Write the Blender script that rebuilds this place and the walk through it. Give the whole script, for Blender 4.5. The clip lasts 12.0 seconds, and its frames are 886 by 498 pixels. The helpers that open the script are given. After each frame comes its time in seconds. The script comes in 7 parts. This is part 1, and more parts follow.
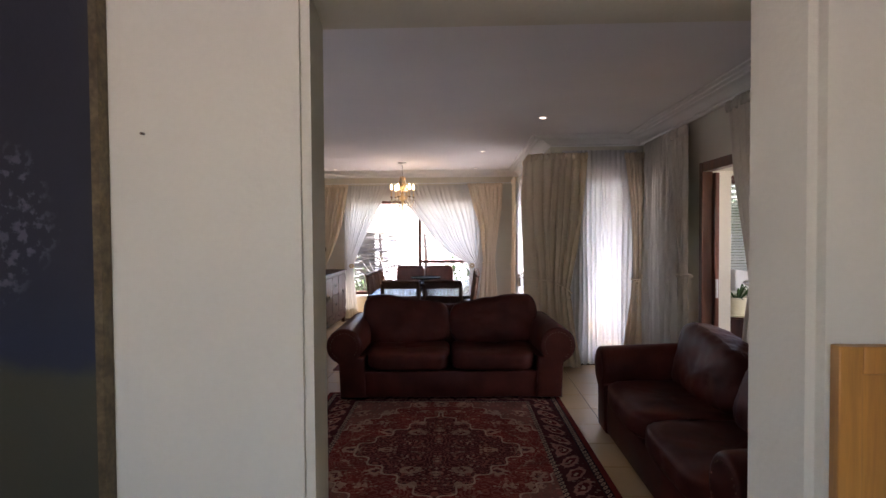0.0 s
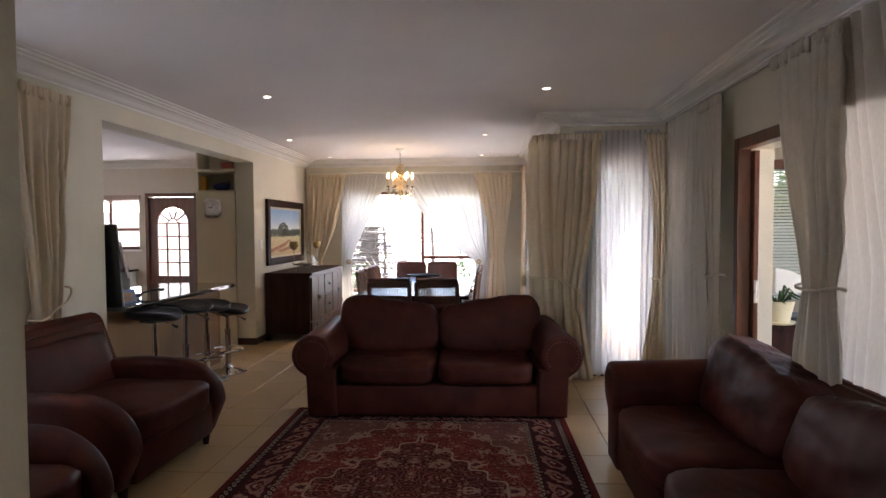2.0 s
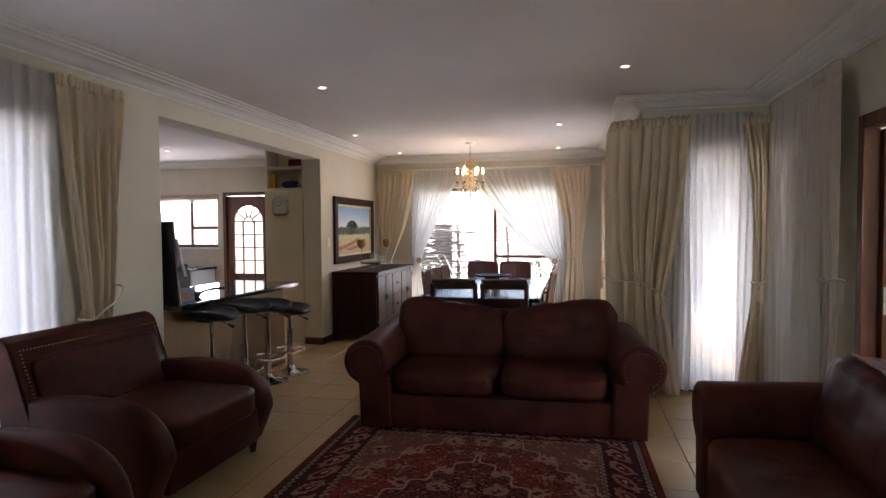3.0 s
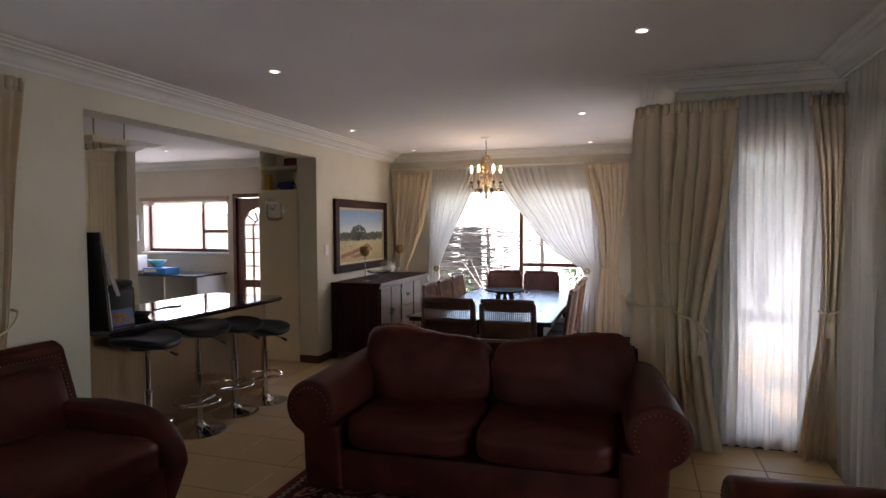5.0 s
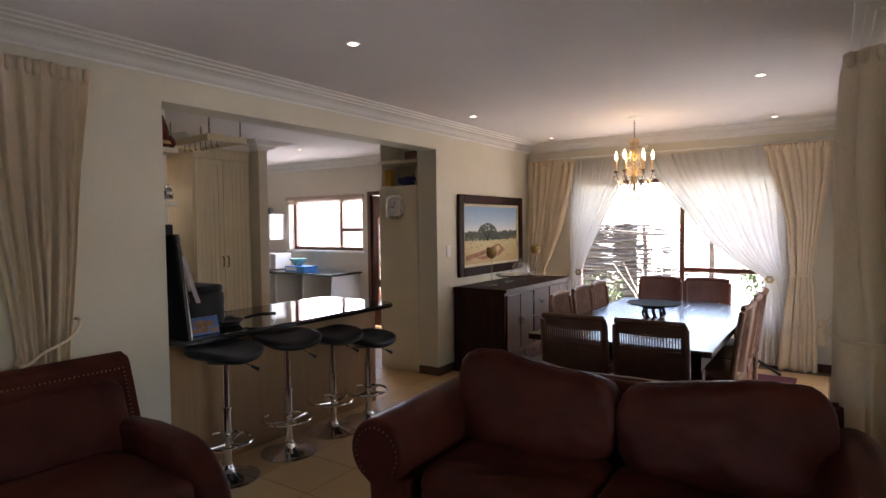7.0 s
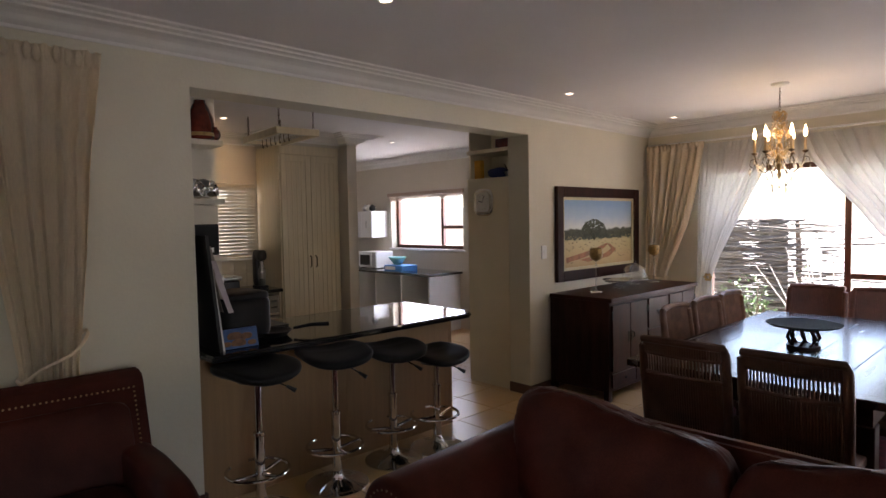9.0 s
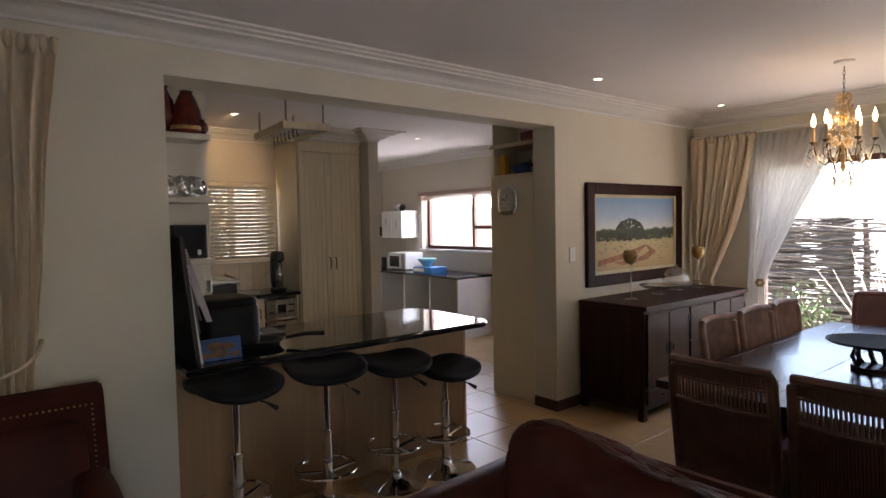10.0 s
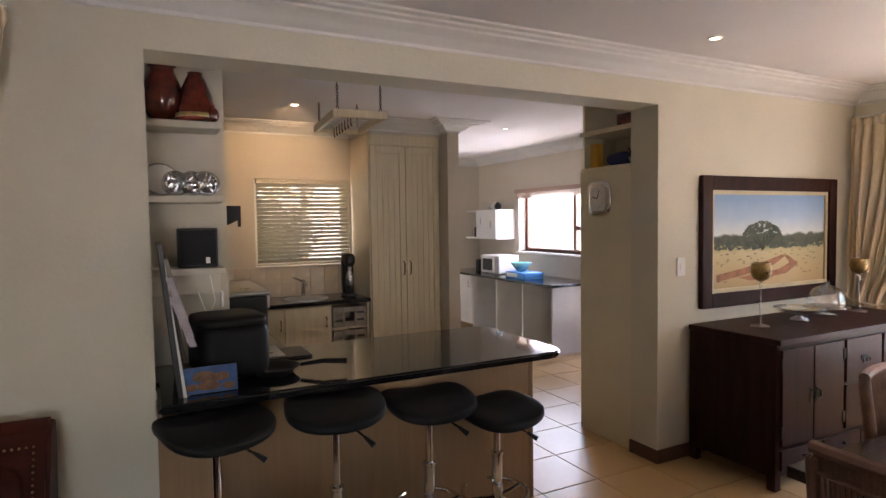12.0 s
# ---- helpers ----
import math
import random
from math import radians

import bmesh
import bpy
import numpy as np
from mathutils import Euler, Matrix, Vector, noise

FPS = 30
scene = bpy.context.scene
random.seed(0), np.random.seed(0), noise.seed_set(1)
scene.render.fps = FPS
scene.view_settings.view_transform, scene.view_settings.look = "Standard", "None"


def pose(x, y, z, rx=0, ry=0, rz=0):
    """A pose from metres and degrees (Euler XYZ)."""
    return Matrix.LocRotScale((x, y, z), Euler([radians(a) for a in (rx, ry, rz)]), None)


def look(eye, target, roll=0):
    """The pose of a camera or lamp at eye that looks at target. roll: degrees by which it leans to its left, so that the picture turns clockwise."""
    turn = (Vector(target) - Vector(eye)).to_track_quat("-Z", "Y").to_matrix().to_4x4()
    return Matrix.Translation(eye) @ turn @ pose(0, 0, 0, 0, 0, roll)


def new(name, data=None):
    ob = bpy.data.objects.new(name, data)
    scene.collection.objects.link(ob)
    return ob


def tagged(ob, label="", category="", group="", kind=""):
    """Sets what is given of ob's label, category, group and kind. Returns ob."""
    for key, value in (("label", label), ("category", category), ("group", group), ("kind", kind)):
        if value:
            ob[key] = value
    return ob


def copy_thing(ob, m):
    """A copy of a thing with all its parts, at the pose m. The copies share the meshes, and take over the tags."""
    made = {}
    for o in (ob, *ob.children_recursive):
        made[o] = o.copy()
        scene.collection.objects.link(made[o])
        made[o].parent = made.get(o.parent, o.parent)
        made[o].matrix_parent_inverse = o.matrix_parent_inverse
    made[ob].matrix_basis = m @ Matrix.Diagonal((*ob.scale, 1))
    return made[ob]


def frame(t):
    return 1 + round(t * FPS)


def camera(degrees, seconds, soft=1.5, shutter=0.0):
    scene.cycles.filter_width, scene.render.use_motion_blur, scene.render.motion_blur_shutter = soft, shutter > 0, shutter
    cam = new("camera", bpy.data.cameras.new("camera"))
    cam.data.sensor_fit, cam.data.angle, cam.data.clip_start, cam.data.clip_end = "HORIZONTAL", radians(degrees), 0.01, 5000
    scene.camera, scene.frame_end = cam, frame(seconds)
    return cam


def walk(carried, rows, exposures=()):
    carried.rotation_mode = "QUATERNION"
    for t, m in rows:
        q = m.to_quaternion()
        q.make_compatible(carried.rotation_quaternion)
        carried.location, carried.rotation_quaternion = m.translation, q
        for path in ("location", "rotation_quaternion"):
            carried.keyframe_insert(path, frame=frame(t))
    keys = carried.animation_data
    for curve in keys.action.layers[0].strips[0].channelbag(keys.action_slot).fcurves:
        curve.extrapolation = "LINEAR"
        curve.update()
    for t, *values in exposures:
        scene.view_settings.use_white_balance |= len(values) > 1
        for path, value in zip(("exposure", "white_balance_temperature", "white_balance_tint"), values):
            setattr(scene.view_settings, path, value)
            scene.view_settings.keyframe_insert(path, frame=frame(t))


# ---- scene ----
cam = camera(74.2, 12.0)
PATH = [
    (0, (0.51, 0.227, 1.547), (0.432, 2.225, 1.492), -0.4),
    (0.5, (0.561, 0.43, 1.524), (0.48, 2.428, 1.467), -0.3),
    (1, (0.626, 0.643, 1.523), (0.534, 2.64, 1.461), -0.3),
    (1.5, (0.698, 0.845, 1.511), (0.584, 2.841, 1.446), -0.2),
    (2, (0.776, 1.039, 1.51), (0.622, 3.031, 1.44), -0.3),
    (2.5, (0.845, 1.236, 1.503), (0.53, 3.21, 1.428), -0.4),
    (3, (0.883, 1.463, 1.496), (0.452, 3.414, 1.423), -0.4),
    (3.2, (0.898, 1.563, 1.517), (0.437, 3.508, 1.441), -0.4),
    (4.8, (1.216, 2.374, 1.573), (0.644, 4.288, 1.499), -0.2),
    (5, (1.219, 2.489, 1.59), (0.598, 4.388, 1.511), -0.3),
    (5.5, (1.236, 2.762, 1.612), (0.484, 4.614, 1.531), -0.4),
    (6, (1.254, 2.988, 1.615), (0.365, 4.777, 1.532), -0.5),
    (6.5, (1.258, 3.191, 1.62), (0.273, 4.93, 1.538), -0.5),
    (7, (1.206, 3.406, 1.608), (0.092, 5.064, 1.521), -0.6),
    (7.2, (1.173, 3.507, 1.585), (0.028, 5.145, 1.504), -0.5),
    (9, (1.064, 4.229, 1.618), (-0.387, 5.601, 1.522), -1.0),
    (9.5, (1.018, 4.477, 1.613), (-0.504, 5.771, 1.521), -0.8),
    (10, (0.944, 4.684, 1.611), (-0.614, 5.934, 1.518), -1.1),
    (10.5, (0.914, 4.889, 1.601), (-0.71, 6.052, 1.513), -0.9),
    (11, (0.792, 5.071, 1.626), (-0.887, 6.154, 1.53), -0.9),
    (11.5, (0.686, 5.266, 1.624), (-1.044, 6.266, 1.533), -0.9),
    (12, (0.531, 5.451, 1.64), (-1.25, 6.356, 1.545), -0.8),
]
walk(cam, [(t, look(eye, target, roll)) for t, eye, target, roll in PATH],
     [(0.0, 3.46, 6620, 24), (1.0, 3.44, 6650, 22), (2.0, 3.78, 6700, 20), (5.0, 3.26, 6700, 18), (6.1, 3.28, 6800, 19), (7.0, 3.58, 6950, 20), (9.0, 3.21, 6950, 20), (10.5, 3.32, 7000, 20), (12.0, 3.92, 7000, 21)])

# ---- world, sun, large lights, exposure ----
world = bpy.data.worlds.new("world")
world.use_nodes = True
scene.world = world
wn = world.node_tree.nodes
sky = wn.new("ShaderNodeTexSky")
sky.sky_type = "NISHITA"
sky.sun_disc = False
sky.sun_elevation, sky.sun_rotation = radians(74), radians(37)
wn["Background"].inputs[1].default_value = 0.15
world.node_tree.links.new(sky.outputs[0], wn["Background"].inputs[0])
sun_data = bpy.data.lights.new("sun", "SUN")
sun_data.energy, sun_data.angle, sun_data.color = 5.0, radians(0.5), (1, 0.97, 0.92)
sun = new("sun", sun_data)
sun.matrix_world = look((1.5, 2.0, 9), (0, 0, 0))


def window_light(name, x, y, z, w, h, toward, watts, color=(0.86, 0.93, 1.0)):
    """Area lamp as daylight at one window opening; hall and study ones are added fill."""
    data = bpy.data.lights.new(name, "AREA")
    data.shape, data.size, data.size_y, data.energy, data.color = "RECTANGLE", w, h, watts, color
    ob = new(name, data)
    ob.matrix_world = look((x, y, z), (x + toward[0], y + toward[1], z))
    return ob


window_light("daylight_front", -2.50, 3.375, 1.15, 2.1, 1.9, (1, 0, 0), 6.8)
window_light("daylight_recess", 2.15, 7.32, 0.98, 0.5, 1.6, (0, -1, 0), 1.05)
window_light("daylight_dining", 1.72, 8.9, 1.15, 2.3, 1.95, (-1, 0, 0), 7)
window_light("daylight_scullery", -5.95, 10.62, 1.63, 1.7, 0.85, (0, -1, 0), 5.5, (0.80, 0.86, 1.0))
window_light("daylight_sink", -5.72, 6.92, 1.66, 0.85, 0.8, (1, 0, 0), 0.06, (1, 0.97, 0.8))
# Added fill for the hall, from an unseen window behind the walk's start.
window_light("fill_hall", 0.35, -1.3, 1.5, 1.2, 1.1, (0, 1, 0), 0.09, (0.96, 0.94, 1.0))
# Added fill that brightens the study through an unseen east opening.
window_light("fill_study", 5.3, 4.0, 1.4, 1.6, 1.3, (-1, 0, 0), 3)


def spot(name, x, y, z, watts, aim):
    data = bpy.data.lights.new(name, "SPOT")
    data.energy, data.spot_size, data.spot_blend, data.color = watts, radians(84), 0.7, (1, 0.68, 0.36)
    data.shadow_soft_size = 0.03
    ob = new(name, data)
    ob.matrix_world = look((x, y, z), aim)
    return ob


# ---- materials ----
def node_material(name):
    m = bpy.data.materials.new(name)
    m.use_nodes = True
    return m, m.node_tree.nodes, m.node_tree.links, m.node_tree.nodes["Principled BSDF"]


def ramp_node(nodes, stops):
    r = nodes.new("ShaderNodeValToRGB")
    while len(r.color_ramp.elements) < len(stops):
        r.color_ramp.elements.new(0.5)
    for e, (p, c) in zip(r.color_ramp.elements, stops):
        e.position, e.color = p, (*c, 1)
    return r


def mat(name, c, rough=0.5, metal=0.0, vary=0.15, scale=6.0, fine=80.0, bump=0.1, depth=0.004, stretch=(1, 1, 1),
        coat=0.0, rough_vary=0.1, per_object=0.0, spec=0.5, big=0.0):
    """A painted, wooden, leather or metal surface: broad and fine variation, relief and uneven gloss."""
    m, n, l, b = node_material(name)
    tc, mp = n.new("ShaderNodeTexCoord"), n.new("ShaderNodeMapping")
    mp.inputs["Scale"].default_value = stretch
    l.new(tc.outputs["Object"], mp.inputs[0])
    n1, n2 = n.new("ShaderNodeTexNoise"), n.new("ShaderNodeTexNoise")
    n1.inputs["Scale"].default_value, n1.inputs["Detail"].default_value = scale, 5
    n2.inputs["Scale"].default_value, n2.inputs["Detail"].default_value = fine, 4
    l.new(mp.outputs[0], n1.inputs["Vector"])
    l.new(mp.outputs[0], n2.inputs["Vector"])
    dark = tuple(v * (1 - vary) for v in c)
    lite = tuple(min(1, v * (1 + vary)) for v in c)
    r = ramp_node(n, [(0.3, dark), (0.7, lite)])
    l.new(n1.outputs["Fac"], r.inputs[0])
    mix = n.new("ShaderNodeMix")
    mix.data_type, mix.blend_type = "RGBA", "MULTIPLY"
    mix.inputs[0].default_value = min(1.0, vary * 1.5)
    l.new(r.outputs[0], mix.inputs[6])
    fr = ramp_node(n, [(0.35, (0.6, 0.6, 0.6)), (0.65, (1, 1, 1))])
    l.new(n2.outputs["Fac"], fr.inputs[0])
    l.new(fr.outputs[0], mix.inputs[7])
    out = mix.outputs[2]
    if per_object:
        info, hsv = n.new("ShaderNodeObjectInfo"), n.new("ShaderNodeHueSaturation")
        ma = n.new("ShaderNodeMapRange")
        ma.inputs[3].default_value, ma.inputs[4].default_value = 1 - per_object, 1 + per_object
        l.new(info.outputs["Random"], ma.inputs[0])
        l.new(ma.outputs[0], hsv.inputs["Value"])
        l.new(out, hsv.inputs["Color"])
        out = hsv.outputs[0]
    l.new(out, b.inputs["Base Color"])
    rr = n.new("ShaderNodeMapRange")
    rr.inputs[3].default_value, rr.inputs[4].default_value = max(0.02, rough - rough_vary), min(1, rough + rough_vary)
    l.new(n1.outputs["Fac"], rr.inputs[0])
    l.new(rr.outputs[0], b.inputs["Roughness"])
    b.inputs["Metallic"].default_value = metal
    b.inputs["Coat Weight"].default_value = coat
    b.inputs["Specular IOR Level"].default_value = spec
    if bump:
        bp = n.new("ShaderNodeBump")
        bp.inputs["Strength"].default_value, bp.inputs["Distance"].default_value = bump, depth
        l.new(n2.outputs["Fac"], bp.inputs["Height"])
        last = bp
        if big:
            b2 = n.new("ShaderNodeBump")
            b2.inputs["Strength"].default_value, b2.inputs["Distance"].default_value = big, 0.02
            l.new(n1.outputs["Fac"], b2.inputs["Height"])
            l.new(bp.outputs[0], b2.inputs["Normal"])
            last = b2
        l.new(last.outputs[0], b.inputs["Normal"])
    return m


M = {}
M["wall"] = mat("wall_cream", (0.635, 0.59, 0.475), 0.85, vary=0.03, scale=2.5, fine=60, bump=0.35, depth=0.004, rough_vary=0.05)
M["ceiling"] = mat("ceiling_white", (0.72, 0.69, 0.68), 0.9, vary=0.03, scale=1.5, fine=90, bump=0.1, depth=0.002)
M["cornice"] = mat("cornice_plaster", (0.74, 0.72, 0.69), 0.8, vary=0.03, scale=3, bump=0.06)
M["kitchen_wall"] = mat("wall_kitchen", (0.58, 0.52, 0.43), 0.8, vary=0.03, scale=2.5, fine=60, bump=0.2)
M["tile"] = mat("floor_tile", (0.52, 0.345, 0.165), 0.33, vary=0.03, scale=1.6, fine=30, bump=0.0, depth=0.001, per_object=0.05, rough_vary=0.05)
M["grout"] = mat("grout", (0.16, 0.13, 0.10), 0.9, vary=0.2, bump=0.2)
M["skirting"] = mat("skirting_wood", (0.085, 0.032, 0.02), 0.35, vary=0.3, scale=4, stretch=(1, 1, 1), coat=0.3)
M["leather"] = mat("leather_oxblood", (0.070, 0.0165, 0.0105), 0.43, vary=0.35, scale=5, fine=170, bump=0.35, depth=0.0014, rough_vary=0.06, big=0.0, spec=0.10)
M["piping"] = mat("dull_stud", (0.16, 0.10, 0.06), 0.45, metal=0.8, vary=0.1, bump=0)
M["leather_dark"] = mat("leather_seam", (0.05, 0.014, 0.01), 0.45, vary=0.2, bump=0.2)
M["brass"] = mat("brass_stud", (0.45, 0.33, 0.16), 0.35, metal=1, vary=0.1, bump=0)
M["dark_wood"] = mat("dark_wood", (0.036, 0.0115, 0.0085), 0.46, vary=0.4, scale=3, fine=22, bump=0.2, depth=0.0015, stretch=(6, 6, 0.7), spec=0.14)
M["table_wood"] = mat("table_wood", (0.035, 0.017, 0.012), 0.24, vary=0.35, scale=3, fine=20, bump=0.12, depth=0.001, stretch=(7, 0.6, 6), coat=0.1)
M["rattan"] = mat("rattan_weave", (0.12, 0.05, 0.028), 0.5, vary=0.35, scale=9, fine=120, bump=0.3, depth=0.002)
M["chair_wood"] = mat("chair_wood", (0.085, 0.03, 0.018), 0.38, vary=0.3, scale=5, fine=30, bump=0.2, stretch=(5, 5, 1))
M["door_wood"] = mat("mahogany", (0.13, 0.038, 0.018), 0.32, vary=0.35, scale=3, fine=26, bump=0.15, stretch=(6, 6, 0.6), coat=0.3)
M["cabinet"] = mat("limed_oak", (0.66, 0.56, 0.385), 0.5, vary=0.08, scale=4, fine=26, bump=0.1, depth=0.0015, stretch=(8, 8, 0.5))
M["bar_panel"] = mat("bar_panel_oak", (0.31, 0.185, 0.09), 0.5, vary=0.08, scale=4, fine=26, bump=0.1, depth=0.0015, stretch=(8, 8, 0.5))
M["cabinet_white"] = mat("white_melamine", (0.70, 0.71, 0.71), 0.35, vary=0.03, bump=0.0)
M["granite"] = mat("granite_black", (0.012, 0.012, 0.014), 0.08, vary=0.6, scale=90, fine=260, bump=0.0, rough_vary=0.03, coat=0.4)
M["chrome"] = mat("chrome", (0.72, 0.72, 0.72), 0.1, metal=1, vary=0.04, bump=0, rough_vary=0.04)
M["steel"] = mat("brushed_steel", (0.5, 0.5, 0.5), 0.3, metal=1, vary=0.1, bump=0.1, stretch=(1, 1, 12))
M["black_vinyl"] = mat("black_vinyl", (0.007, 0.0068, 0.008), 0.5, vary=0.2, fine=180, bump=0.25, depth=0.001, spec=0.2)
M["black_plastic"] = mat("black_plastic", (0.012, 0.012, 0.013), 0.4, vary=0.1, bump=0.08)
M["white_paint"] = mat("white_paint", (0.76, 0.75, 0.72), 0.45, vary=0.03, bump=0.05)
M["shelf_paint"] = mat("shelf_paint", (0.56, 0.515, 0.42), 0.6, vary=0.04, bump=0.1)
M["iron"] = mat("bronze_iron", (0.10, 0.07, 0.045), 0.4, metal=1, vary=0.2, bump=0.2)
M["gilt"] = mat("chandelier_gilt", (0.62, 0.42, 0.2), 0.3, metal=1, vary=0.15, bump=0.1)
M["candle"] = mat("candle_sleeve", (0.62, 0.45, 0.25), 0.5, vary=0.05, bump=0.05)
M["gold_glass"] = mat("amber_shell", (0.34, 0.22, 0.08), 0.3, metal=0.4, vary=0.3, scale=20, bump=0.2)
M["red_lacquer"] = mat("red_lacquer", (0.13, 0.018, 0.010), 0.15, vary=0.5, scale=9, fine=30, bump=0.1, coat=0.6)
M["yellow"] = mat("yellow_carton", (0.6, 0.3, 0.03), 0.5, vary=0.1)
M["old_paper"] = mat("old_paper", (0.27, 0.235, 0.20), 0.8, vary=0.35, scale=9, bump=0.2)
M["wicker_red"] = mat("wicker_red", (0.13, 0.045, 0.03), 0.5, vary=0.35, scale=9, fine=120, bump=0.4, depth=0.002)
M["blue"] = mat("blue_carton", (0.04, 0.22, 0.55), 0.5, vary=0.1)
M["navy"] = mat("navy_cloth", (0.02, 0.03, 0.13), 0.7, vary=0.2)
M["teal"] = mat("turquoise_glaze", (0.2, 0.5, 0.5), 0.25, vary=0.1, scale=12)
M["paper"] = mat("paper", (0.62, 0.6, 0.56), 0.8, vary=0.08, bump=0.05)
M["terracotta"] = mat("cream_pot", (0.66, 0.60, 0.42), 0.45, vary=0.06, bump=0.05)
M["leaf"] = mat("leaf", (0.05, 0.12, 0.025), 0.45, vary=0.35, scale=8, per_object=0.3)
M["pale_twig"] = mat("pale_twig", (0.40, 0.38, 0.35), 0.8, vary=0.15, scale=6, bump=0.3)
M["slat_pale"] = mat("slat_pale", (0.50, 0.52, 0.44), 0.5, vary=0.04, bump=0.0)
M["twig"] = mat("twig", (0.10, 0.09, 0.08), 0.8, vary=0.4, scale=6, bump=0.4, per_object=0.3)
M["bark"] = mat("bark", (0.11, 0.08, 0.06), 0.9, vary=0.3, scale=10, bump=0.5)
M["paving"] = mat("paving", (0.40, 0.385, 0.365), 0.8, vary=0.2, scale=3, bump=0.3)
M["garden_wall"] = mat("garden_wall", (0.48, 0.44, 0.35), 0.85, vary=0.1, scale=2, bump=0.3)


def cloth(name, c, through_c, share, clear):
    m, n, l, b = node_material(name)
    out = n["Material Output"]
    tc, mp, nz = n.new("ShaderNodeTexCoord"), n.new("ShaderNodeMapping"), n.new("ShaderNodeTexNoise")
    mp.inputs["Scale"].default_value = (160, 160, 30)
    nz.inputs["Scale"].default_value = 1.0
    l.new(tc.outputs["Object"], mp.inputs[0])
    l.new(mp.outputs[0], nz.inputs["Vector"])
    r = ramp_node(n, [(0.3, tuple(v * 0.88 for v in c)), (0.7, c)])
    l.new(nz.outputs["Fac"], r.inputs[0])
    l.new(r.outputs[0], b.inputs["Base Color"])
    b.inputs["Roughness"].default_value = 0.85
    b.inputs["Specular IOR Level"].default_value = 0.2
    b.inputs["Sheen Weight"].default_value = 0.2
    bp = n.new("ShaderNodeBump")
    bp.inputs["Strength"].default_value, bp.inputs["Distance"].default_value = 0.2, 0.001
    l.new(nz.outputs["Fac"], bp.inputs["Height"])
    l.new(bp.outputs[0], b.inputs["Normal"])
    tr, mx = n.new("ShaderNodeBsdfTranslucent"), n.new("ShaderNodeMixShader")
    tr.inputs[0].default_value = (*through_c, 1)
    mx.inputs[0].default_value = share
    l.new(b.outputs[0], mx.inputs[1])
    l.new(tr.outputs[0], mx.inputs[2])
    last = mx
    if clear:
        tp, m2 = n.new("ShaderNodeBsdfTransparent"), n.new("ShaderNodeMixShader")
        m2.inputs[0].default_value = clear
        l.new(mx.outputs[0], m2.inputs[1])
        l.new(tp.outputs[0], m2.inputs[2])
        last = m2
    l.new(last.outputs[0], out.inputs[0])
    return m


M["curtain"] = cloth("curtain_cream", (0.87, 0.745, 0.56), (0.70, 0.57, 0.37), 0.33, 0.0)
M["sheer"] = cloth("sheer_voile", (0.84, 0.80, 0.74), (0.46, 0.475, 0.50), 0.45, 0.06)
M["sheer_front"] = cloth("sheer_voile_front", (0.80, 0.765, 0.70), (0.24, 0.25, 0.27), 0.36, 0.03)
M["sheer_dining"] = cloth("sheer_voile_dining", (0.80, 0.77, 0.70), (0.40, 0.39, 0.365), 0.5, 0.03)
M["pale_voile"] = cloth("pale_wall_voile", (0.80, 0.74, 0.66), (0.50, 0.47, 0.43), 0.38, 0.05)
M["pale_cloth"] = cloth("pale_heavy_voile", (0.76, 0.69, 0.59), (0.50, 0.45, 0.38), 0.35, 0.01)


def clear_glass(name, tint=(1, 1, 1), rough=0.0, gloss=0.04):
    """Thin clear glass: mostly straight through, with a mirror share that grows at grazing view."""
    m, n, l, b = node_material(name)
    tp, gl, mx, fr = (n.new("ShaderNodeBsdfTransparent"), n.new("ShaderNodeBsdfGlossy"), n.new("ShaderNodeMixShader"), n.new("ShaderNodeLayerWeight"))
    tp.inputs[0].default_value = (*tint, 1)
    gl.inputs["Roughness"].default_value = rough
    pw, ad = n.new("ShaderNodeMath"), n.new("ShaderNodeMath")
    pw.operation, ad.operation = "POWER", "MULTIPLY_ADD"
    pw.inputs[1].default_value, ad.inputs[1].default_value, ad.inputs[2].default_value = 4.0, 0.8, gloss
    fr.inputs[0].default_value = 0.5
    l.new(fr.outputs["Facing"], pw.inputs[0])
    l.new(pw.outputs[0], ad.inputs[0])
    l.new(ad.outputs[0], mx.inputs[0])
    l.new(tp.outputs[0], mx.inputs[1])
    l.new(gl.outputs[0], mx.inputs[2])
    l.new(mx.outputs[0], n["Material Output"].inputs[0])
    return m


M["pane"] = clear_glass("window_glass")
M["crystal"] = clear_glass("cut_crystal", (1, 0.97, 0.9), 0.05, 0.35)
M["glassware"] = clear_glass("glassware", (0.97, 0.97, 0.97), 0.05, 0.24)


def glow(name, c, strength):
    m, n, l, b = node_material(name)
    b.inputs["Base Color"].default_value = (*c, 1)
    b.inputs["Emission Color"].default_value = (*c, 1)
    b.inputs["Emission Strength"].default_value = strength
    return m


M["bulb"] = glow("flame_bulb", (1.0, 0.72, 0.38), 3)
M["downlight"] = glow("downlight_bulb", (1.0, 0.86, 0.66), 1.5)


# ---- mesh helpers ----
def part(name, bm, material, parent=None, label="", smooth=False, kind="", category=""):
    """Links a bmesh as one mesh object under a thing or a part."""
    me = bpy.data.meshes.new(name)
    bm.normal_update()
    bm.to_mesh(me)
    bm.free()
    me.materials.append(M[material] if isinstance(material, str) else material)
    if smooth:
        me.shade_smooth()
        if smooth != "all":
            me.set_sharp_from_angle(angle=radians(40))
    ob = new(name, me)
    ob.parent = parent
    return tagged(ob, label, category, "", kind)


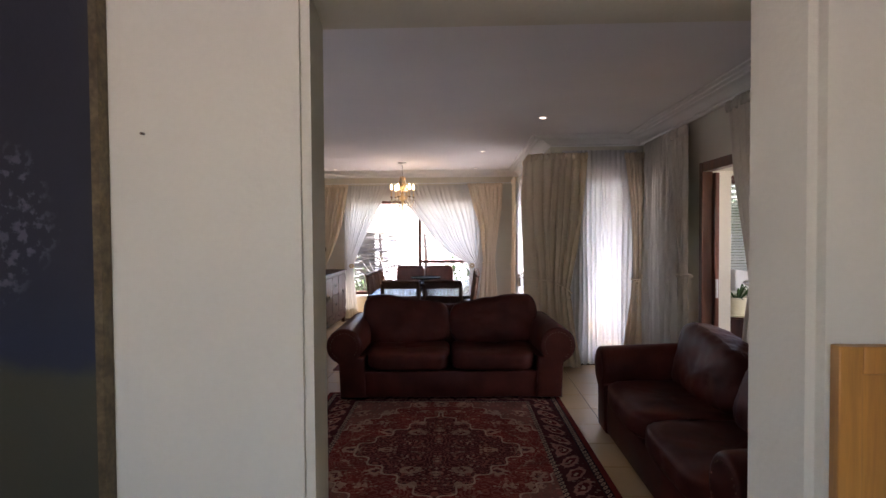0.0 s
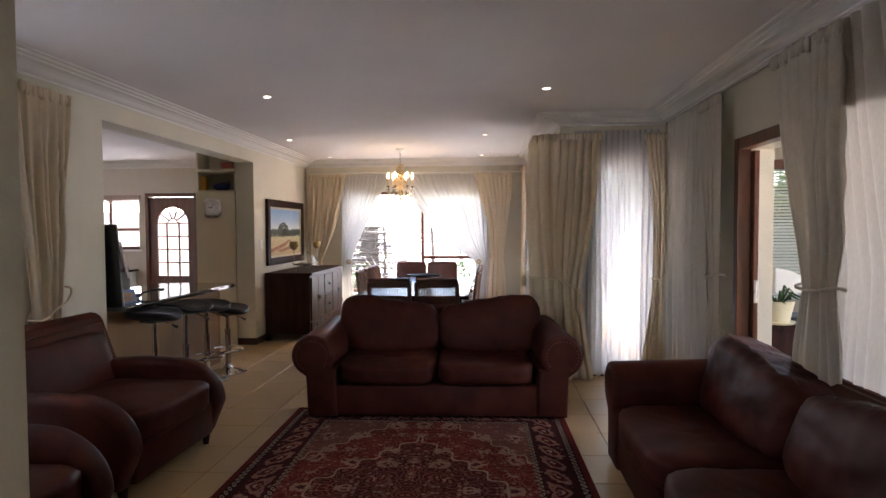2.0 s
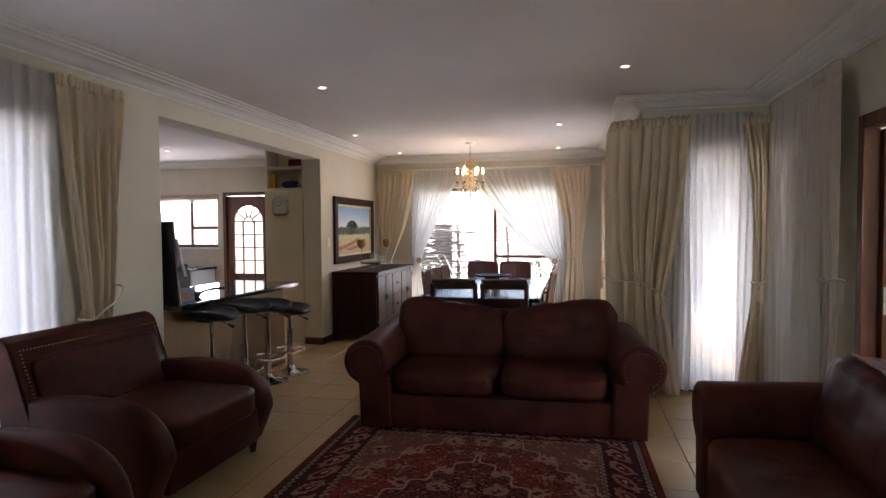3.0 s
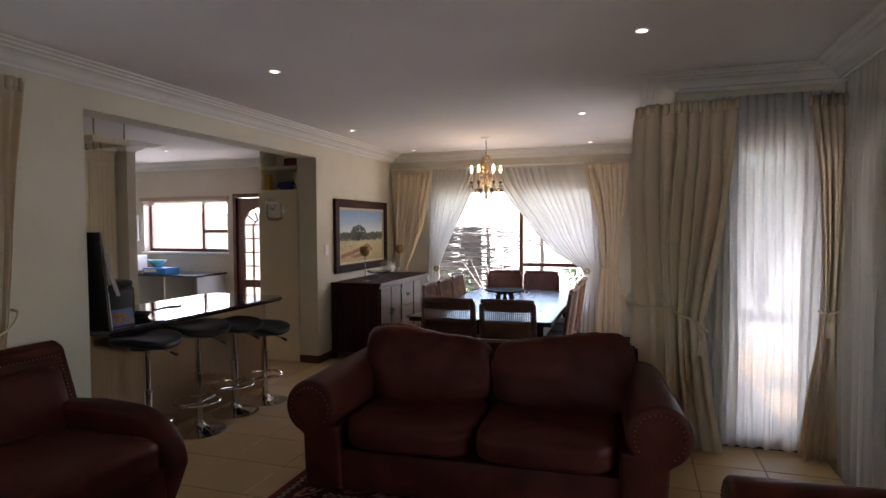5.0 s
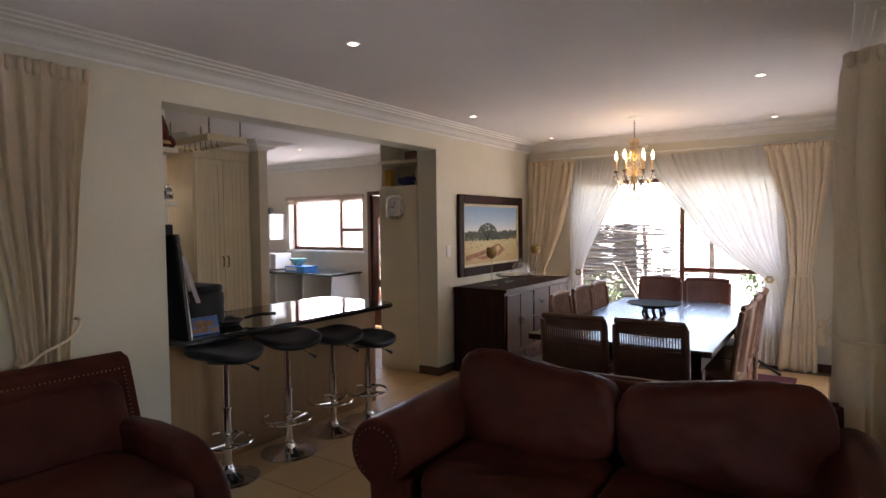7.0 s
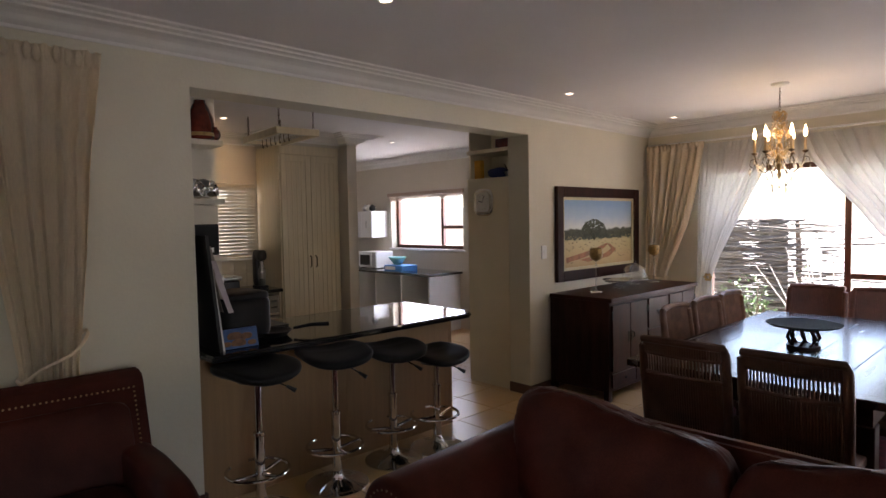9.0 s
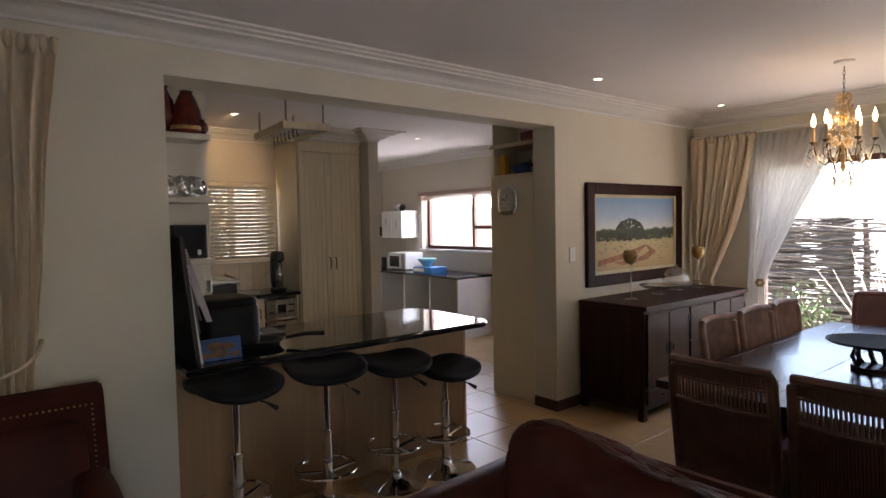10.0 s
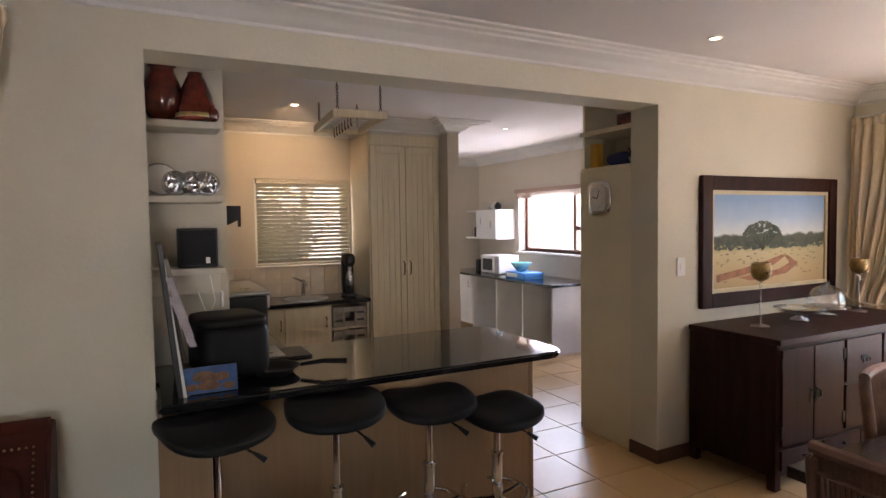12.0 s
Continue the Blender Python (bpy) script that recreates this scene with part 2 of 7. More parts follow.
def share(name, me, parent, x, y, z, rz=0.0):
    ob = new(name, me)
    ob.parent = parent
    ob.location, ob.rotation_euler = (x, y, z), (0, 0, rz)
    return ob


def thing(name, label, category, at=(0, 0, 0), rz=0.0, group=""):
    ob = new(name)
    ob.empty_display_size = 0.1
    ob.location, ob.rotation_euler = at, (0, 0, radians(rz))
    return tagged(ob, label, category, group)


def box(bm, x0, x1, y0, y1, z0, z1, bevel=0.0, seg=2):
    vs = [bm.verts.new((x, y, z)) for x in (x0, x1) for y in (y0, y1) for z in (z0, z1)]
    fs = [bm.faces.new([vs[i] for i in q]) for q in ((0, 1, 3, 2), (4, 6, 7, 5), (0, 4, 5, 1), (2, 3, 7, 6), (0, 2, 6, 4), (1, 5, 7, 3))]
    if bevel:
        es = list({e for f in fs for e in f.edges})
        bmesh.ops.bevel(bm, geom=es, offset=bevel, segments=seg, profile=0.5, affect="EDGES")
    return bm


def boxes(*rows, bevel=0.0):
    bm = bmesh.new()
    for r in rows:
        box(bm, *r, bevel=bevel)
    return bm


def lathe(bm, profile, seg=24, at=(0, 0, 0)):
    rings = []
    for r, z in profile:
        rings.append([bm.verts.new((at[0] + r * math.cos(a), at[1] + r * math.sin(a), at[2] + z)) for a in (2 * math.pi * k / seg for k in range(seg))])
    for a, b in zip(rings, rings[1:]):
        for k in range(seg):
            bm.faces.new((a[k], a[(k + 1) % seg], b[(k + 1) % seg], b[k]))
    if profile[0][0] > 1e-4:
        bm.faces.new(rings[0][::-1])
    if profile[-1][0] > 1e-4:
        bm.faces.new(rings[-1])
    return bm


def tube(bm, pts, r, seg=8, closed=False):
    pts = [Vector(p) for p in pts]
    n, rings = len(pts), []
    up = Vector((0.01, 0.02, 1))
    for i, p in enumerate(pts):
        a = pts[(i - 1) % n] if (closed or i) else p
        b = pts[(i + 1) % n] if (closed or i < n - 1) else p
        d = (b - a).normalized()
        s = d.cross(up if abs(d.z) < 0.95 else Vector((1, 0.01, 0))).normalized()
        u = s.cross(d)
        rad = r[i] if isinstance(r, (list, tuple)) else r
        rings.append([bm.verts.new(p + (s * math.cos(t) + u * math.sin(t)) * rad) for t in (2 * math.pi * k / seg for k in range(seg))])
    for i in range(n if closed else n - 1):
        a, b = rings[i], rings[(i + 1) % n]
        for k in range(seg):
            bm.faces.new((a[k], a[(k + 1) % seg], b[(k + 1) % seg], b[k]))
    if not closed:
        bm.faces.new(rings[0][::-1])
        bm.faces.new(rings[-1])
    return bm


def prism(bm, outline, axis, a, b):
    """Extrudes a flat outline of (u, v) along an axis from a to b: x gives (y, z), y gives (x, z), z gives (x, y)."""
    place = {"x": lambda u, v, w: (w, u, v), "y": lambda u, v, w: (u, w, v), "z": lambda u, v, w: (u, v, w)}[axis]
    lo = [bm.verts.new(place(u, v, a)) for u, v in outline]
    hi = [bm.verts.new(place(u, v, b)) for u, v in outline]
    n = len(outline)
    fs = [bm.faces.new((lo[k], lo[(k + 1) % n], hi[(k + 1) % n], hi[k])) for k in range(n)]
    fs += [bm.faces.new(lo[::-1]), bm.faces.new(hi)]
    bmesh.ops.recalc_face_normals(bm, faces=fs)
    return fs


def cushion(bm, c, size, power=4.0, wrinkle=0.0, seed=0.0, seg=28, turn=None, sag=0.0, crease=0.0):
    """A stuffed, rounded block with soft wrinkles."""
    rows = seg // 2
    grid = []
    turn = turn or Matrix.Identity(3)
    for i in range(rows + 1):
        th = math.pi * (i / rows) - math.pi / 2
        ring = []
        for k in range(seg):
            ph = 2 * math.pi * k / seg
            d = Vector((math.cos(th) * math.cos(ph), math.cos(th) * math.sin(ph), math.sin(th)))
            f = (abs(d.x) ** power + abs(d.y) ** power + abs(d.z) ** power) ** (-1 / power)
            p = d * f
            q = Vector((p.x * size[0] / 2, p.y * size[1] / 2, p.z * size[2] / 2))
            if sag:
                q.z -= sag * max(0, p.z) * (1 - p.x * p.x) * (1 - p.y * p.y * 0.5)
            if wrinkle:
                w = noise.noise(q * 5 + Vector((seed, seed * 2, 0))) + 0.5 * noise.noise(q * 14 + Vector((seed, 0, seed)))
                q += d * w * wrinkle
            if crease:
                v = abs(noise.noise(Vector((q.x * 11 + q.z * 5, q.y * 4, q.z * 3.2)) + Vector((seed * 3, 0, seed)))) + 0.12 * abs(noise.noise(q * 3 + Vector((seed, 0, 0))))
                v2 = abs(noise.noise(q * 16 + Vector((0, seed * 2, seed))))
                q -= d * crease * (max(0, 1 - v / 0.07) + 0.4 * max(0, 1 - v2 / 0.12))
            ring.append(bm.verts.new(Vector(c) + turn @ q))
        grid.append(ring)
    for a, b in zip(grid, grid[1:]):
        for k in range(seg):
            bm.faces.new((a[k], a[(k + 1) % seg], b[(k + 1) % seg], b[k]))
    bmesh.ops.remove_doubles(bm, verts=grid[0] + grid[-1], dist=1e-5)
    return bm


def wall_with_openings(name, axis, at, thick, a, b, z0, z1, holes, material, label=""):
    """A wall in the plane axis = at, thick metres deep, from a to b, with openings (a0, a1, z0, z1) through it."""
    bm = bmesh.new()
    cuts = sorted({a, b, *(h[0] for h in holes), *(h[1] for h in holes)})

    def add(p, q, lo, hi):
        if hi - lo < 1e-4:
            return
        if axis == "x":
            box(bm, at, at + thick, p, q, lo, hi)
        else:
            box(bm, p, q, at, at + thick, lo, hi)
    for p, q in zip(cuts, cuts[1:]):
        mid, z = (p + q) / 2, z0
        for h in sorted((h for h in holes if h[0] < mid < h[1]), key=lambda h: h[2]):
            add(p, q, z, h[2])
            z = h[3]
        add(p, q, z, z1)
    return part(name, bm, material, None, label, kind="structure")


# ---- structure ----
CEIL = 2.64
LX, FY, DX, RY, RX = -2.26, 10.68, 1.50, 7.08, 2.55      # left wall, far wall, dining side wall, recess wall, right wall
SY, WY = 1.53, 1.83                                       # the first wall, front and back
EX0, EX1, EY0 = -2.0, 2.6, -1.2                           # the hall from which the walk starts
KX, PY, SCX, SCY = -5.53, 8.21, -7.9, 10.42               # kitchen back wall, pantry pier, scullery back and far walls
WT = 0.24

bm = bmesh.new()
for outline in ([(EX0, SY), (0.163, SY), (0.125, WY), (EX0, WY)], [(1.27, SY), (RX, SY), (RX, 1.70), (1.19, 1.70)]):
    fs = prism(bm, outline, "z", 0, CEIL)
    bmesh.ops.bevel(bm, geom=[e for e in {e for f in fs for e in f.edges} if abs(e.verts[0].co.z - e.verts[1].co.z) > 1 and 0 < e.verts[0].co.x < 1.5], offset=0.022, segments=4, affect="EDGES")
box(bm, 0.08, 1.32, SY + 0.002, WY - 0.002, 2.10, CEIL, bevel=0.012)
hall_wall = part("wall_hall", bm, "wall", None, "rough cream plastered wall with a rounded opening", smooth=True, kind="structure")
wall_with_openings("wall_west", "x", LX - WT, WT, WY, FY, 0, CEIL, [(2.3, 4.45, 0.02, 2.14), (5.47, 8.455, -0.1, 2.38)], "wall", "cream plastered wall")
wall_with_openings("wall_north", "y", FY, WT, LX - WT, DX + WT, 0, CEIL, [(-1.62, 0.72, 0.44, 2.13)], "wall", "cream plastered wall")
wall_with_openings("wall_dining_east", "x", DX, WT, RY, FY, 0, CEIL, [(7.75, 10.1, 0.1, 2.15)], "wall", "cream plastered wall")
wall_with_openings("wall_recess", "y", RY, WT, DX + WT, RX + WT, 0, CEIL, [(1.90, 2.40, 0.1, 2.17)], "wall", "cream plastered wall")
wall_with_openings("wall_east", "x", RX, WT, EY0, RY, 0, CEIL, [(3.3, 5.36, 0, 2.06), (5.95, 6.85, 0.1, 2.1)], "wall", "cream plastered wall")
wall_with_openings("wall_hall_west", "x", EX0 - WT, WT, EY0, SY, 0, CEIL, [], "wall")
# The south opening is unseen, added to let fill light into the hall.
wall_with_openings("wall_hall_south", "y", EY0 - WT, WT, EX0 - WT, RX + WT, 0, CEIL, [(-0.3, 1.0, 0.9, 2.1)], "wall")
wall_with_openings("wall_kitchen_south", "y", 5.45 - WT, WT, KX - WT, LX - WT, 0, CEIL, [], "kitchen_wall")
wall_with_openings("wall_kitchen_west", "x", KX - WT, WT, 5.45, PY, 0, CEIL, [(6.43, 7.40, 1.2, 2.09)], "kitchen_wall", "cream kitchen wall, tiled above the sink")
wall_with_openings("wall_scullery_south", "y", PY, 0.13, SCX, -4.77, 0, CEIL, [], "kitchen_wall")
wall_with_openings("wall_scullery_west", "x", SCX - WT, WT, PY, SCY, 0, CEIL, [], "kitchen_wall")
wall_with_openings("wall_scullery_north", "y", SCY, WT, SCX - WT, LX - WT, 0, CEIL, [(-6.74, -5.04, 1.18, 2.06), (-4.93, -4.03, 0, 2.12)], "kitchen_wall")
wall_with_openings("wall_scullery_east", "x", -2.52, 0.02, 9.1, SCY, 0, CEIL, [], "kitchen_wall")
wall_with_openings("wall_study_north", "y", 7.6, WT, RX + WT, 5.2, 0, CEIL, [(3.62, 4.9, 0.75, 2.2)], "wall")
# This opening is out of view, added only to admit the study's fill lamp.
wall_with_openings("wall_study_east", "x", 5.0, WT, 1.5, 7.6, 0, CEIL, [(3.1, 4.9, 0.7, 2.1)], "wall")
wall_with_openings("wall_study_south", "y", 1.5, WT, RX + WT, 5.0, 0, CEIL, [], "wall")
tagged(part("ceiling", boxes((EX0 - WT, RX + WT, EY0 - WT, FY + WT, CEIL, CEIL + 0.15), (SCX - WT, LX - WT, 5.0, FY + WT, CEIL, CEIL + 0.15),
                             (RX + WT, 5.24, 1.3, 8.44, CEIL, CEIL + 0.15)), "ceiling", None, "white plastered ceiling"), kind="structure")


def cornice(name, path, closed, inner_left=True):
    """A coved plaster cornice swept along a run of corners at the ceiling."""
    prof = [(0.0, -0.105), (0.012, -0.105), (0.015, -0.09), (0.03, -0.085), (0.05, -0.075), (0.075, -0.055), (0.105, -0.042), (0.15, -0.036),
            (0.155, -0.026), (0.19, -0.022), (0.195, -0.012), (0.235, -0.010), (0.24, 0.0)]
    bm = bmesh.new()
    pts = [Vector((*p, 0)) for p in path]
    n, rows = len(pts), []
    for i, p in enumerate(pts):
        a = (p - pts[i - 1]).normalized() if (closed or i) else None
        b = (pts[(i + 1) % n] - p).normalized() if (closed or i < n - 1) else None
        a, b = a or b, b or a
        na, nb = Vector((a.y, -a.x, 0)), Vector((b.y, -b.x, 0))
        off = (na + nb) / (1 + na.dot(nb))
        rows.append([bm.verts.new((p.x + off.x * u, p.y + off.y * u, CEIL + v - 0.002)) for u, v in prof])
    for i in range(n if closed else n - 1):
        a, b = rows[i], rows[(i + 1) % n]
        for k in range(len(prof) - 1):
            bm.faces.new((a[k], a[k + 1], b[k + 1], b[k]))
    bmesh.ops.recalc_face_normals(bm, faces=bm.faces)
    return part(name, bm, "cornice", None, "moulded white plaster cornice", kind="structure")


cornice("cornice", [(LX, WY), (LX, FY), (DX, FY), (DX, RY), (RX, RY), (RX, WY)], True)
cornice("cornice_kitchen", [(LX - WT, 5.45), (KX, 5.45), (KX, 7.43), (-4.93, 7.43), (-4.93, PY), (-4.77, PY), (-4.77, PY + 0.13), (SCX, PY + 0.13), (SCX, SCY), (-2.52, SCY), (-2.52, 9.1)], False)

sk = bmesh.new()
for r in [(LX, LX + 0.018, 4.5, 5.47, 0, 0.09), (LX, LX + 0.018, 8.455, 10.95, 0, 0.09), (LX - WT + 0.0, LX + 0.018, 8.437, 8.455, 0, 0.09), (LX - WT, LX + 0.018, 5.47, 5.488, 0, 0.09),
          (LX, DX, FY - 0.018, FY, 0, 0.09), (DX - 0.018, DX, 6.96, 7.7, 0, 0.09), (DX, RX, RY - 0.018, RY, 0, 0.09), (RX - 0.018, RX, 5.4, RY, 0, 0.09),
          (RX - 0.018, RX, WY, 3.2, 0, 0.09)]:
    box(sk, *r, bevel=0.004, seg=1)
part("baseboard", sk, "skirting", None, "dark reddish wooden skirting", kind="structure")


part("bulkhead", boxes((KX, -4.94, 7.44, PY, 2.505, CEIL)), "kitchen_wall", None, "plastered bulkhead above the pantry", kind="structure")

# ---- windows and doors of the shell ----
def frame_rows(axis, at, deep, a0, a1, z0, z1, w):
    """The four members of a frame in the plane axis = at."""
    rows = [(a0, a0 + w, z0, z1), (a1 - w, a1, z0, z1), (a0 + w, a1 - w, z0, z0 + w), (a0 + w, a1 - w, z1 - w, z1)]
    if axis == "x":
        return [(at, at + deep, p, q, lo, hi) for p, q, lo, hi in rows]
    return [(p, q, at, at + deep, lo, hi) for p, q, lo, hi in rows]


def window(name, axis, at, a0, a1, z0, z1, splits, material, label, transom=None, w=0.055, deep=0.06):
    """A window with a frame, a sash and a pane between each pair of splits; transom: a height at which a bay is split."""
    top = tagged(new(name), label, kind="structure")
    part("window_frame", boxes(*frame_rows(axis, at, deep, a0, a1, z0, z1, w), bevel=0.004), material, top)
    xs = [a0 + w, *splits, a1 - w]
    for k, (p, q) in enumerate(zip(xs, xs[1:])):
        zs = [z0 + w, z1 - w]
        if transom and k in transom:
            zs.insert(1, transom[k])
        if k:
            r = (at + 0.004, at + deep - 0.004, p - w / 2, p + w / 2, z0 + w, z1 - w) if axis == "x" else (p - w / 2, p + w / 2, at + 0.004, at + deep - 0.004, z0 + w, z1 - w)
            part("mullion", boxes(r, bevel=0.003), material, top)
            p += w / 2
        q -= w / 2 if k < len(xs) - 2 else 0
        for lo, hi in zip(zs, zs[1:]):
            if hi < z1 - w:
                r = (at + 0.008, at + deep - 0.008, p, q, hi - w / 2, hi + w / 2) if axis == "x" else (p, q, at + 0.008, at + deep - 0.008, hi - w / 2, hi + w / 2)
                part("transom", boxes(r, bevel=0.003), material, top)
                hi -= w / 2
            if lo > z0 + w:
                lo += w / 2
            mid = at + deep / 2
            pane = part("pane", boxes((mid, mid + 0.004, p, q, lo, hi) if axis == "x" else (p, q, mid, mid + 0.004, lo, hi)), "pane", top)
            pane.visible_shadow = False
    return top


window("window_1", "y", FY + 0.10, -1.62, 0.72, 0.44, 2.13, [-0.32], "door_wood", "mahogany framed dining window", {1: 1.03})
window("window_2", "x", LX - 0.17, 2.3, 4.45, 0.02, 2.14, [3.375], "door_wood", "mahogany framed glazed doors behind voile")
window("window_3", "y", RY + 0.12, 1.90, 2.40, 0.1, 2.17, [], "door_wood", "narrow mahogany window behind voile")
window("window_4", "x", DX + 0.12, 7.75, 10.1, 0.1, 2.15, [8.92], "door_wood", "mahogany window behind voile")
window("window_5", "y", SCY + 0.12, -6.74, -5.04, 1.18, 2.06, [-5.62], "door_wood", "mahogany scullery window with an open blind", {1: 1.52})
window("window_6", "x", KX - 0.16, 6.43, 7.40, 1.2, 2.09, [6.95], "white_paint", "white framed window above the sink")
window("window_7", "y", 7.70, 3.62, 4.9, 0.75, 2.2, [4.26], "door_wood", "study window behind a slatted blind")
window("window_8", "x", RX + 0.12, 5.95, 6.85, 0.1, 2.1, [], "door_wood", "mahogany inner window behind voile")
part("window_sill_dining", boxes((-1.66, 0.76, FY - 0.02, FY + 0.10, 0.40, 0.44), bevel=0.005), "white_paint", None, "painted window sill", kind="structure")
part("window_sill_scullery", boxes((-6.78, -5.0, SCY - 0.03, SCY + 0.12, 1.15, 1.18), bevel=0.005), "white_paint", None, "painted window sill", kind="structure")

d1 = tagged(new("door_1"), "dark mahogany frame of a sliding door, open", kind="structure")
part("door_frame", boxes((RX - 0.03, RX + 0.06, 5.30, 5.37, 0, 2.13), (RX - 0.03, RX + 0.06, 3.29, 3.37, 0, 2.13), (RX - 0.03, RX + 0.06, 3.37, 5.30, 2.05, 2.13), bevel=0.006), "door_wood", d1)
stile = part("sliding_leaf", boxes((RX + 0.062, RX + 0.10, 5.26, 5.355, 0.02, 2.04), bevel=0.005), "door_wood", d1, "mahogany door stile")
part("latch", boxes((RX + 0.066, RX + 0.09, 5.252, 5.259, 0.98, 1.14), bevel=0.003), "steel", d1, "steel latch plate")

# the scullery's back door: glazed, with an arched fanlight
d2 = tagged(new("door_2"), "mahogany door with small arched panes, shut", kind="structure")
dx0, dx1, dy = -4.93, -4.03, SCY + 0.05
part("door_frame", boxes((dx0, dx0 + 0.06, SCY - 0.01, SCY + 0.1, 0, 2.12), (dx1 - 0.06, dx1, SCY - 0.01, SCY + 0.1, 0, 2.12), (dx0 + 0.06, dx1 - 0.06, SCY - 0.01, SCY + 0.1, 2.06, 2.12), bevel=0.004), "door_wood", d2)
a0, a1 = dx0 + 0.06, dx1 - 0.06
cx, rad, spring = (a0 + a1) / 2, (a1 - a0) / 2 - 0.12, 1.62
leaf = boxes((a0, a0 + 0.12, dy - 0.02, dy + 0.02, 0.01, 2.05), (a1 - 0.12, a1, dy - 0.02, dy + 0.02, 0.01, 2.05), (a0 + 0.12, a1 - 0.12, dy - 0.02, dy + 0.02, 0.01, 0.28),
             (a0 + 0.12, a1 - 0.12, dy - 0.02, dy + 0.02, 0.62, 0.74))
outline = [(a0 + 0.12, spring)] + [(cx - rad * math.cos(t), spring + rad * math.sin(t)) for t in np.linspace(0, math.pi, 17)] + [(a1 - 0.12, spring), (a1 - 0.12, 2.05), (a0 + 0.12, 2.05)]
half = [(cx - rad * math.cos(t), spring + rad * math.sin(t)) for t in np.linspace(0, math.pi, 17)]
for p, q in zip(half, half[1:]):
    prism(leaf, [p, q, (q[0], 2.05), (p[0], 2.05)], "y", dy - 0.02, dy + 0.02)
part("leaf", leaf, "door_wood", d2)
bars = bmesh.new()
for x in (cx - 0.105, cx + 0.105):
    box(bars, x - 0.011, x + 0.011, dy - 0.012, dy + 0.012, 0.28, spring + 0.02)
for z in (0.74 + (spring - 0.74) * k / 4 for k in (1, 2, 3, 4)):
    box(bars, a0 + 0.12, a1 - 0.12, dy - 0.011, dy + 0.011, z - 0.011, z + 0.011)
box(bars, a0 + 0.12, a1 - 0.12, dy - 0.011, dy + 0.011, 0.44, 0.46)
for t in (0.2, 0.4, 0.6, 0.8):
    ang = math.pi * t
    tube(bars, [(cx - 0.08 * math.cos(ang), dy, spring + 0.08 * math.sin(ang)), (cx - rad * math.cos(ang), dy, spring + rad * math.sin(ang))], 0.011, 6)
tube(bars, [(cx - 0.08 * math.cos(t), dy, spring + 0.08 * math.sin(t)) for t in np.linspace(0, math.pi, 9)], 0.011, 6)
part("glazing_bars", bars, "door_wood", d2)
g = part("pane", boxes((a0 + 0.1, a1 - 0.1, dy - 0.002, dy + 0.002, 0.25, 2.03)), "pane", d2)
g.visible_shadow = False

# ---- outside ----
gb = bmesh.new()
box(gb, -400, 400, -400, 400, -0.35, -0.15)
part("ground", gb, "paving", None, "pale paved yard and ground", kind="structure")
wall_with_openings("wall_yard_west", "x", -11.2, 0.2, -6, 16, -0.15, 2.1, [], "garden_wall", "rendered yard wall")
wall_with_openings("wall_yard_scullery", "y", 13.4, 0.2, -11, -3.2, -0.15, 1.9, [], "garden_wall", "rendered yard wall")
part("base", boxes((EX0 - 0.3, RX + 0.3, EY0 - 0.3, FY + 0.24, -0.3, -0.022), (SCX - 0.24, EX0, 5.0, FY + 0.1, -0.3, -0.022), (RX + 0.2, 5.3, 1.3, 8.44, -0.3, -0.022)), "grout", None, "concrete slab", kind="structure").name = "floor_slab"
floor = part("floor", boxes((EX0, RX, EY0, FY, -0.02, -0.004), (SCX, EX0, 5.2, SCY, -0.02, -0.004), (RX, 5.0, 1.5, 8.2, -0.02, -0.004)), "grout", None, "large beige ceramic floor tiles with dark joints", kind="structure")


# ---- curtains ----
def bent(co, at, r):
    """Turns what lies beyond x = at through a quarter circle of radius r, so that it runs on along +y."""
    if at is None or co[0] <= at:
        return co
    run = co[0] - at
    q = min(run / r, math.pi / 2)
    return (at + r * math.sin(q) - co[1] * math.sin(q), r * (1 - math.cos(q)) + max(0.0, run - r * math.pi / 2) + co[1] * math.cos(q), co[2])


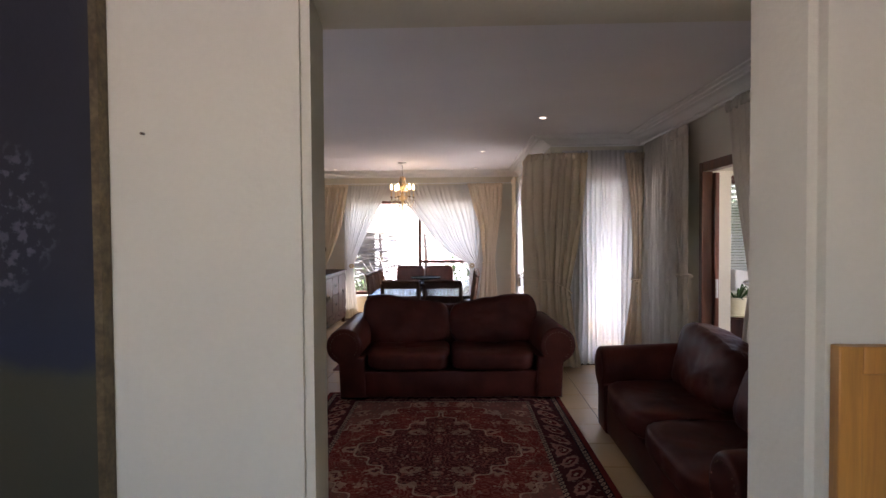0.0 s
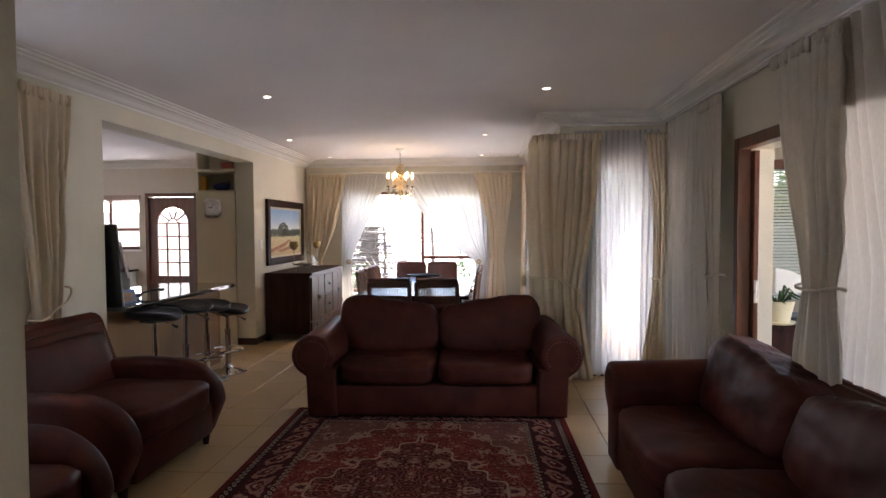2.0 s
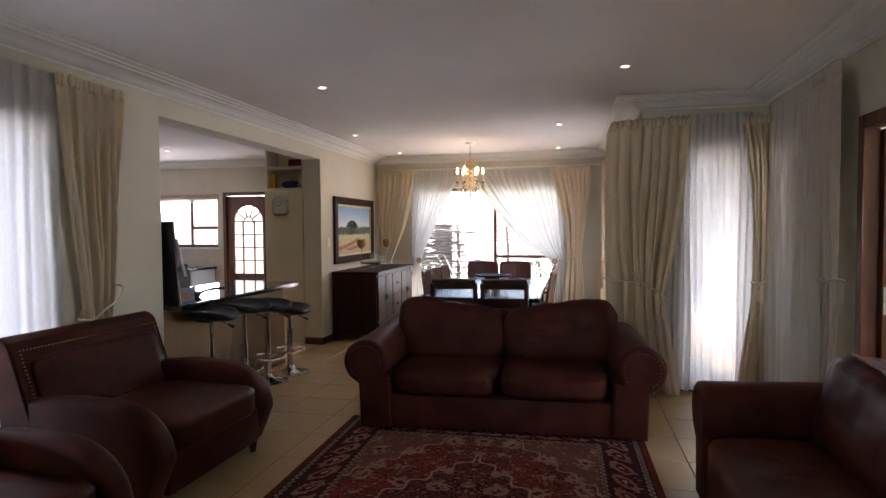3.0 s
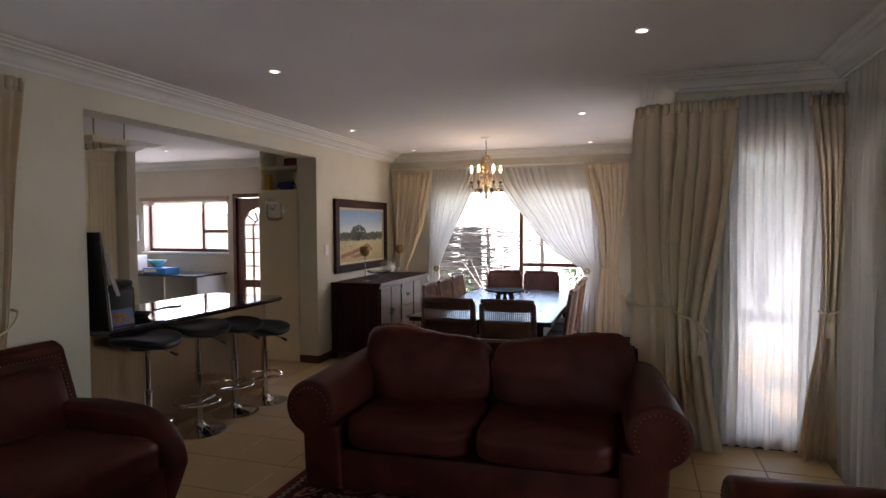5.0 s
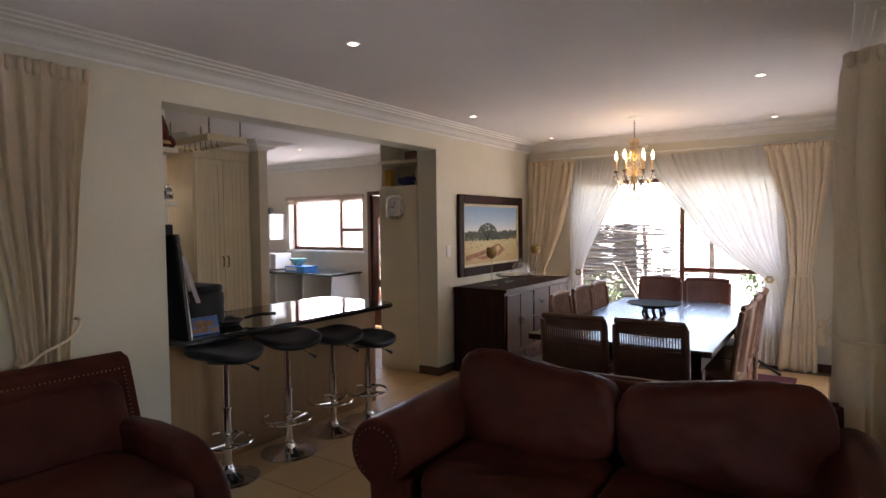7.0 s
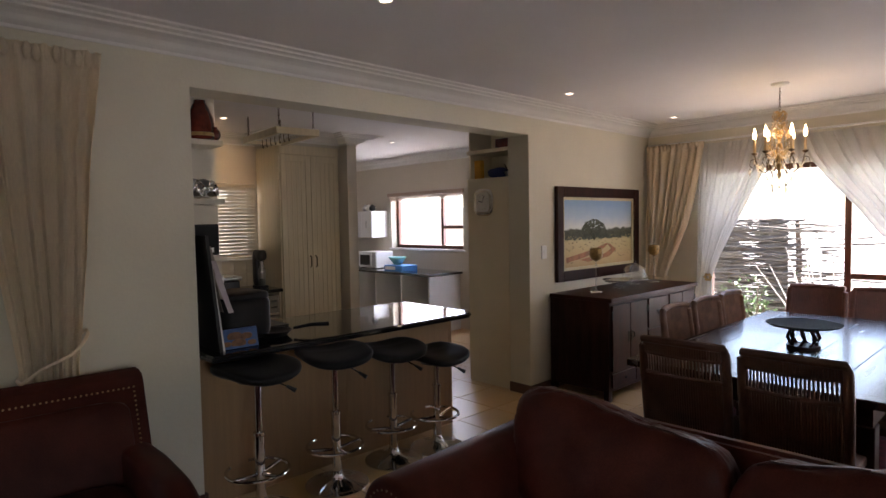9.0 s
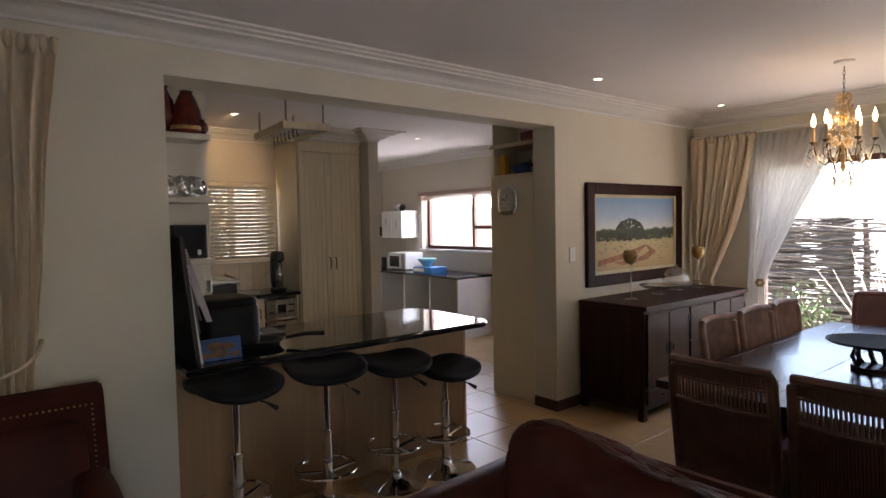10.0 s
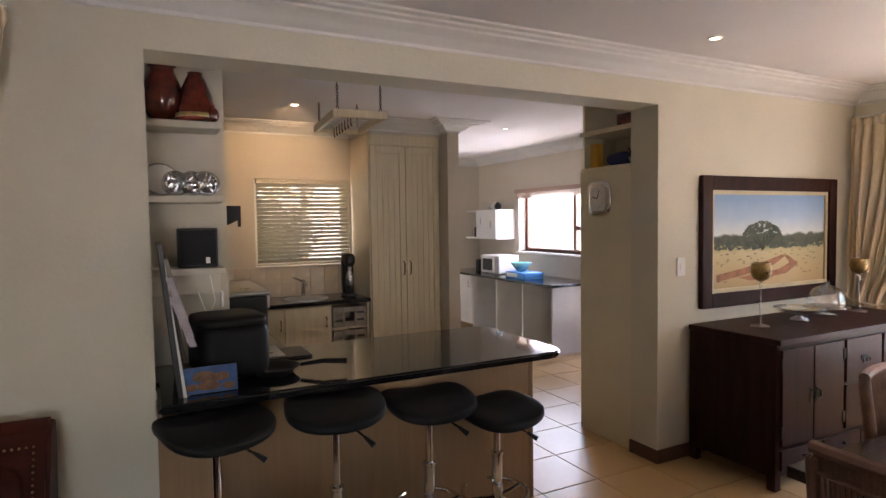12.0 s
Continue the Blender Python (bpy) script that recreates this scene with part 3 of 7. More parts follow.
def drape(name, parent, material, width, top, bottom, edges, folds, amp, label="", nu=None, seed=0, thick=0.0, head=0.0, bend=None, r=0.1):
    """A hanging cloth in local x (along the rail) and z: narrow pleats at the head that merge into uneven, softer folds.
    edges: rows of (z, x_left, x_right), from the top down."""
    nu = nu or folds * 11
    nz = 46
    zs = [e[0] for e in edges][::-1]
    xl, xr = [e[1] for e in edges][::-1], [e[2] for e in edges][::-1]
    bm, grid = bmesh.new(), []
    so = seed * 7.31
    for j in range(nz + 1):
        z = top + (bottom - top) * j / nz
        left, right = float(np.interp(z, zs, xl)), float(np.interp(z, zs, xr))
        squeeze = max(0.3, min(1.0, (right - left) / width))
        fall = min(1.0, (top - z) / 0.5)
        low = min(1.0, max(0.0, (top - z) / (top - bottom)))
        row = []
        for i in range(nu + 1):
            u = i / nu
            f = u * folds
            drift = 0.55 * noise.noise(Vector((f * 0.45, so, 1.5))) + 0.35 * fall * noise.noise(Vector((f * 0.6, so + 4, z * 0.9)))
            wave = 1.15 - 2.3 * abs(math.sin(math.pi * (f + drift))) ** 0.75
            depth = 0.5 + 1.3 * abs(noise.noise(Vector((f * 0.8, so + 9, z * 0.45)))) + 0.25 * noise.noise(Vector((f * 0.5, so, 3)))
            broad = math.sin(math.pi * (f * 0.9 + 1.2 * drift) + so)
            y = amp * (wave * depth * (1 - 0.35 * low) + 0.75 * low * broad + 0.22 * fall * noise.noise(Vector((f * 2.3, so + 2, z * 1.6))))
            y *= (0.5 + 0.5 * fall) * (0.65 + 0.35 * squeeze)
            if z > top - head:
                y *= 0.8
            x = left + (right - left) * u + 0.32 * amp * fall * math.cos(2 * math.pi * (f + drift)) * squeeze
            row.append(bm.verts.new(bent((x, y, z + (0.006 * math.sin(5 * f) if j == nz else 0)), bend, r)))
        grid.append(row)
    for a, b in zip(grid, grid[1:]):
        for i in range(nu):
            bm.faces.new((a[i], a[i + 1], b[i + 1], b[i]))
    ob = part(name, bm, material, parent, label, smooth="all")
    if thick:
        so_ = ob.modifiers.new("thickness", "SOLIDIFY")
        so_.thickness = thick
    return ob


def curtain(label, at, rz, edges, folds=6, amp=0.045, tie=None, seed=0, top=2.45, bottom=0.02, material="curtain", bend=None, r=0.1, tassel=0):
    """A lined pencil-pleat curtain held by a rope tie-back; tie: height, left and right end, rise to the right."""
    t = thing("curtain", label, "curtain", at, rz, "cream curtains")
    w = max(e[2] - e[1] for e in edges)
    drape("drop", t, material, w, top, bottom, edges, folds, amp, seed=seed, thick=0.003, head=0.08, bend=bend, r=r)
    l, rt = edges[0][1], edges[0][2]
    n = folds * 2
    bm = cushion(bmesh.new(), (0, 0, 0), ((rt - l) / n * 0.9, 0.045, 0.085), 2.2, seg=10)
    me = bpy.data.meshes.new("pleat")
    bm.to_mesh(me)
    bm.free()
    me.materials.append(M[material])
    me.shade_smooth()
    rnd = random.Random(seed)
    for k in range(n):
        share("pleat", me, t, *bent((l + (rt - l) * (k + 0.5 + rnd.uniform(-0.2, 0.2)) / n, rnd.uniform(-0.018, 0.006), top - 0.035 + rnd.uniform(-0.006, 0.006)), bend, r))
    if tie:
        z, a, b, dz = tie
        bm = bmesh.new()
        pts = []
        for k in range(28):
            q = 2 * math.pi * k / 28
            c_, s_ = math.cos(q), math.sin(q)
            pts.append(bent(((a + b) / 2 + (b - a) / 2 * 1.12 * math.copysign(abs(c_) ** 0.6, c_), (amp * 1.5 + 0.012) * math.copysign(abs(s_) ** 0.5, s_), z + dz * c_ * 0.5 - 0.02 * abs(s_)), bend, r))
        tube(bm, pts, 0.008, 8, closed=True)
        tb = part("tie_back", bm, material, t, "twisted cream tie-back")
        if tassel:
            x, zt = (b, z + dz / 2) if tassel > 0 else (a, z - dz / 2)
            bm = lathe(bmesh.new(), [(0.0, 0.0), (0.014, -0.012), (0.018, -0.03), (0.010, -0.045), (0.022, -0.06), (0.026, -0.15), (0.0, -0.152)], 12, bent((x - 0.03 * tassel, -amp * 1.5 - 0.03, zt - 0.01), bend, r))
            part("tassel", bm, material, tb, "fringed cream tassel", smooth=True)
    return t


def tied(l, r, tz, tl, tr, bl, br, top=2.45):
    """Edges of a curtain that is gathered at height tz."""
    out = [(top, l, r)]
    for s in (0.25, 0.5, 0.75, 0.92):
        c = s ** 1.8
        out.append((top + (tz - top) * s, l + (tl - l) * c, r + (tr - r) * c))
    out += [(tz, tl, tr), (tz - 0.15, tl + (bl - tl) * 0.45, tr + (br - tr) * 0.45), (tz - 0.45, tl + (bl - tl) * 0.8, tr + (br - tr) * 0.8), (0, bl, br)]
    return out


def rail(label, p, q, z=2.49):
    t = tagged(new("curtain_rail"), label, "curtain rail")
    bm = tube(bmesh.new(), [(p[0], p[1], z + 0.02), (q[0], q[1], z + 0.02)], 0.011, 8)
    part("track", bm, "white_paint", t)
    return t


# far window: drapes at the sides, voile crossed and tied
curtain("cream lined curtain tied back beside the dining window", (-2.20, 10.53, 0), 0, [(2.41, 0, 0.64), (2.0, 0.0, 0.57), (1.5, 0.0, 0.44), (1.15, 0.01, 0.30), (0.97, 0.01, 0.22), (0.7, 0.0, 0.29), (0, 0, 0.38)], 8, 0.042, (0.98, 0.01, 0.22, -0.06), 1, top=2.41)
curtain("cream lined curtain tied back in the dining corner", (0.54, 10.53, 0), 0, [(2.41, 0, 0.62), (2.0, 0.10, 0.60), (1.6, 0.22, 0.54), (1.06, 0.27, 0.47), (0.7, 0.22, 0.50), (0, 0.16, 0.52)], 8, 0.042, (1.05, 0.27, 0.47, 0.05), 2, top=2.41)
vl = thing("voile_curtain", "sheer white voile tied back to the side", "sheer curtain", (0, 10.61, 0))
drape("voile", vl, "sheer_dining", 1.4, 2.39, 0.03, [(2.39, -1.66, -0.86), (2.1, -1.66, -0.98), (1.8, -1.66, -1.13), (1.5, -1.66, -1.28), (1.2, -1.66, -1.42), (0.98, -1.66, -1.50), (0.8, -1.68, -1.50), (0.0, -1.78, -1.40)], 14, 0.020, seed=3)
vr = thing("voile_curtain", "sheer white voile swept across and tied back", "sheer curtain", (0, 10.615, 0))
drape("voile", vr, "sheer_dining", 1.6, 2.39, 0.03, [(2.39, -0.70, 0.95), (2.16, -0.60, 0.95), (1.9, -0.42, 0.95), (1.7, -0.24, 0.93), (1.45, -0.06, 0.90), (1.2, 0.20, 0.86), (1.0, 0.54, 0.80), (0.85, 0.58, 0.80), (0.24, 0.48, 0.90), (0.0, 0.46, 0.95)], 18, 0.020, seed=4)
vm = thing("voile_curtain", "gathered sheer voile hanging above the dining window", "sheer curtain", (0, 10.62, 0))
drape("voile", vm, "sheer_dining", 0.5, 2.39, 2.12, [(2.39, -0.90, -0.66), (2.12, -0.98, -0.56)], 3, 0.012, seed=5)
for x in (-1.52, 0.62):
    ho = thing("tie_hook", "brass leaf curtain hold-back", "hook", (x, 10.55, 0.97))
    bm = bmesh.new()
    for k in range(6):
        a = k * math.pi / 3
        cushion(bm, (0.03 * math.cos(a), 0, 0.03 * math.sin(a)), (0.04, 0.012, 0.03), 2, seg=8)
    tube(bm, [(0, 0, 0), (0, 0.12, 0)], 0.005, 6)
    part("rosette", bm, "brass", ho)
rail("slim white metal curtain track", (-2.2, 10.57), (1.45, 10.57), 2.40)

# side window of the dining area
sd = thing("voile_curtain", "full-length sheer voile over the side window", "sheer curtain", (DX - 0.10, 10.45, 0), -90)
drape("voile", sd, "sheer", 3.2, 2.48, 0.03, [(2.48, 0, 3.05), (0, 0, 3.05)], 34, 0.022, seed=6)
curtain("cream curtain tied back on the side wall of the dining area", (DX - 0.17, 10.42, 0), -90, tied(0, 0.5, 1.02, 0.02, 0.2, 0.0, 0.35, 2.46), 7, 0.034, (1.02, 0.02, 0.2, 0.02), 7, top=2.46)
# the curtain that turns the corner
curtain("cream lined curtain tied back at the corner, facing the table", (1.25, 7.62, 0), -90, [(2.43, 0, 0.93), (1.9, 0.06, 0.90), (1.4, 0.16, 0.90), (1.03, 0.28, 0.92), (0.7, 0.18, 0.93), (0, 0.02, 0.95)], 8, 0.050, (1.04, 0.28, 0.90, -0.04), 8, top=2.43, bend=0.62, r=0.1, tassel=-1)
curtain("cream lined curtain tied back at the corner, facing the sofas", (1.42, 6.88, 0), 0, [(2.43, 0.03, 0.46), (1.86, 0.0, 0.41), (1.46, -0.01, 0.355), (1.1, 0.0, 0.29), (0.90, 0.01, 0.255), (0.7, 0.01, 0.28), (0.45, 0.02, 0.31), (0, 0.03, 0.39)], 6, 0.052, (0.98, 0.0, 0.265, -0.24), 9, top=2.43, tassel=1)
curtain("cream lined curtain tied back in the corner of the recess", (2.27, 6.93, 0), 0, [(2.43, 0.03, 0.25), (1.9, 0.10, 0.24), (1.4, 0.13, 0.23), (1.03, 0.13, 0.215), (0.75, 0.10, 0.22), (0.4, 0.05, 0.23), (0, 0.0, 0.24)], 4, 0.040, (1.03, 0.125, 0.22, 0.04), 10, top=2.43, tassel=-1)
rv = thing("voile_curtain", "bright full-length sheer voile in the recess", "sheer curtain", (DX + 0.12, RY - 0.05, 0))
drape("voile", rv, "sheer", 0.85, 2.48, 0.02, [(2.48, 0, 0.85), (0, 0, 0.85)], 15, 0.020, seed=11)
rail("slim white metal curtain track", (1.5, 6.86), (2.5, 6.86))
rail("slim white metal curtain track", (RX - 0.1, 2.0), (RX - 0.1, 6.8))
ev = thing("voile_curtain", "sheer voile drawn against the wall beside the sliding door", "sheer curtain", (RX - 0.08, 6.72, 0), -90)
drape("voile", ev, "pale_voile", 1.1, 2.50, 0.02, [(2.50, 0, 1.02), (1.05, 0, 0.98), (0, 0, 1.05)], 11, 0.032, seed=12)
curtain("pale curtain tied back beside the sliding door", (RX - 0.12, 5.80, 0), -90, [(2.47, 0, 0.42), (1.8, 0.12, 0.41), (1.4, 0.22, 0.41), (1.17, 0.28, 0.40), (0.6, 0.2, 0.42), (0, 0.12, 0.42)], 6, 0.03, (1.17, 0.28, 0.40, 0.0), 13, top=2.47, material="pale_cloth")
curtain("pale cream curtain tied back in front of the sliding door", (RX - 0.15, 4.56, 0), -90, [(2.47, 0, 0.66), (1.82, 0.20, 0.66), (1.4, 0.35, 0.66), (1.2, 0.41, 0.62), (0.9, 0.33, 0.66), (0, 0.24, 0.72)], 7, 0.040, (1.22, 0.40, 0.63, 0.0), 14, top=2.47, material="pale_cloth")
nv = thing("voile_curtain", "sheer voile hanging in front of the sliding door", "sheer curtain", (RX - 0.075, 4.15, 0), -90)
drape("voile", nv, "pale_voile", 1.5, 2.50, 0.02, [(2.50, -0.12, 2.1), (1.3, 0.12, 2.1), (0, 0, 2.1)], 22, 0.028, seed=15)

# front-left window behind the armchairs
curtain("cream lined curtain tied back behind the armchairs", (LX + 0.085, 5.02, 0), -90, [(2.46, 0, 0.56), (1.9, 0.06, 0.50), (1.5, 0.09, 0.45), (1.2, 0.12, 0.41), (0.95, 0.15, 0.38), (0.7, 0.14, 0.40), (0, 0.06, 0.44)], 7, 0.046, (1.02, 0.13, 0.38, -0.2), 16, top=2.46)
curtain("cream lined curtain at the front end of the window", (LX + 0.13, 2.3, 0), -90, tied(0, 0.42, 1.05, 0.12, 0.4, 0.1, 0.42), 5, 0.045, (1.05, 0.12, 0.4, 0), 17, top=2.46)
fv = thing("voile_curtain", "bright full-length sheer voile behind the armchairs", "sheer curtain", (LX + 0.035, 4.52, 0), -90)
drape("voile", fv, "sheer_front", 2.5, 2.46, 0.02, [(2.46, 0, 2.4), (0, 0, 2.4)], 24, 0.020, seed=18)


# ---- sofas and armchairs ----
def scroll_arm(bm, x, side, y0, y1, top, floor_z=0.018, w=0.2, r=0.14):
    """A rolled arm: a panel with a scroll that turns outward; side is -1 or 1."""
    out = []
    for k in range(25):
        a = -0.35 * math.pi + 1.55 * math.pi * k / 24
        out.append((x + side * (r * math.cos(a) + w * 0.28), top - r + r * math.sin(a)))
    out += [(x - side * w * 0.5, top - r * 1.6), (x - side * w * 0.5, floor_z), (x + side * w * 0.5, floor_z), (x + side * w * 0.5, top - 2.0 * r)]
    fs = prism(bm, out, "y", y0, y1)
    for v in bm.verts:
        if v.co.y > (y0 + y1) / 2:
            v.co.x = x + (v.co.x - x) * 0.86 - side * 0.03
            v.co.z += 0.03 if v.co.z > top - 1.2 * r else 0
        elif v.co.z > top - 2.1 * r:
            v.co.x += side * 0.012
            v.co.z -= 0.012
    caps = [f for f in fs if abs(f.normal.y) > 0.9]
    bmesh.ops.bevel(bm, geom=list({e for f in caps for e in f.edges}), offset=0.03, segments=4, affect="EDGES", profile=0.5)


def sofa(label, at, rz, width, seats=2, plump=1.0, group="leather sofas", seed=0, arm_top=0.675, slump=0.0, creased=0.011):
    """A leather sofa that faces -y, its front middle at the origin."""
    t = thing("sofa", label, "sofa", at, rz, group)
    hw, d = width / 2, 0.98
    bm = bmesh.new()
    box(bm, -hw + 0.13, hw - 0.13, 0.04, d - 0.04, 0.02, 0.265, bevel=0.02)
    part("base", bm, "leather", t, "leather-covered base", smooth=True)
    for s in (-1, 1):
        bm = bmesh.new()
        scroll_arm(bm, s * (hw - 0.17), s, 0.02, d - 0.10, arm_top, w=0.24, r=0.165)
        arm = part("arm", bm, "leather", t, "rolled leather arm", smooth=True)
        st = bmesh.new()
        cx_, cz_ = s * (hw - 0.17) + s * 0.067, arm_top - 0.165
        for k in range(22):
            a = -0.3 * math.pi + 1.5 * math.pi * k / 21
            cushion(st, (cx_ + s * (0.012 + 0.122 * math.cos(a)), 0.018, cz_ - 0.012 + 0.122 * math.sin(a)), (0.010, 0.008, 0.010), 2, seg=6)
        part("studs", st, "piping", arm, "row of brass studs", kind="stuff")
    bm = bmesh.new()
    prism(bm, [(d - 0.26, 0.3), (d - 0.06, 0.3), (d, 0.62), (d, 0.75), (d - 0.03, 0.785), (d - 0.09, 0.785), (d - 0.14, 0.74)], "x", -hw + 0.16, hw - 0.16)
    bmesh.ops.bevel(bm, geom=bm.edges[:], offset=0.018, segments=2, affect="EDGES")
    part("back", bm, "leather", t, smooth=True)
    inner = 2 * (hw - 0.285)
    sw = inner / seats
    for k in range(seats):
        x = -inner / 2 + sw * (k + 0.5)
        bm = cushion(bmesh.new(), (x, 0.365, 0.358), (sw * 0.99, 0.75, 0.20), 5, 0.010, seed + k, seg=72, sag=0.025, crease=0.006)
        part("seat_cushion", bm, "leather", t, smooth="all")
        lean = Matrix.Rotation(radians(-14), 3, "X")
        bm = bmesh.new()
        cushion(bm, (x + 0.05 * (1 if x > 0 else -1), 0.70, 0.625 - slump), (sw * 1.0 + 0.10, 0.26 * plump, 0.47), 4.4, 0.016, seed + 3 + k * 1.7, seg=110, turn=lean, crease=creased)
        for v in bm.verts:
            outer = (v.co.x - x) * (1 if x > 0 else -1) / (sw / 2)
            v.co.z += 0.055 * max(-0.5, min(1, outer)) * min(1, max(0, (v.co.z - 0.62) / 0.15))
        bc = part("back_cushion", bm, "leather", t, "softly creased leather back cushion", smooth="all")
        seam = [Vector((v.co.x, v.co.y, v.co.z)) for v in bc.data.vertices]
        cx_, hw_ = x + 0.05 * (1 if x > 0 else -1), sw * 0.5 + 0.04
        line_ = []
        for q in range(25):
            xx = cx_ - hw_ * 0.9 + hw_ * 1.8 * q / 24
            near = [c for c in seam if abs(c.x - xx) < 0.02]
            line_.append(max(near, key=lambda c: c.z) + Vector((0, -0.006, 0.001)))
        part("piping", tube(bmesh.new(), line_, 0.0045, 6), "leather_dark", bc, "stitched leather seam", smooth=True)
    for x in (-hw + 0.2, hw - 0.2):
        for y in (0.1, d - 0.12):
            bm = lathe(bmesh.new(), [(0.025, 0), (0.035, 0.012), (0.035, 0.022)], 14, (x, y, 0))
            part("foot", bm, "dark_wood", t)
    return t


sofa("two-seat oxblood leather sofa with rolled studded arms, on the patterned rug", (0.37, 5.53, 0.013), 2.2, 2.14, 2, seed=1)
sofa("oxblood leather sofa with creased back cushions, beside the sliding door", (1.53, 3.74, 0.0), -90, 2.42, 2, plump=1.3, seed=5, arm_top=0.66, slump=0.03, creased=0.009)


def armchair(label, at, rz, seed=0):
    """A club armchair that faces -y, its front middle at the origin."""
    t = thing("armchair", label, "armchair", at, rz, "leather armchairs")
    hw, d = 0.55, 1.0
    bm = bmesh.new()
    box(bm, -hw + 0.12, hw - 0.12, 0.06, d - 0.16, 0.09, 0.32, bevel=0.02)
    part("base", bm, "leather", t, smooth=True)
    for s in (-1, 1):
        prof = [(0.10, 0.09)]
        for k in range(13):
            a = math.pi * (1.0 - 0.5 * k / 12)
            prof.append((0.36 + 0.35 * math.cos(a), 0.30 + 0.30 * math.sin(a)))
        prof[1] = (0.01, 0.30)
        prof += [(0.6, 0.605), (0.86, 0.585), (0.90, 0.09)]
        bm = bmesh.new()
        prism(bm, prof, "x", s * (hw - 0.14) - 0.005, s * hw) if s > 0 else prism(bm, prof, "x", -hw, -(hw - 0.14) + 0.005)
        bmesh.ops.bevel(bm, geom=[e for e in bm.edges if abs(e.verts[0].co.x - e.verts[1].co.x) < 1e-5], offset=0.045, segments=4, affect="EDGES", profile=0.5)
        part("arm", bm, "leather", t, "rounded leather arm", smooth=True)
    bm = cushion(bmesh.new(), (0, 0.40, 0.385), (2 * hw - 0.28, 0.76, 0.2), 7, 0.005, seed, seg=40)
    part("seat_cushion", bm, "leather", t, smooth="all")
    bm = bmesh.new()
    prism(bm, [(0.76, 0.30), (0.92, 0.09), (1.0, 0.10), (1.10, 0.80), (1.095, 0.89), (1.06, 0.915), (0.99, 0.90), (0.96, 0.87)], "x", -hw - 0.0, hw + 0.0)
    bmesh.ops.bevel(bm, geom=bm.edges[:], offset=0.015, segments=2, affect="EDGES")
    back = part("back", bm, "leather", t, smooth=True)
    bm = cushion(bmesh.new(), (0, 0.872, 0.59), (2 * hw - 0.16, 0.10, 0.42), 9, 0.004, seed + 2, seg=44, turn=Matrix.Rotation(radians(-19), 3, "X"))
    part("back_pad", bm, "leather", t, smooth="all")
    st = bmesh.new()
    for k in range(46):
        x = -hw + 0.05 + (2 * hw - 0.10) * k / 45
        cushion(st, (x, 0.944, 0.838), (0.011, 0.011, 0.011), 2, seg=6)
    for k in range(14):
        for s in (-1, 1):
            cushion(st, (s * (hw - 0.05), 0.944 - 0.0078 * k, 0.838 - 0.021 * k), (0.011, 0.011, 0.011), 2, seg=6)
    part("studs", st, "brass", back, "row of brass studs", kind="stuff")
    for x in (-hw + 0.1, hw - 0.1):
        for y in (0.13, 0.90):
            part("foot", lathe(bmesh.new(), [(0.018, 0), (0.032, 0.09)], 12, (x, y, 0)), "dark_wood", t)
    return t


armchair("oxblood leather club armchair with a studded back", (-1.10, 4.53, 0), 88, 1)
armchair("oxblood leather club armchair beside its twin", (-0.97, 3.08, 0), 88, 7)


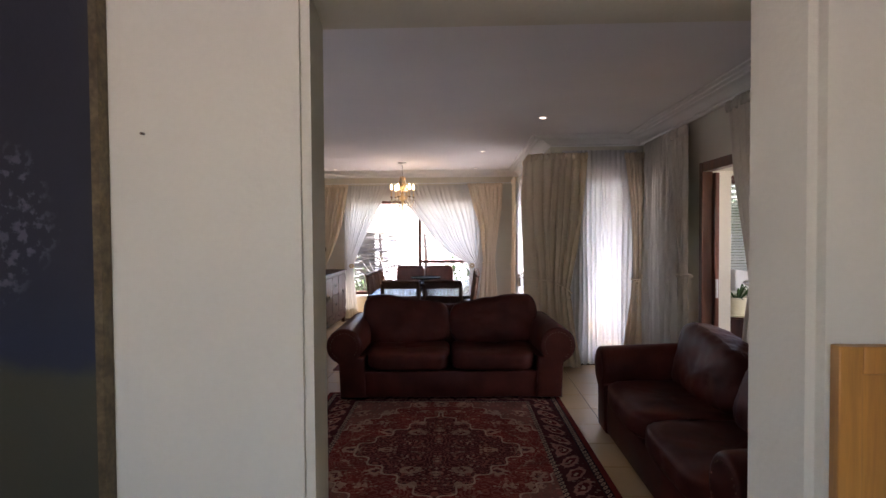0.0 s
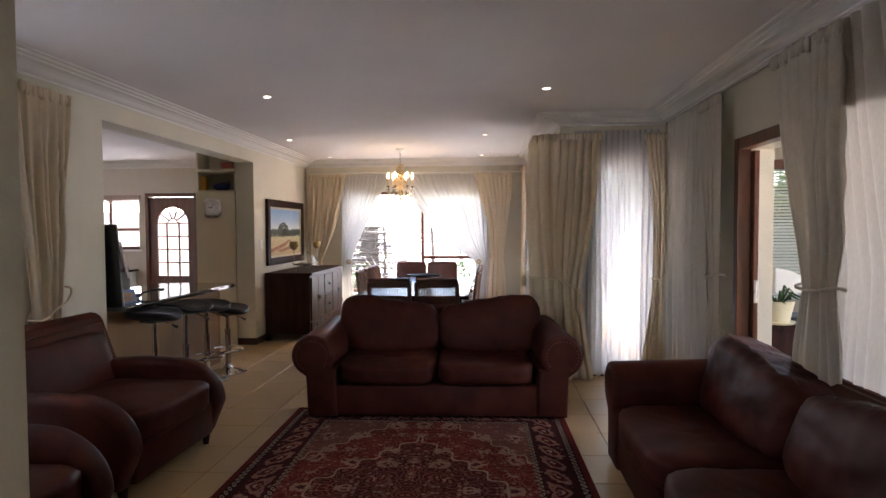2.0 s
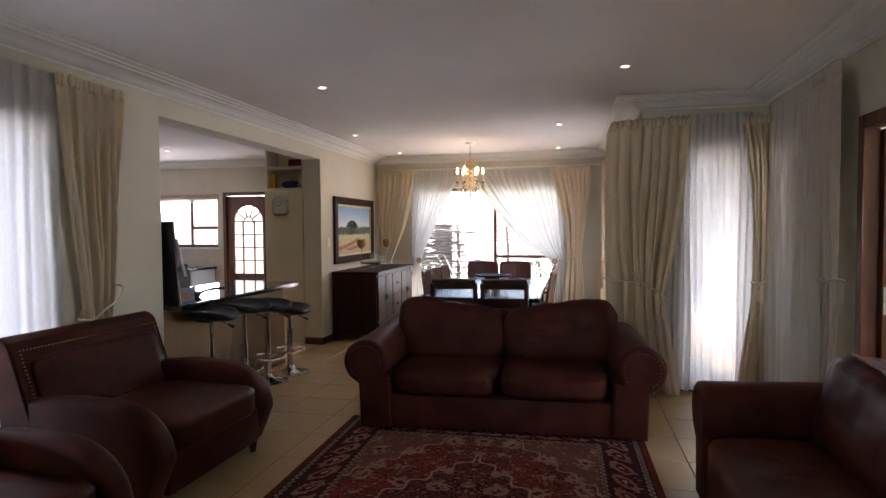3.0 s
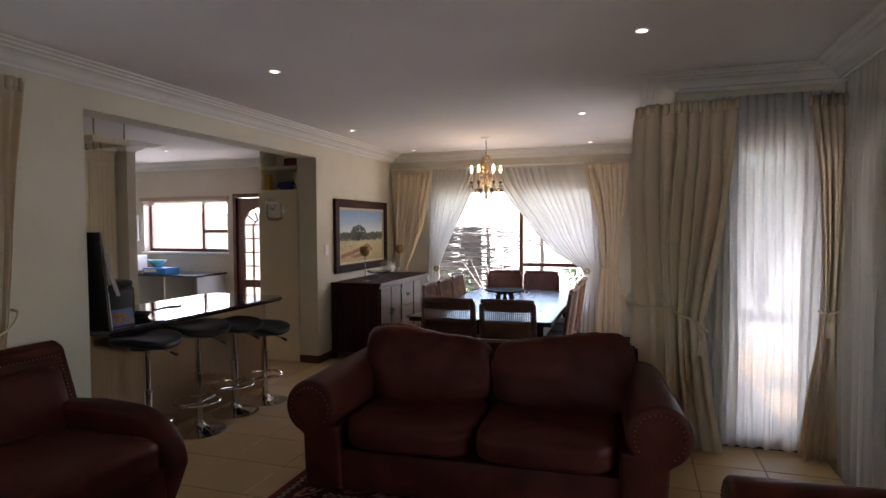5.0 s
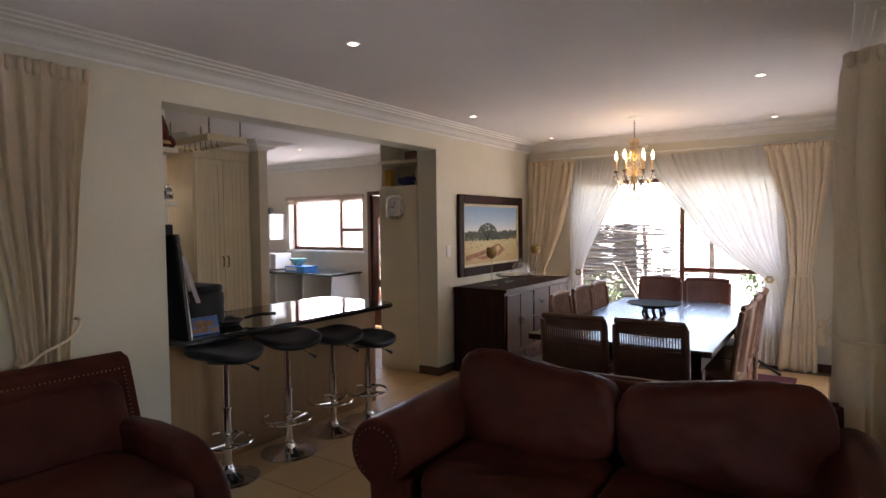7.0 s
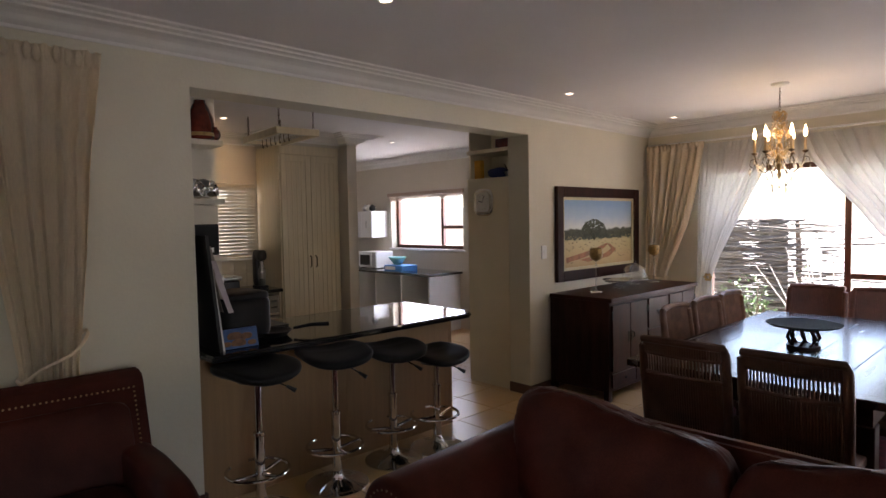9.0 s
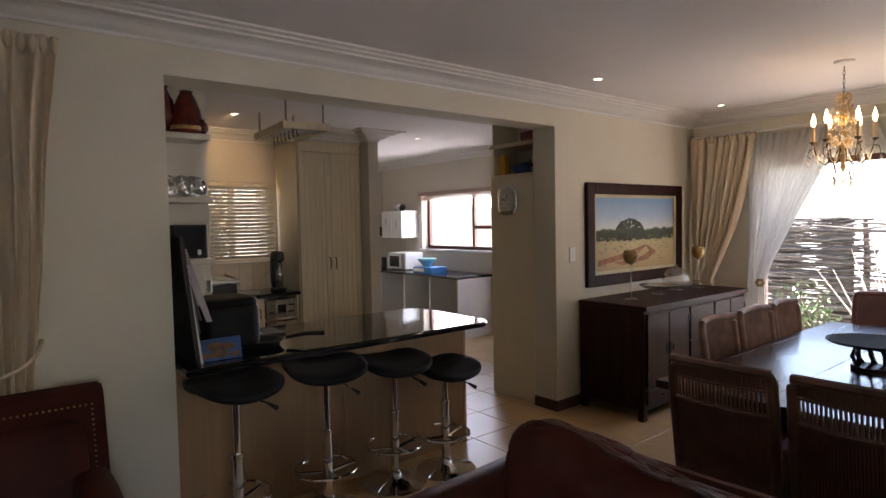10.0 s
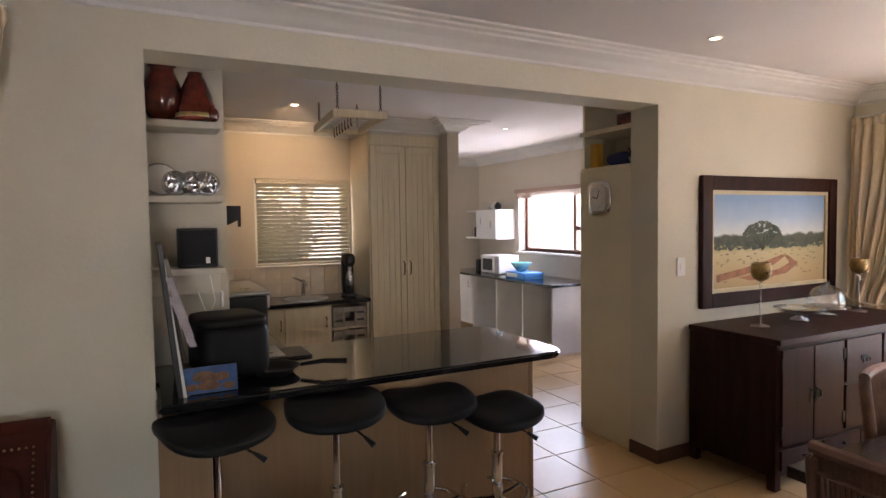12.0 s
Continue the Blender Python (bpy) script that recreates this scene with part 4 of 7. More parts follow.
# ---- the rug ----
def rug_material():
    m, n, l, b = node_material("persian_rug")
    tc = n.new("ShaderNodeTexCoord")
    sep = n.new("ShaderNodeSeparateXYZ")
    l.new(tc.outputs["Object"], sep.inputs[0])

    def math_node(op, a, bb=None, c=None):
        q = n.new("ShaderNodeMath")
        q.operation = op
        for i, v in enumerate((a, bb, c)):
            if v is None:
                continue
            if isinstance(v, (int, float)):
                q.inputs[i].default_value = v
            else:
                l.new(v, q.inputs[i])
        return q.outputs[0]
    ax, ay = math_node("ABSOLUTE", sep.outputs[0]), math_node("ABSOLUTE", sep.outputs[1])
    hx, hy = RUG_W / 2, RUG_L / 2
    ex, ey = math_node("SUBTRACT", hx, ax), math_node("SUBTRACT", hy, ay)
    edge = math_node("MINIMUM", ex, ey)
    comb = n.new("ShaderNodeCombineXYZ")
    l.new(ax, comb.inputs[0])
    l.new(ay, comb.inputs[1])

    def mixc(f, a, bb):
        q = n.new("ShaderNodeMix")
        q.data_type = "RGBA"
        for s, v in ((q.inputs[0], f), (q.inputs[6], a), (q.inputs[7], bb)):
            if isinstance(v, (int, float)):
                s.default_value = v
            elif isinstance(v, tuple):
                s.default_value = (*v, 1)
            else:
                l.new(v, s)
        return q.outputs[2]
    red, dark, cream, rose, black = (0.155, 0.022, 0.015), (0.075, 0.014, 0.012), (0.38, 0.26, 0.18), (0.26, 0.085, 0.06), (0.032, 0.014, 0.016)
    # the field: voronoi florets and curling bands, mirrored about both axes
    nz = n.new("ShaderNodeTexNoise")
    nz.inputs["Scale"].default_value = 4.5
    l.new(comb.outputs[0], nz.inputs["Vector"])
    warp = n.new("ShaderNodeVectorMath")
    warp.operation = "MULTIPLY_ADD"
    l.new(nz.outputs["Color"], warp.inputs[0])
    warp.inputs[1].default_value = (0.16, 0.16, 0)
    l.new(comb.outputs[0], warp.inputs[2])
    vo = n.new("ShaderNodeTexVoronoi")
    vo.inputs["Scale"].default_value = 13
    vo.inputs["Randomness"].default_value = 0.75
    l.new(warp.outputs[0], vo.inputs["Vector"])
    v2 = n.new("ShaderNodeTexVoronoi")
    v2.feature = "DISTANCE_TO_EDGE"
    v2.inputs["Scale"].default_value = 6
    v2.inputs["Randomness"].default_value = 0.6
    l.new(warp.outputs[0], v2.inputs["Vector"])
    rings = math_node("SINE", math_node("MULTIPLY", vo.outputs["Distance"], 26))
    petal = math_node("GREATER_THAN", rings, 0.45)
    v3 = n.new("ShaderNodeTexVoronoi")
    v3.inputs["Scale"].default_value = 19
    l.new(comb.outputs[0], v3.inputs["Vector"])
    flo = math_node("LESS_THAN", v3.outputs["Distance"], 0.24)
    v4 = n.new("ShaderNodeTexVoronoi")
    v4.inputs["Scale"].default_value, v4.inputs["Randomness"].default_value = 4.6, 0.45
    l.new(warp.outputs[0], v4.inputs["Vector"])
    star = n.new("ShaderNodeTexNoise")
    star.inputs["Scale"].default_value, star.inputs["Detail"].default_value = 26, 2
    l.new(comb.outputs[0], star.inputs["Vector"])
    dist = math_node("ADD", v4.outputs["Distance"], math_node("MULTIPLY", math_node("SUBTRACT", star.outputs["Fac"], 0.5), 0.55))
    bloom = math_node("LESS_THAN", dist, 0.34)
    bloom_in = math_node("LESS_THAN", dist, 0.2)
    bloom_eye = math_node("LESS_THAN", dist, 0.1)
    med = math_node("ADD", math_node("MULTIPLY", ax, 1.25), math_node("MULTIPLY", ay, 0.95))
    wob = math_node("ADD", med, math_node("MULTIPLY", math_node("SINE", math_node("MULTIPLY", math_node("SUBTRACT", ax, ay), 24)), 0.045))
    medal = math_node("LESS_THAN", wob, 0.78)
    corner = math_node("GREATER_THAN", wob, 1.35)
    base = mixc(medal, red, dark)
    base = mixc(corner, base, (0.17, 0.075, 0.055))
    c1 = mixc(math_node("MULTIPLY", petal, 0.8), base, rose)
    lines = math_node("MULTIPLY", math_node("LESS_THAN", v2.outputs["Distance"], 0.014), math_node("GREATER_THAN", star.outputs["Fac"], 0.47))
    c2 = mixc(math_node("MULTIPLY", lines, 0.6), c1, (0.22, 0.12, 0.08))
    c2 = mixc(math_node("MULTIPLY", bloom, 0.75), c2, (0.38, 0.25, 0.17))
    c2 = mixc(bloom_in, c2, (0.12, 0.016, 0.012))
    c2 = mixc(bloom_eye, c2, (0.05, 0.035, 0.04))
    c3 = mixc(math_node("MULTIPLY", flo, 0.55), c2, cream)
    rim = math_node("LESS_THAN", math_node("ABSOLUTE", math_node("SUBTRACT", wob, 0.78)), 0.014)
    rim2 = math_node("LESS_THAN", math_node("ABSOLUTE", math_node("SUBTRACT", wob, 1.35)), 0.013)
    field = mixc(math_node("MAXIMUM", rim, rim2), c3, cream)
    # borders
    along = math_node("ADD", ax, ay)
    step_ = math_node("SUBTRACT", math_node("MODULO", along, 0.2), 0.1)
    bs_ = math_node("SUBTRACT", edge, 0.20)
    rad = math_node("SQRT", math_node("ADD", math_node("MULTIPLY", math_node("MULTIPLY", step_, step_), 0.8), math_node("MULTIPLY", bs_, bs_)))
    rad = math_node("ADD", rad, math_node("MULTIPLY", math_node("SUBTRACT", star.outputs["Fac"], 0.5), 0.07))
    palm = math_node("LESS_THAN", rad, 0.07)
    palm_in = math_node("LESS_THAN", rad, 0.042)
    main = mixc(palm, (0.065, 0.012, 0.012), (0.30, 0.14, 0.10))
    main = mixc(palm_in, main, (0.10, 0.014, 0.011))
    main = mixc(math_node("LESS_THAN", rad, 0.016), main, cream)
    main = mixc(math_node("MULTIPLY", flo, 0.5), main, cream)
    gs_ = math_node("SUBTRACT", math_node("MODULO", along, 0.052), 0.026)
    ge_ = math_node("MINIMUM", math_node("ABSOLUTE", math_node("SUBTRACT", edge, 0.0675)), math_node("ABSOLUTE", math_node("SUBTRACT", edge, 0.3175)))
    gr_ = math_node("SQRT", math_node("ADD", math_node("MULTIPLY", gs_, gs_), math_node("MULTIPLY", ge_, ge_)))
    g1 = math_node("LESS_THAN", math_node("ABSOLUTE", math_node("SUBTRACT", gr_, 0.013)), 0.0055)
    guard = mixc(g1, black, (0.36, 0.25, 0.17))
    col = mixc(math_node("LESS_THAN", edge, 0.335), field, guard)
    col = mixc(math_node("LESS_THAN", edge, 0.30), col, main)
    col = mixc(math_node("LESS_THAN", edge, 0.095), col, guard)
    col = mixc(math_node("LESS_THAN", edge, 0.04), col, (0.15, 0.02, 0.014))
    fine = n.new("ShaderNodeTexNoise")
    fine.inputs["Scale"].default_value, fine.inputs["Detail"].default_value = 260, 3
    l.new(tc.outputs["Object"], fine.inputs["Vector"])
    wear = n.new("ShaderNodeTexNoise")
    wear.inputs["Scale"].default_value, wear.inputs["Detail"].default_value = 5, 5
    l.new(tc.outputs["Object"], wear.inputs["Vector"])
    wr = ramp_node(n, [(0.3, (0.7, 0.7, 0.7)), (0.7, (1.25, 1.2, 1.15))])
    l.new(wear.outputs["Fac"], wr.inputs[0])
    mu = n.new("ShaderNodeMix")
    mu.data_type, mu.blend_type = "RGBA", "MULTIPLY"
    mu.inputs[0].default_value = 0.8
    l.new(col, mu.inputs[6])
    l.new(wr.outputs[0], mu.inputs[7])
    l.new(mu.outputs[2], b.inputs["Base Color"])
    b.inputs["Roughness"].default_value = 0.95
    b.inputs["Specular IOR Level"].default_value = 0.1
    b.inputs["Sheen Weight"].default_value = 0.0
    bp = n.new("ShaderNodeBump")
    bp.inputs["Strength"].default_value, bp.inputs["Distance"].default_value = 0.6, 0.003
    l.new(fine.outputs["Fac"], bp.inputs["Height"])
    l.new(bp.outputs[0], b.inputs["Normal"])
    return m


RUG_W, RUG_L = 2.18, 3.0
M["rug"] = rug_material()
rg = thing("rug", "worn red and cream Persian-style rug with floral medallion and borders", "rug", (0.305, 4.33, 0), 1.0)
bm = bmesh.new()
box(bm, -RUG_W / 2, RUG_W / 2, -RUG_L / 2, RUG_L / 2, 0.001, 0.013, bevel=0.004)
part("carpet", bm, "rug", rg)


# ---- dining table and chairs ----
TX0, TX1, TY0, TY1 = -0.72, 0.56, 7.42, 9.90
tb = thing("dining_table", "long dark-stained plank dining table with a polished top", "dining table", ((TX0 + TX1) / 2, (TY0 + TY1) / 2, 0))
hx, hy = (TX1 - TX0) / 2, (TY1 - TY0) / 2
top = None
for k in range(5):
    w = 2 * hx / 5
    bm = box(bmesh.new(), -hx + w * k + 0.001, -hx + w * (k + 1) - 0.001, -hy + 0.10, hy - 0.10, 0.73, 0.77 + 0.0006 * (k % 2), bevel=0.002, seg=1)
    part("plank", bm, "table_wood", tb)
for s in (-1, 1):
    part("end_board", boxes((-hx, hx, min(s * hy, s * (hy - 0.098)), max(s * hy, s * (hy - 0.098)), 0.73, 0.771), bevel=0.003), "table_wood", tb)
part("apron", boxes((-hx + 0.08, hx - 0.08, -hy + 0.10, -hy + 0.13, 0.62, 0.73), (-hx + 0.08, hx - 0.08, hy - 0.13, hy - 0.10, 0.62, 0.73),
                    (-hx + 0.08, -hx + 0.11, -hy + 0.13, hy - 0.13, 0.62, 0.73), (hx - 0.11, hx - 0.08, -hy + 0.13, hy - 0.13, 0.62, 0.73)), "dark_wood", tb)
for x in (-hx + 0.12, hx - 0.12):
    for y in (-hy + 0.14, hy - 0.14):
        part("leg", boxes((x - 0.05, x + 0.05, y - 0.05, y + 0.05, 0, 0.62), bevel=0.006), "dark_wood", tb)


def dining_chair(at, rz, label, weave="rattan", slots=True):
    """A wicker chair with a curved ribbed back, facing +y; the back stands at -y."""
    t = thing("dining_chair", label, "dining chair", at, rz, "chairs round the dining table")
    w, d = 0.215, 0.23

    def yb(z, x=0.0):
        return -d + 0.005 - (z - 0.45) * 0.13 + 0.035 * (x / w) ** 2 - 0.02
    for s in (-1, 1):
        bm = tube(bmesh.new(), [(s * (w - 0.005), -d + 0.02, 0), (s * (w - 0.005), -d + 0.02, 0.40), (s * w, yb(0.5, w), 0.5), (s * (w + 0.004), yb(0.75, w), 0.75), (s * (w + 0.002), yb(0.93, w), 0.93), (s * (w - 0.012), yb(0.965, w), 0.967)], [0.02, 0.021, 0.023, 0.023, 0.022, 0.018], 10)
        part("rear_leg", bm, weave, t, smooth=True)
        part("front_leg", boxes((s * w - 0.02, s * w + 0.02, d - 0.02, d + 0.02, 0, 0.43), bevel=0.005), "chair_wood", t)
    part("seat", cushion(bmesh.new(), (0, 0, 0.455), (2 * w + 0.03, 2 * d + 0.03, 0.06), 8, 0.003, 1, seg=28), weave, t, smooth="all")
    part("seat_frame", boxes((-w + 0.02, w - 0.02, -d - 0.01, d + 0.01, 0.38, 0.43), bevel=0.004), "chair_wood", t)
    xs = [w * (-1 + 2 * k / 10) for k in range(11)]
    for z, r_ in ((0.962, 0.021), (0.892, 0.010), (0.785, 0.012))[:3 if slots else 1]:
        bm = tube(bmesh.new(), [(x, yb(z, x), z + (0.008 * (1 - (x / w) ** 2) if z > 0.9 else 0)) for x in xs], r_, 8)
        part("back_rail", bm, weave, t, smooth=True)
    bm = tube(bmesh.new(), [(0, yb(z), z) for z in (0.785, 0.84, 0.895)], 0.0062, 5)
    me = bpy.data.meshes.new("cane")
    bm.to_mesh(me)
    bm.free()
    me.materials.append(M[weave])
    for k in range(24 if slots else 0):
        x = -w + 0.022 + (2 * w - 0.044) * k / 23
        share("cane", me, t, x, yb(0.8, x) - yb(0.8), 0)
    bm = bmesh.new()
    for k in range(34):
        x = -w + 0.012 + (2 * w - 0.024) * k / 33
        top_ = 0.785 if slots else 0.958
        tube(bm, [(x, yb(0.46, x), 0.46), (x, yb(0.63, x), 0.63), (x, yb(top_, x), top_)], 0.0078, 5)
        if slots:
            tube(bm, [(x, yb(0.892, x), 0.892), (x, yb(0.96, x), 0.96)], 0.0078, 5)
    part("weave", bm, weave, t, "dense ribbed wicker back", kind="stuff")
    return t


M["rattan_light"] = mat("rattan_light", (0.20, 0.095, 0.052), 0.55, vary=0.35, scale=12, fine=140, bump=0.6, depth=0.003)
c0 = dining_chair((-0.275, 7.46, 0), 0, "dark wicker-backed dining chair at the near end of the table")
copy_thing(c0, pose(0.23, 7.47, 0, 0, 0, 0))
c2 = dining_chair((-0.44, 10.0, 0), 180, "reddish wicker-backed dining chair at the window end of the table", "wicker_red", False)
copy_thing(c2, pose(0.05, 10.0, 0, 0, 0, 180))
c1 = dining_chair((-0.56, 8.33, 0), -88, "brown ribbed wicker dining chair beside the sideboard", "rattan_light", False)
for k, y in enumerate((8.84, 9.34)):
    copy_thing(c1, pose(-0.56, y, 0, 0, 0, -90 + (-1, 1)[k]))
for k, y in enumerate((8.38, 8.88, 9.38)):
    copy_thing(c1, pose(0.38, y, 0, 0, 0, 90 + (-2, 2, 0)[k]))["label"] = "brown ribbed wicker dining chair on the window side of the table"

M["platter"] = mat("platter_enamel", (0.022, 0.03, 0.034), 0.75, vary=0.7, scale=40, fine=120, bump=0.1, spec=0.05)
ck = thing("cake_stand", "carved dark wooden stand with a round enamelled platter", "centrepiece", (-0.05, 8.42, 0.772))
part("platter", lathe(bmesh.new(), [(0.0, 0.138), (0.10, 0.138), (0.19, 0.142), (0.21, 0.152), (0.213, 0.158), (0.19, 0.154), (0.1, 0.148), (0.0, 0.148)], 36), "platter", ck, "dark glossy platter with a pale rim")
bm = lathe(bmesh.new(), [(0.095, 0), (0.095, 0.02), (0.075, 0.022)], 20)
lathe(bm, [(0.075, 0.116), (0.09, 0.118), (0.09, 0.137)], 20)
pedestal = part("pedestal", bm, "dark_wood", ck, "pierced carved pedestal")
for k in range(8):
    a = k * math.pi / 4
    bm = tube(bmesh.new(), [(0.07 * math.cos(a), 0.07 * math.sin(a), 0.015), (0.088 * math.cos(a + 0.35), 0.088 * math.sin(a + 0.35), 0.066), (0.07 * math.cos(a + 0.1), 0.07 * math.sin(a + 0.1), 0.122)], 0.012, 6)
    part("carved_strut", bm, "dark_wood", pedestal)


# ---- sideboard, picture, switch ----
SB = (-2.235, -1.60, 8.73, 10.44)
sb = thing("sideboard", "dark-stained wooden sideboard with doors and drawers", "sideboard", (SB[0], SB[2], 0))
w, ln = SB[1] - SB[0], SB[3] - SB[2]
part("top_board", boxes((0, w + 0.015, -0.015, ln + 0.015, 0.885, 0.92), bevel=0.005), "dark_wood", sb)
for name, row in (("side_panel", (0, w - 0.02, 0, 0.03, 0.09, 0.885)), ("side_panel", (0, w - 0.02, ln - 0.03, ln, 0.09, 0.885)), ("bottom_panel", (0, w - 0.02, 0.03, ln - 0.03, 0.09, 0.12)),
                  ("back_panel", (0, 0.02, 0.03, ln - 0.03, 0.12, 0.885)), ("front_frame", (w - 0.05, w - 0.02, 0.03, ln - 0.03, 0.12, 0.885))):
    part(name, boxes(row), "dark_wood", sb)
for x in (0.0, w - 0.075):
    for y in (0.0, ln - 0.055):
        part("foot", boxes((x, x + 0.055, y, y + 0.055, 0, 0.09), bevel=0.004), "dark_wood", sb)


def front(kind_, y0, y1, z0, z1, hinge=0):
    """A flat door or drawer front of the sideboard, with its dark iron hardware; hinge: -1 or 1, the side of its hinges."""
    p = part(kind_, boxes((w - 0.018, w - 0.001, y0 + 0.004, y1 - 0.004, z0 + 0.004, z1 - 0.004), bevel=0.003), "dark_wood", sb)
    y, z = (y0 + y1) / 2, (z0 + z1) / 2
    if kind_ == "door":
        yh, yk = (y0 + 0.002, y1 - 0.03) if hinge < 0 else (y1 - 0.002, y0 + 0.03)
        for zz in (z0 + 0.09, z1 - 0.09):
            part("hinge", boxes((w - 0.002, w + 0.004, yh - 0.012, yh + 0.012, zz - 0.035, zz + 0.035), bevel=0.001), "black_iron", p, "dark iron hinge plate")
        part("latch_plate", boxes((w - 0.002, w + 0.003, yk - 0.014, yk + 0.014, z - 0.06, z + 0.035), bevel=0.001), "black_iron", p, "dark iron latch plate")
        part("handle", tube(bmesh.new(), [(w + 0.002, yk, z + 0.02), (w + 0.022, yk, z + 0.015), (w + 0.024, yk, z - 0.02), (w + 0.008, yk, z - 0.028)], 0.005, 6), "black_iron", p, "dark iron drop pull")
    elif y1 - y0 > 0.4 and z1 - z0 < 0.15:
        part("handle", lathe(bmesh.new(), [(0.012, 0), (0.014, 0.008), (0.006, 0.016)], 10, (w + 0.012, y, z)), "black_iron", p, "dark iron knob")
    else:
        part("plate", boxes((w - 0.002, w + 0.003, y - 0.045, y + 0.045, z - 0.012, z + 0.02), bevel=0.001), "black_iron", p, "dark iron handle plate")
        for dy in (-0.022, 0.022):
            part("handle", tube(bmesh.new(), [(w + 0.010, y + dy + 0.018 * math.cos(q), z - 0.010 + 0.018 * math.sin(q)) for q in np.linspace(0, 2 * math.pi, 13)[:-1]], 0.004, 6, closed=True), "black_iron", p, "dark iron ring pull")
    return p


M["black_iron"] = mat("black_iron", (0.012, 0.011, 0.010), 0.5, metal=0.6, vary=0.2, bump=0.2)
front("door", 0.03, 0.34, 0.27, 0.855, -1)
front("door", 0.34, 0.655, 0.27, 0.855, 1)
front("drawer", 0.68, 1.09, 0.57, 0.855)
front("drawer", 0.68, 1.09, 0.27, 0.56)
front("door", 1.11, 1.395, 0.27, 0.855, -1)
front("door", 1.395, 1.68, 0.27, 0.855, 1)
for k in range(4):
    front("drawer", 0.03 + 0.4125 * k, 0.4425 + 0.4125 * k, 0.125, 0.25)

PY0, PY1, PZ0, PZ1 = 8.835, 10.386, 1.01, 1.928
M["slip_gold"] = mat("slip_gold", (0.52, 0.44, 0.27), 0.5, vary=0.1, bump=0.05)
pc = thing("picture", "dark-framed painting of an umbrella thorn tree in dry savanna", "painting", (LX + 0.002, PY0, PZ0))
pw, ph_ = PY1 - PY0, PZ1 - PZ0
part("frame", boxes(*[(0, 0.04, *r) for r in ((0, 0.10, 0, ph_), (pw - 0.10, pw, 0, ph_), (0.10, pw - 0.10, 0, 0.10), (0.10, pw - 0.10, ph_ - 0.10, ph_))], bevel=0.006), "dark_wood", pc)
part("slip", boxes(*[(0.006, 0.024, *r) for r in ((0.10, 0.128, 0.10, ph_ - 0.10), (pw - 0.128, pw - 0.10, 0.10, ph_ - 0.10), (0.128, pw - 0.128, 0.10, 0.128), (0.128, pw - 0.128, ph_ - 0.128, ph_ - 0.10))]), "slip_gold", pc, "gold-cream inner slip")


def painting_material():
    m, n, l, b = node_material("painting")
    tc, sep = n.new("ShaderNodeTexCoord"), n.new("ShaderNodeSeparateXYZ")
    l.new(tc.outputs["Generated"], sep.inputs[0])
    nz = n.new("ShaderNodeTexNoise")
    nz.inputs["Scale"].default_value, nz.inputs["Detail"].default_value = 9, 6
    l.new(tc.outputs["Object"], nz.inputs["Vector"])
    sub = n.new("ShaderNodeMath")
    sub.operation = "MULTIPLY_ADD"
    l.new(nz.outputs["Fac"], sub.inputs[0])
    sub.inputs[1].default_value = 0.10
    l.new(sep.outputs[2], sub.inputs[2])
    r = ramp_node(n, [(0.0, (0.40, 0.27, 0.12)), (0.22, (0.50, 0.36, 0.17)), (0.42, (0.52, 0.42, 0.21)), (0.49, (0.30, 0.26, 0.12)), (0.52, (0.07, 0.075, 0.04)), (0.60, (0.06, 0.07, 0.045)), (0.625, (0.62, 0.64, 0.62)), (0.80, (0.36, 0.46, 0.58)), (1.0, (0.21, 0.33, 0.52))])
    l.new(sub.outputs[0], r.inputs[0])
    l.new(r.outputs[0], b.inputs["Base Color"])
    b.inputs["Roughness"].default_value = 0.6
    return m


M["painting"] = painting_material()
part("canvas", boxes((0.004, 0.012, 0.128, pw - 0.128, 0.128, ph_ - 0.128)), "painting", pc)
M["paint_tree"] = mat("painted_foliage", (0.07, 0.08, 0.05), 0.7, vary=0.4, scale=22, bump=0.2)
M["paint_scrub"] = mat("painted_scrub", (0.26, 0.20, 0.09), 0.7, vary=0.5, scale=30, bump=0.1)
M["paint_road"] = mat("painted_track", (0.36, 0.15, 0.07), 0.7, vary=0.3, scale=14, bump=0.1)
bm = bmesh.new()
rnd = random.Random(5)


def dab(bm, y, z, w_, h_, x=0.0134):
    """One flat, uneven dab of paint."""
    n_ = 7
    vs = [bm.verts.new((x, y + w_ / 2 * math.cos(2 * math.pi * k / n_) * rnd.uniform(0.7, 1.15), z + h_ / 2 * math.sin(2 * math.pi * k / n_) * rnd.uniform(0.7, 1.15))) for k in range(n_)]
    bm.faces.new(vs)


for k in range(420):
    u = rnd.uniform(-1, 1)
    dab(bm, 0.665 + 0.215 * u, 0.475 + rnd.uniform(0.0, 0.115 * math.sqrt(1 - u * u) + 0.006), rnd.uniform(0.018, 0.05), rnd.uniform(0.008, 0.018), 0.0134 + 0.00001 * (k % 50))
for y1_, z1_ in ((0.60, 0.50), (0.68, 0.51), (0.73, 0.50), (0.54, 0.49), (0.80, 0.49)):
    tube(bm, [(0.0135, 0.67, 0.385), (0.0135, 0.5 * (0.67 + y1_) + 0.005, 0.44), (0.0135, y1_, z1_)], 0.003, 5)
for k in range(330):
    y = rnd.uniform(0.16, pw - 0.16)
    high = 0.055 if y < 0.45 else 0.03
    dab(bm, y, 0.43 + rnd.uniform(-0.03, high), rnd.uniform(0.02, 0.06), rnd.uniform(0.012, 0.035), 0.0130 + 0.00001 * (k % 30))
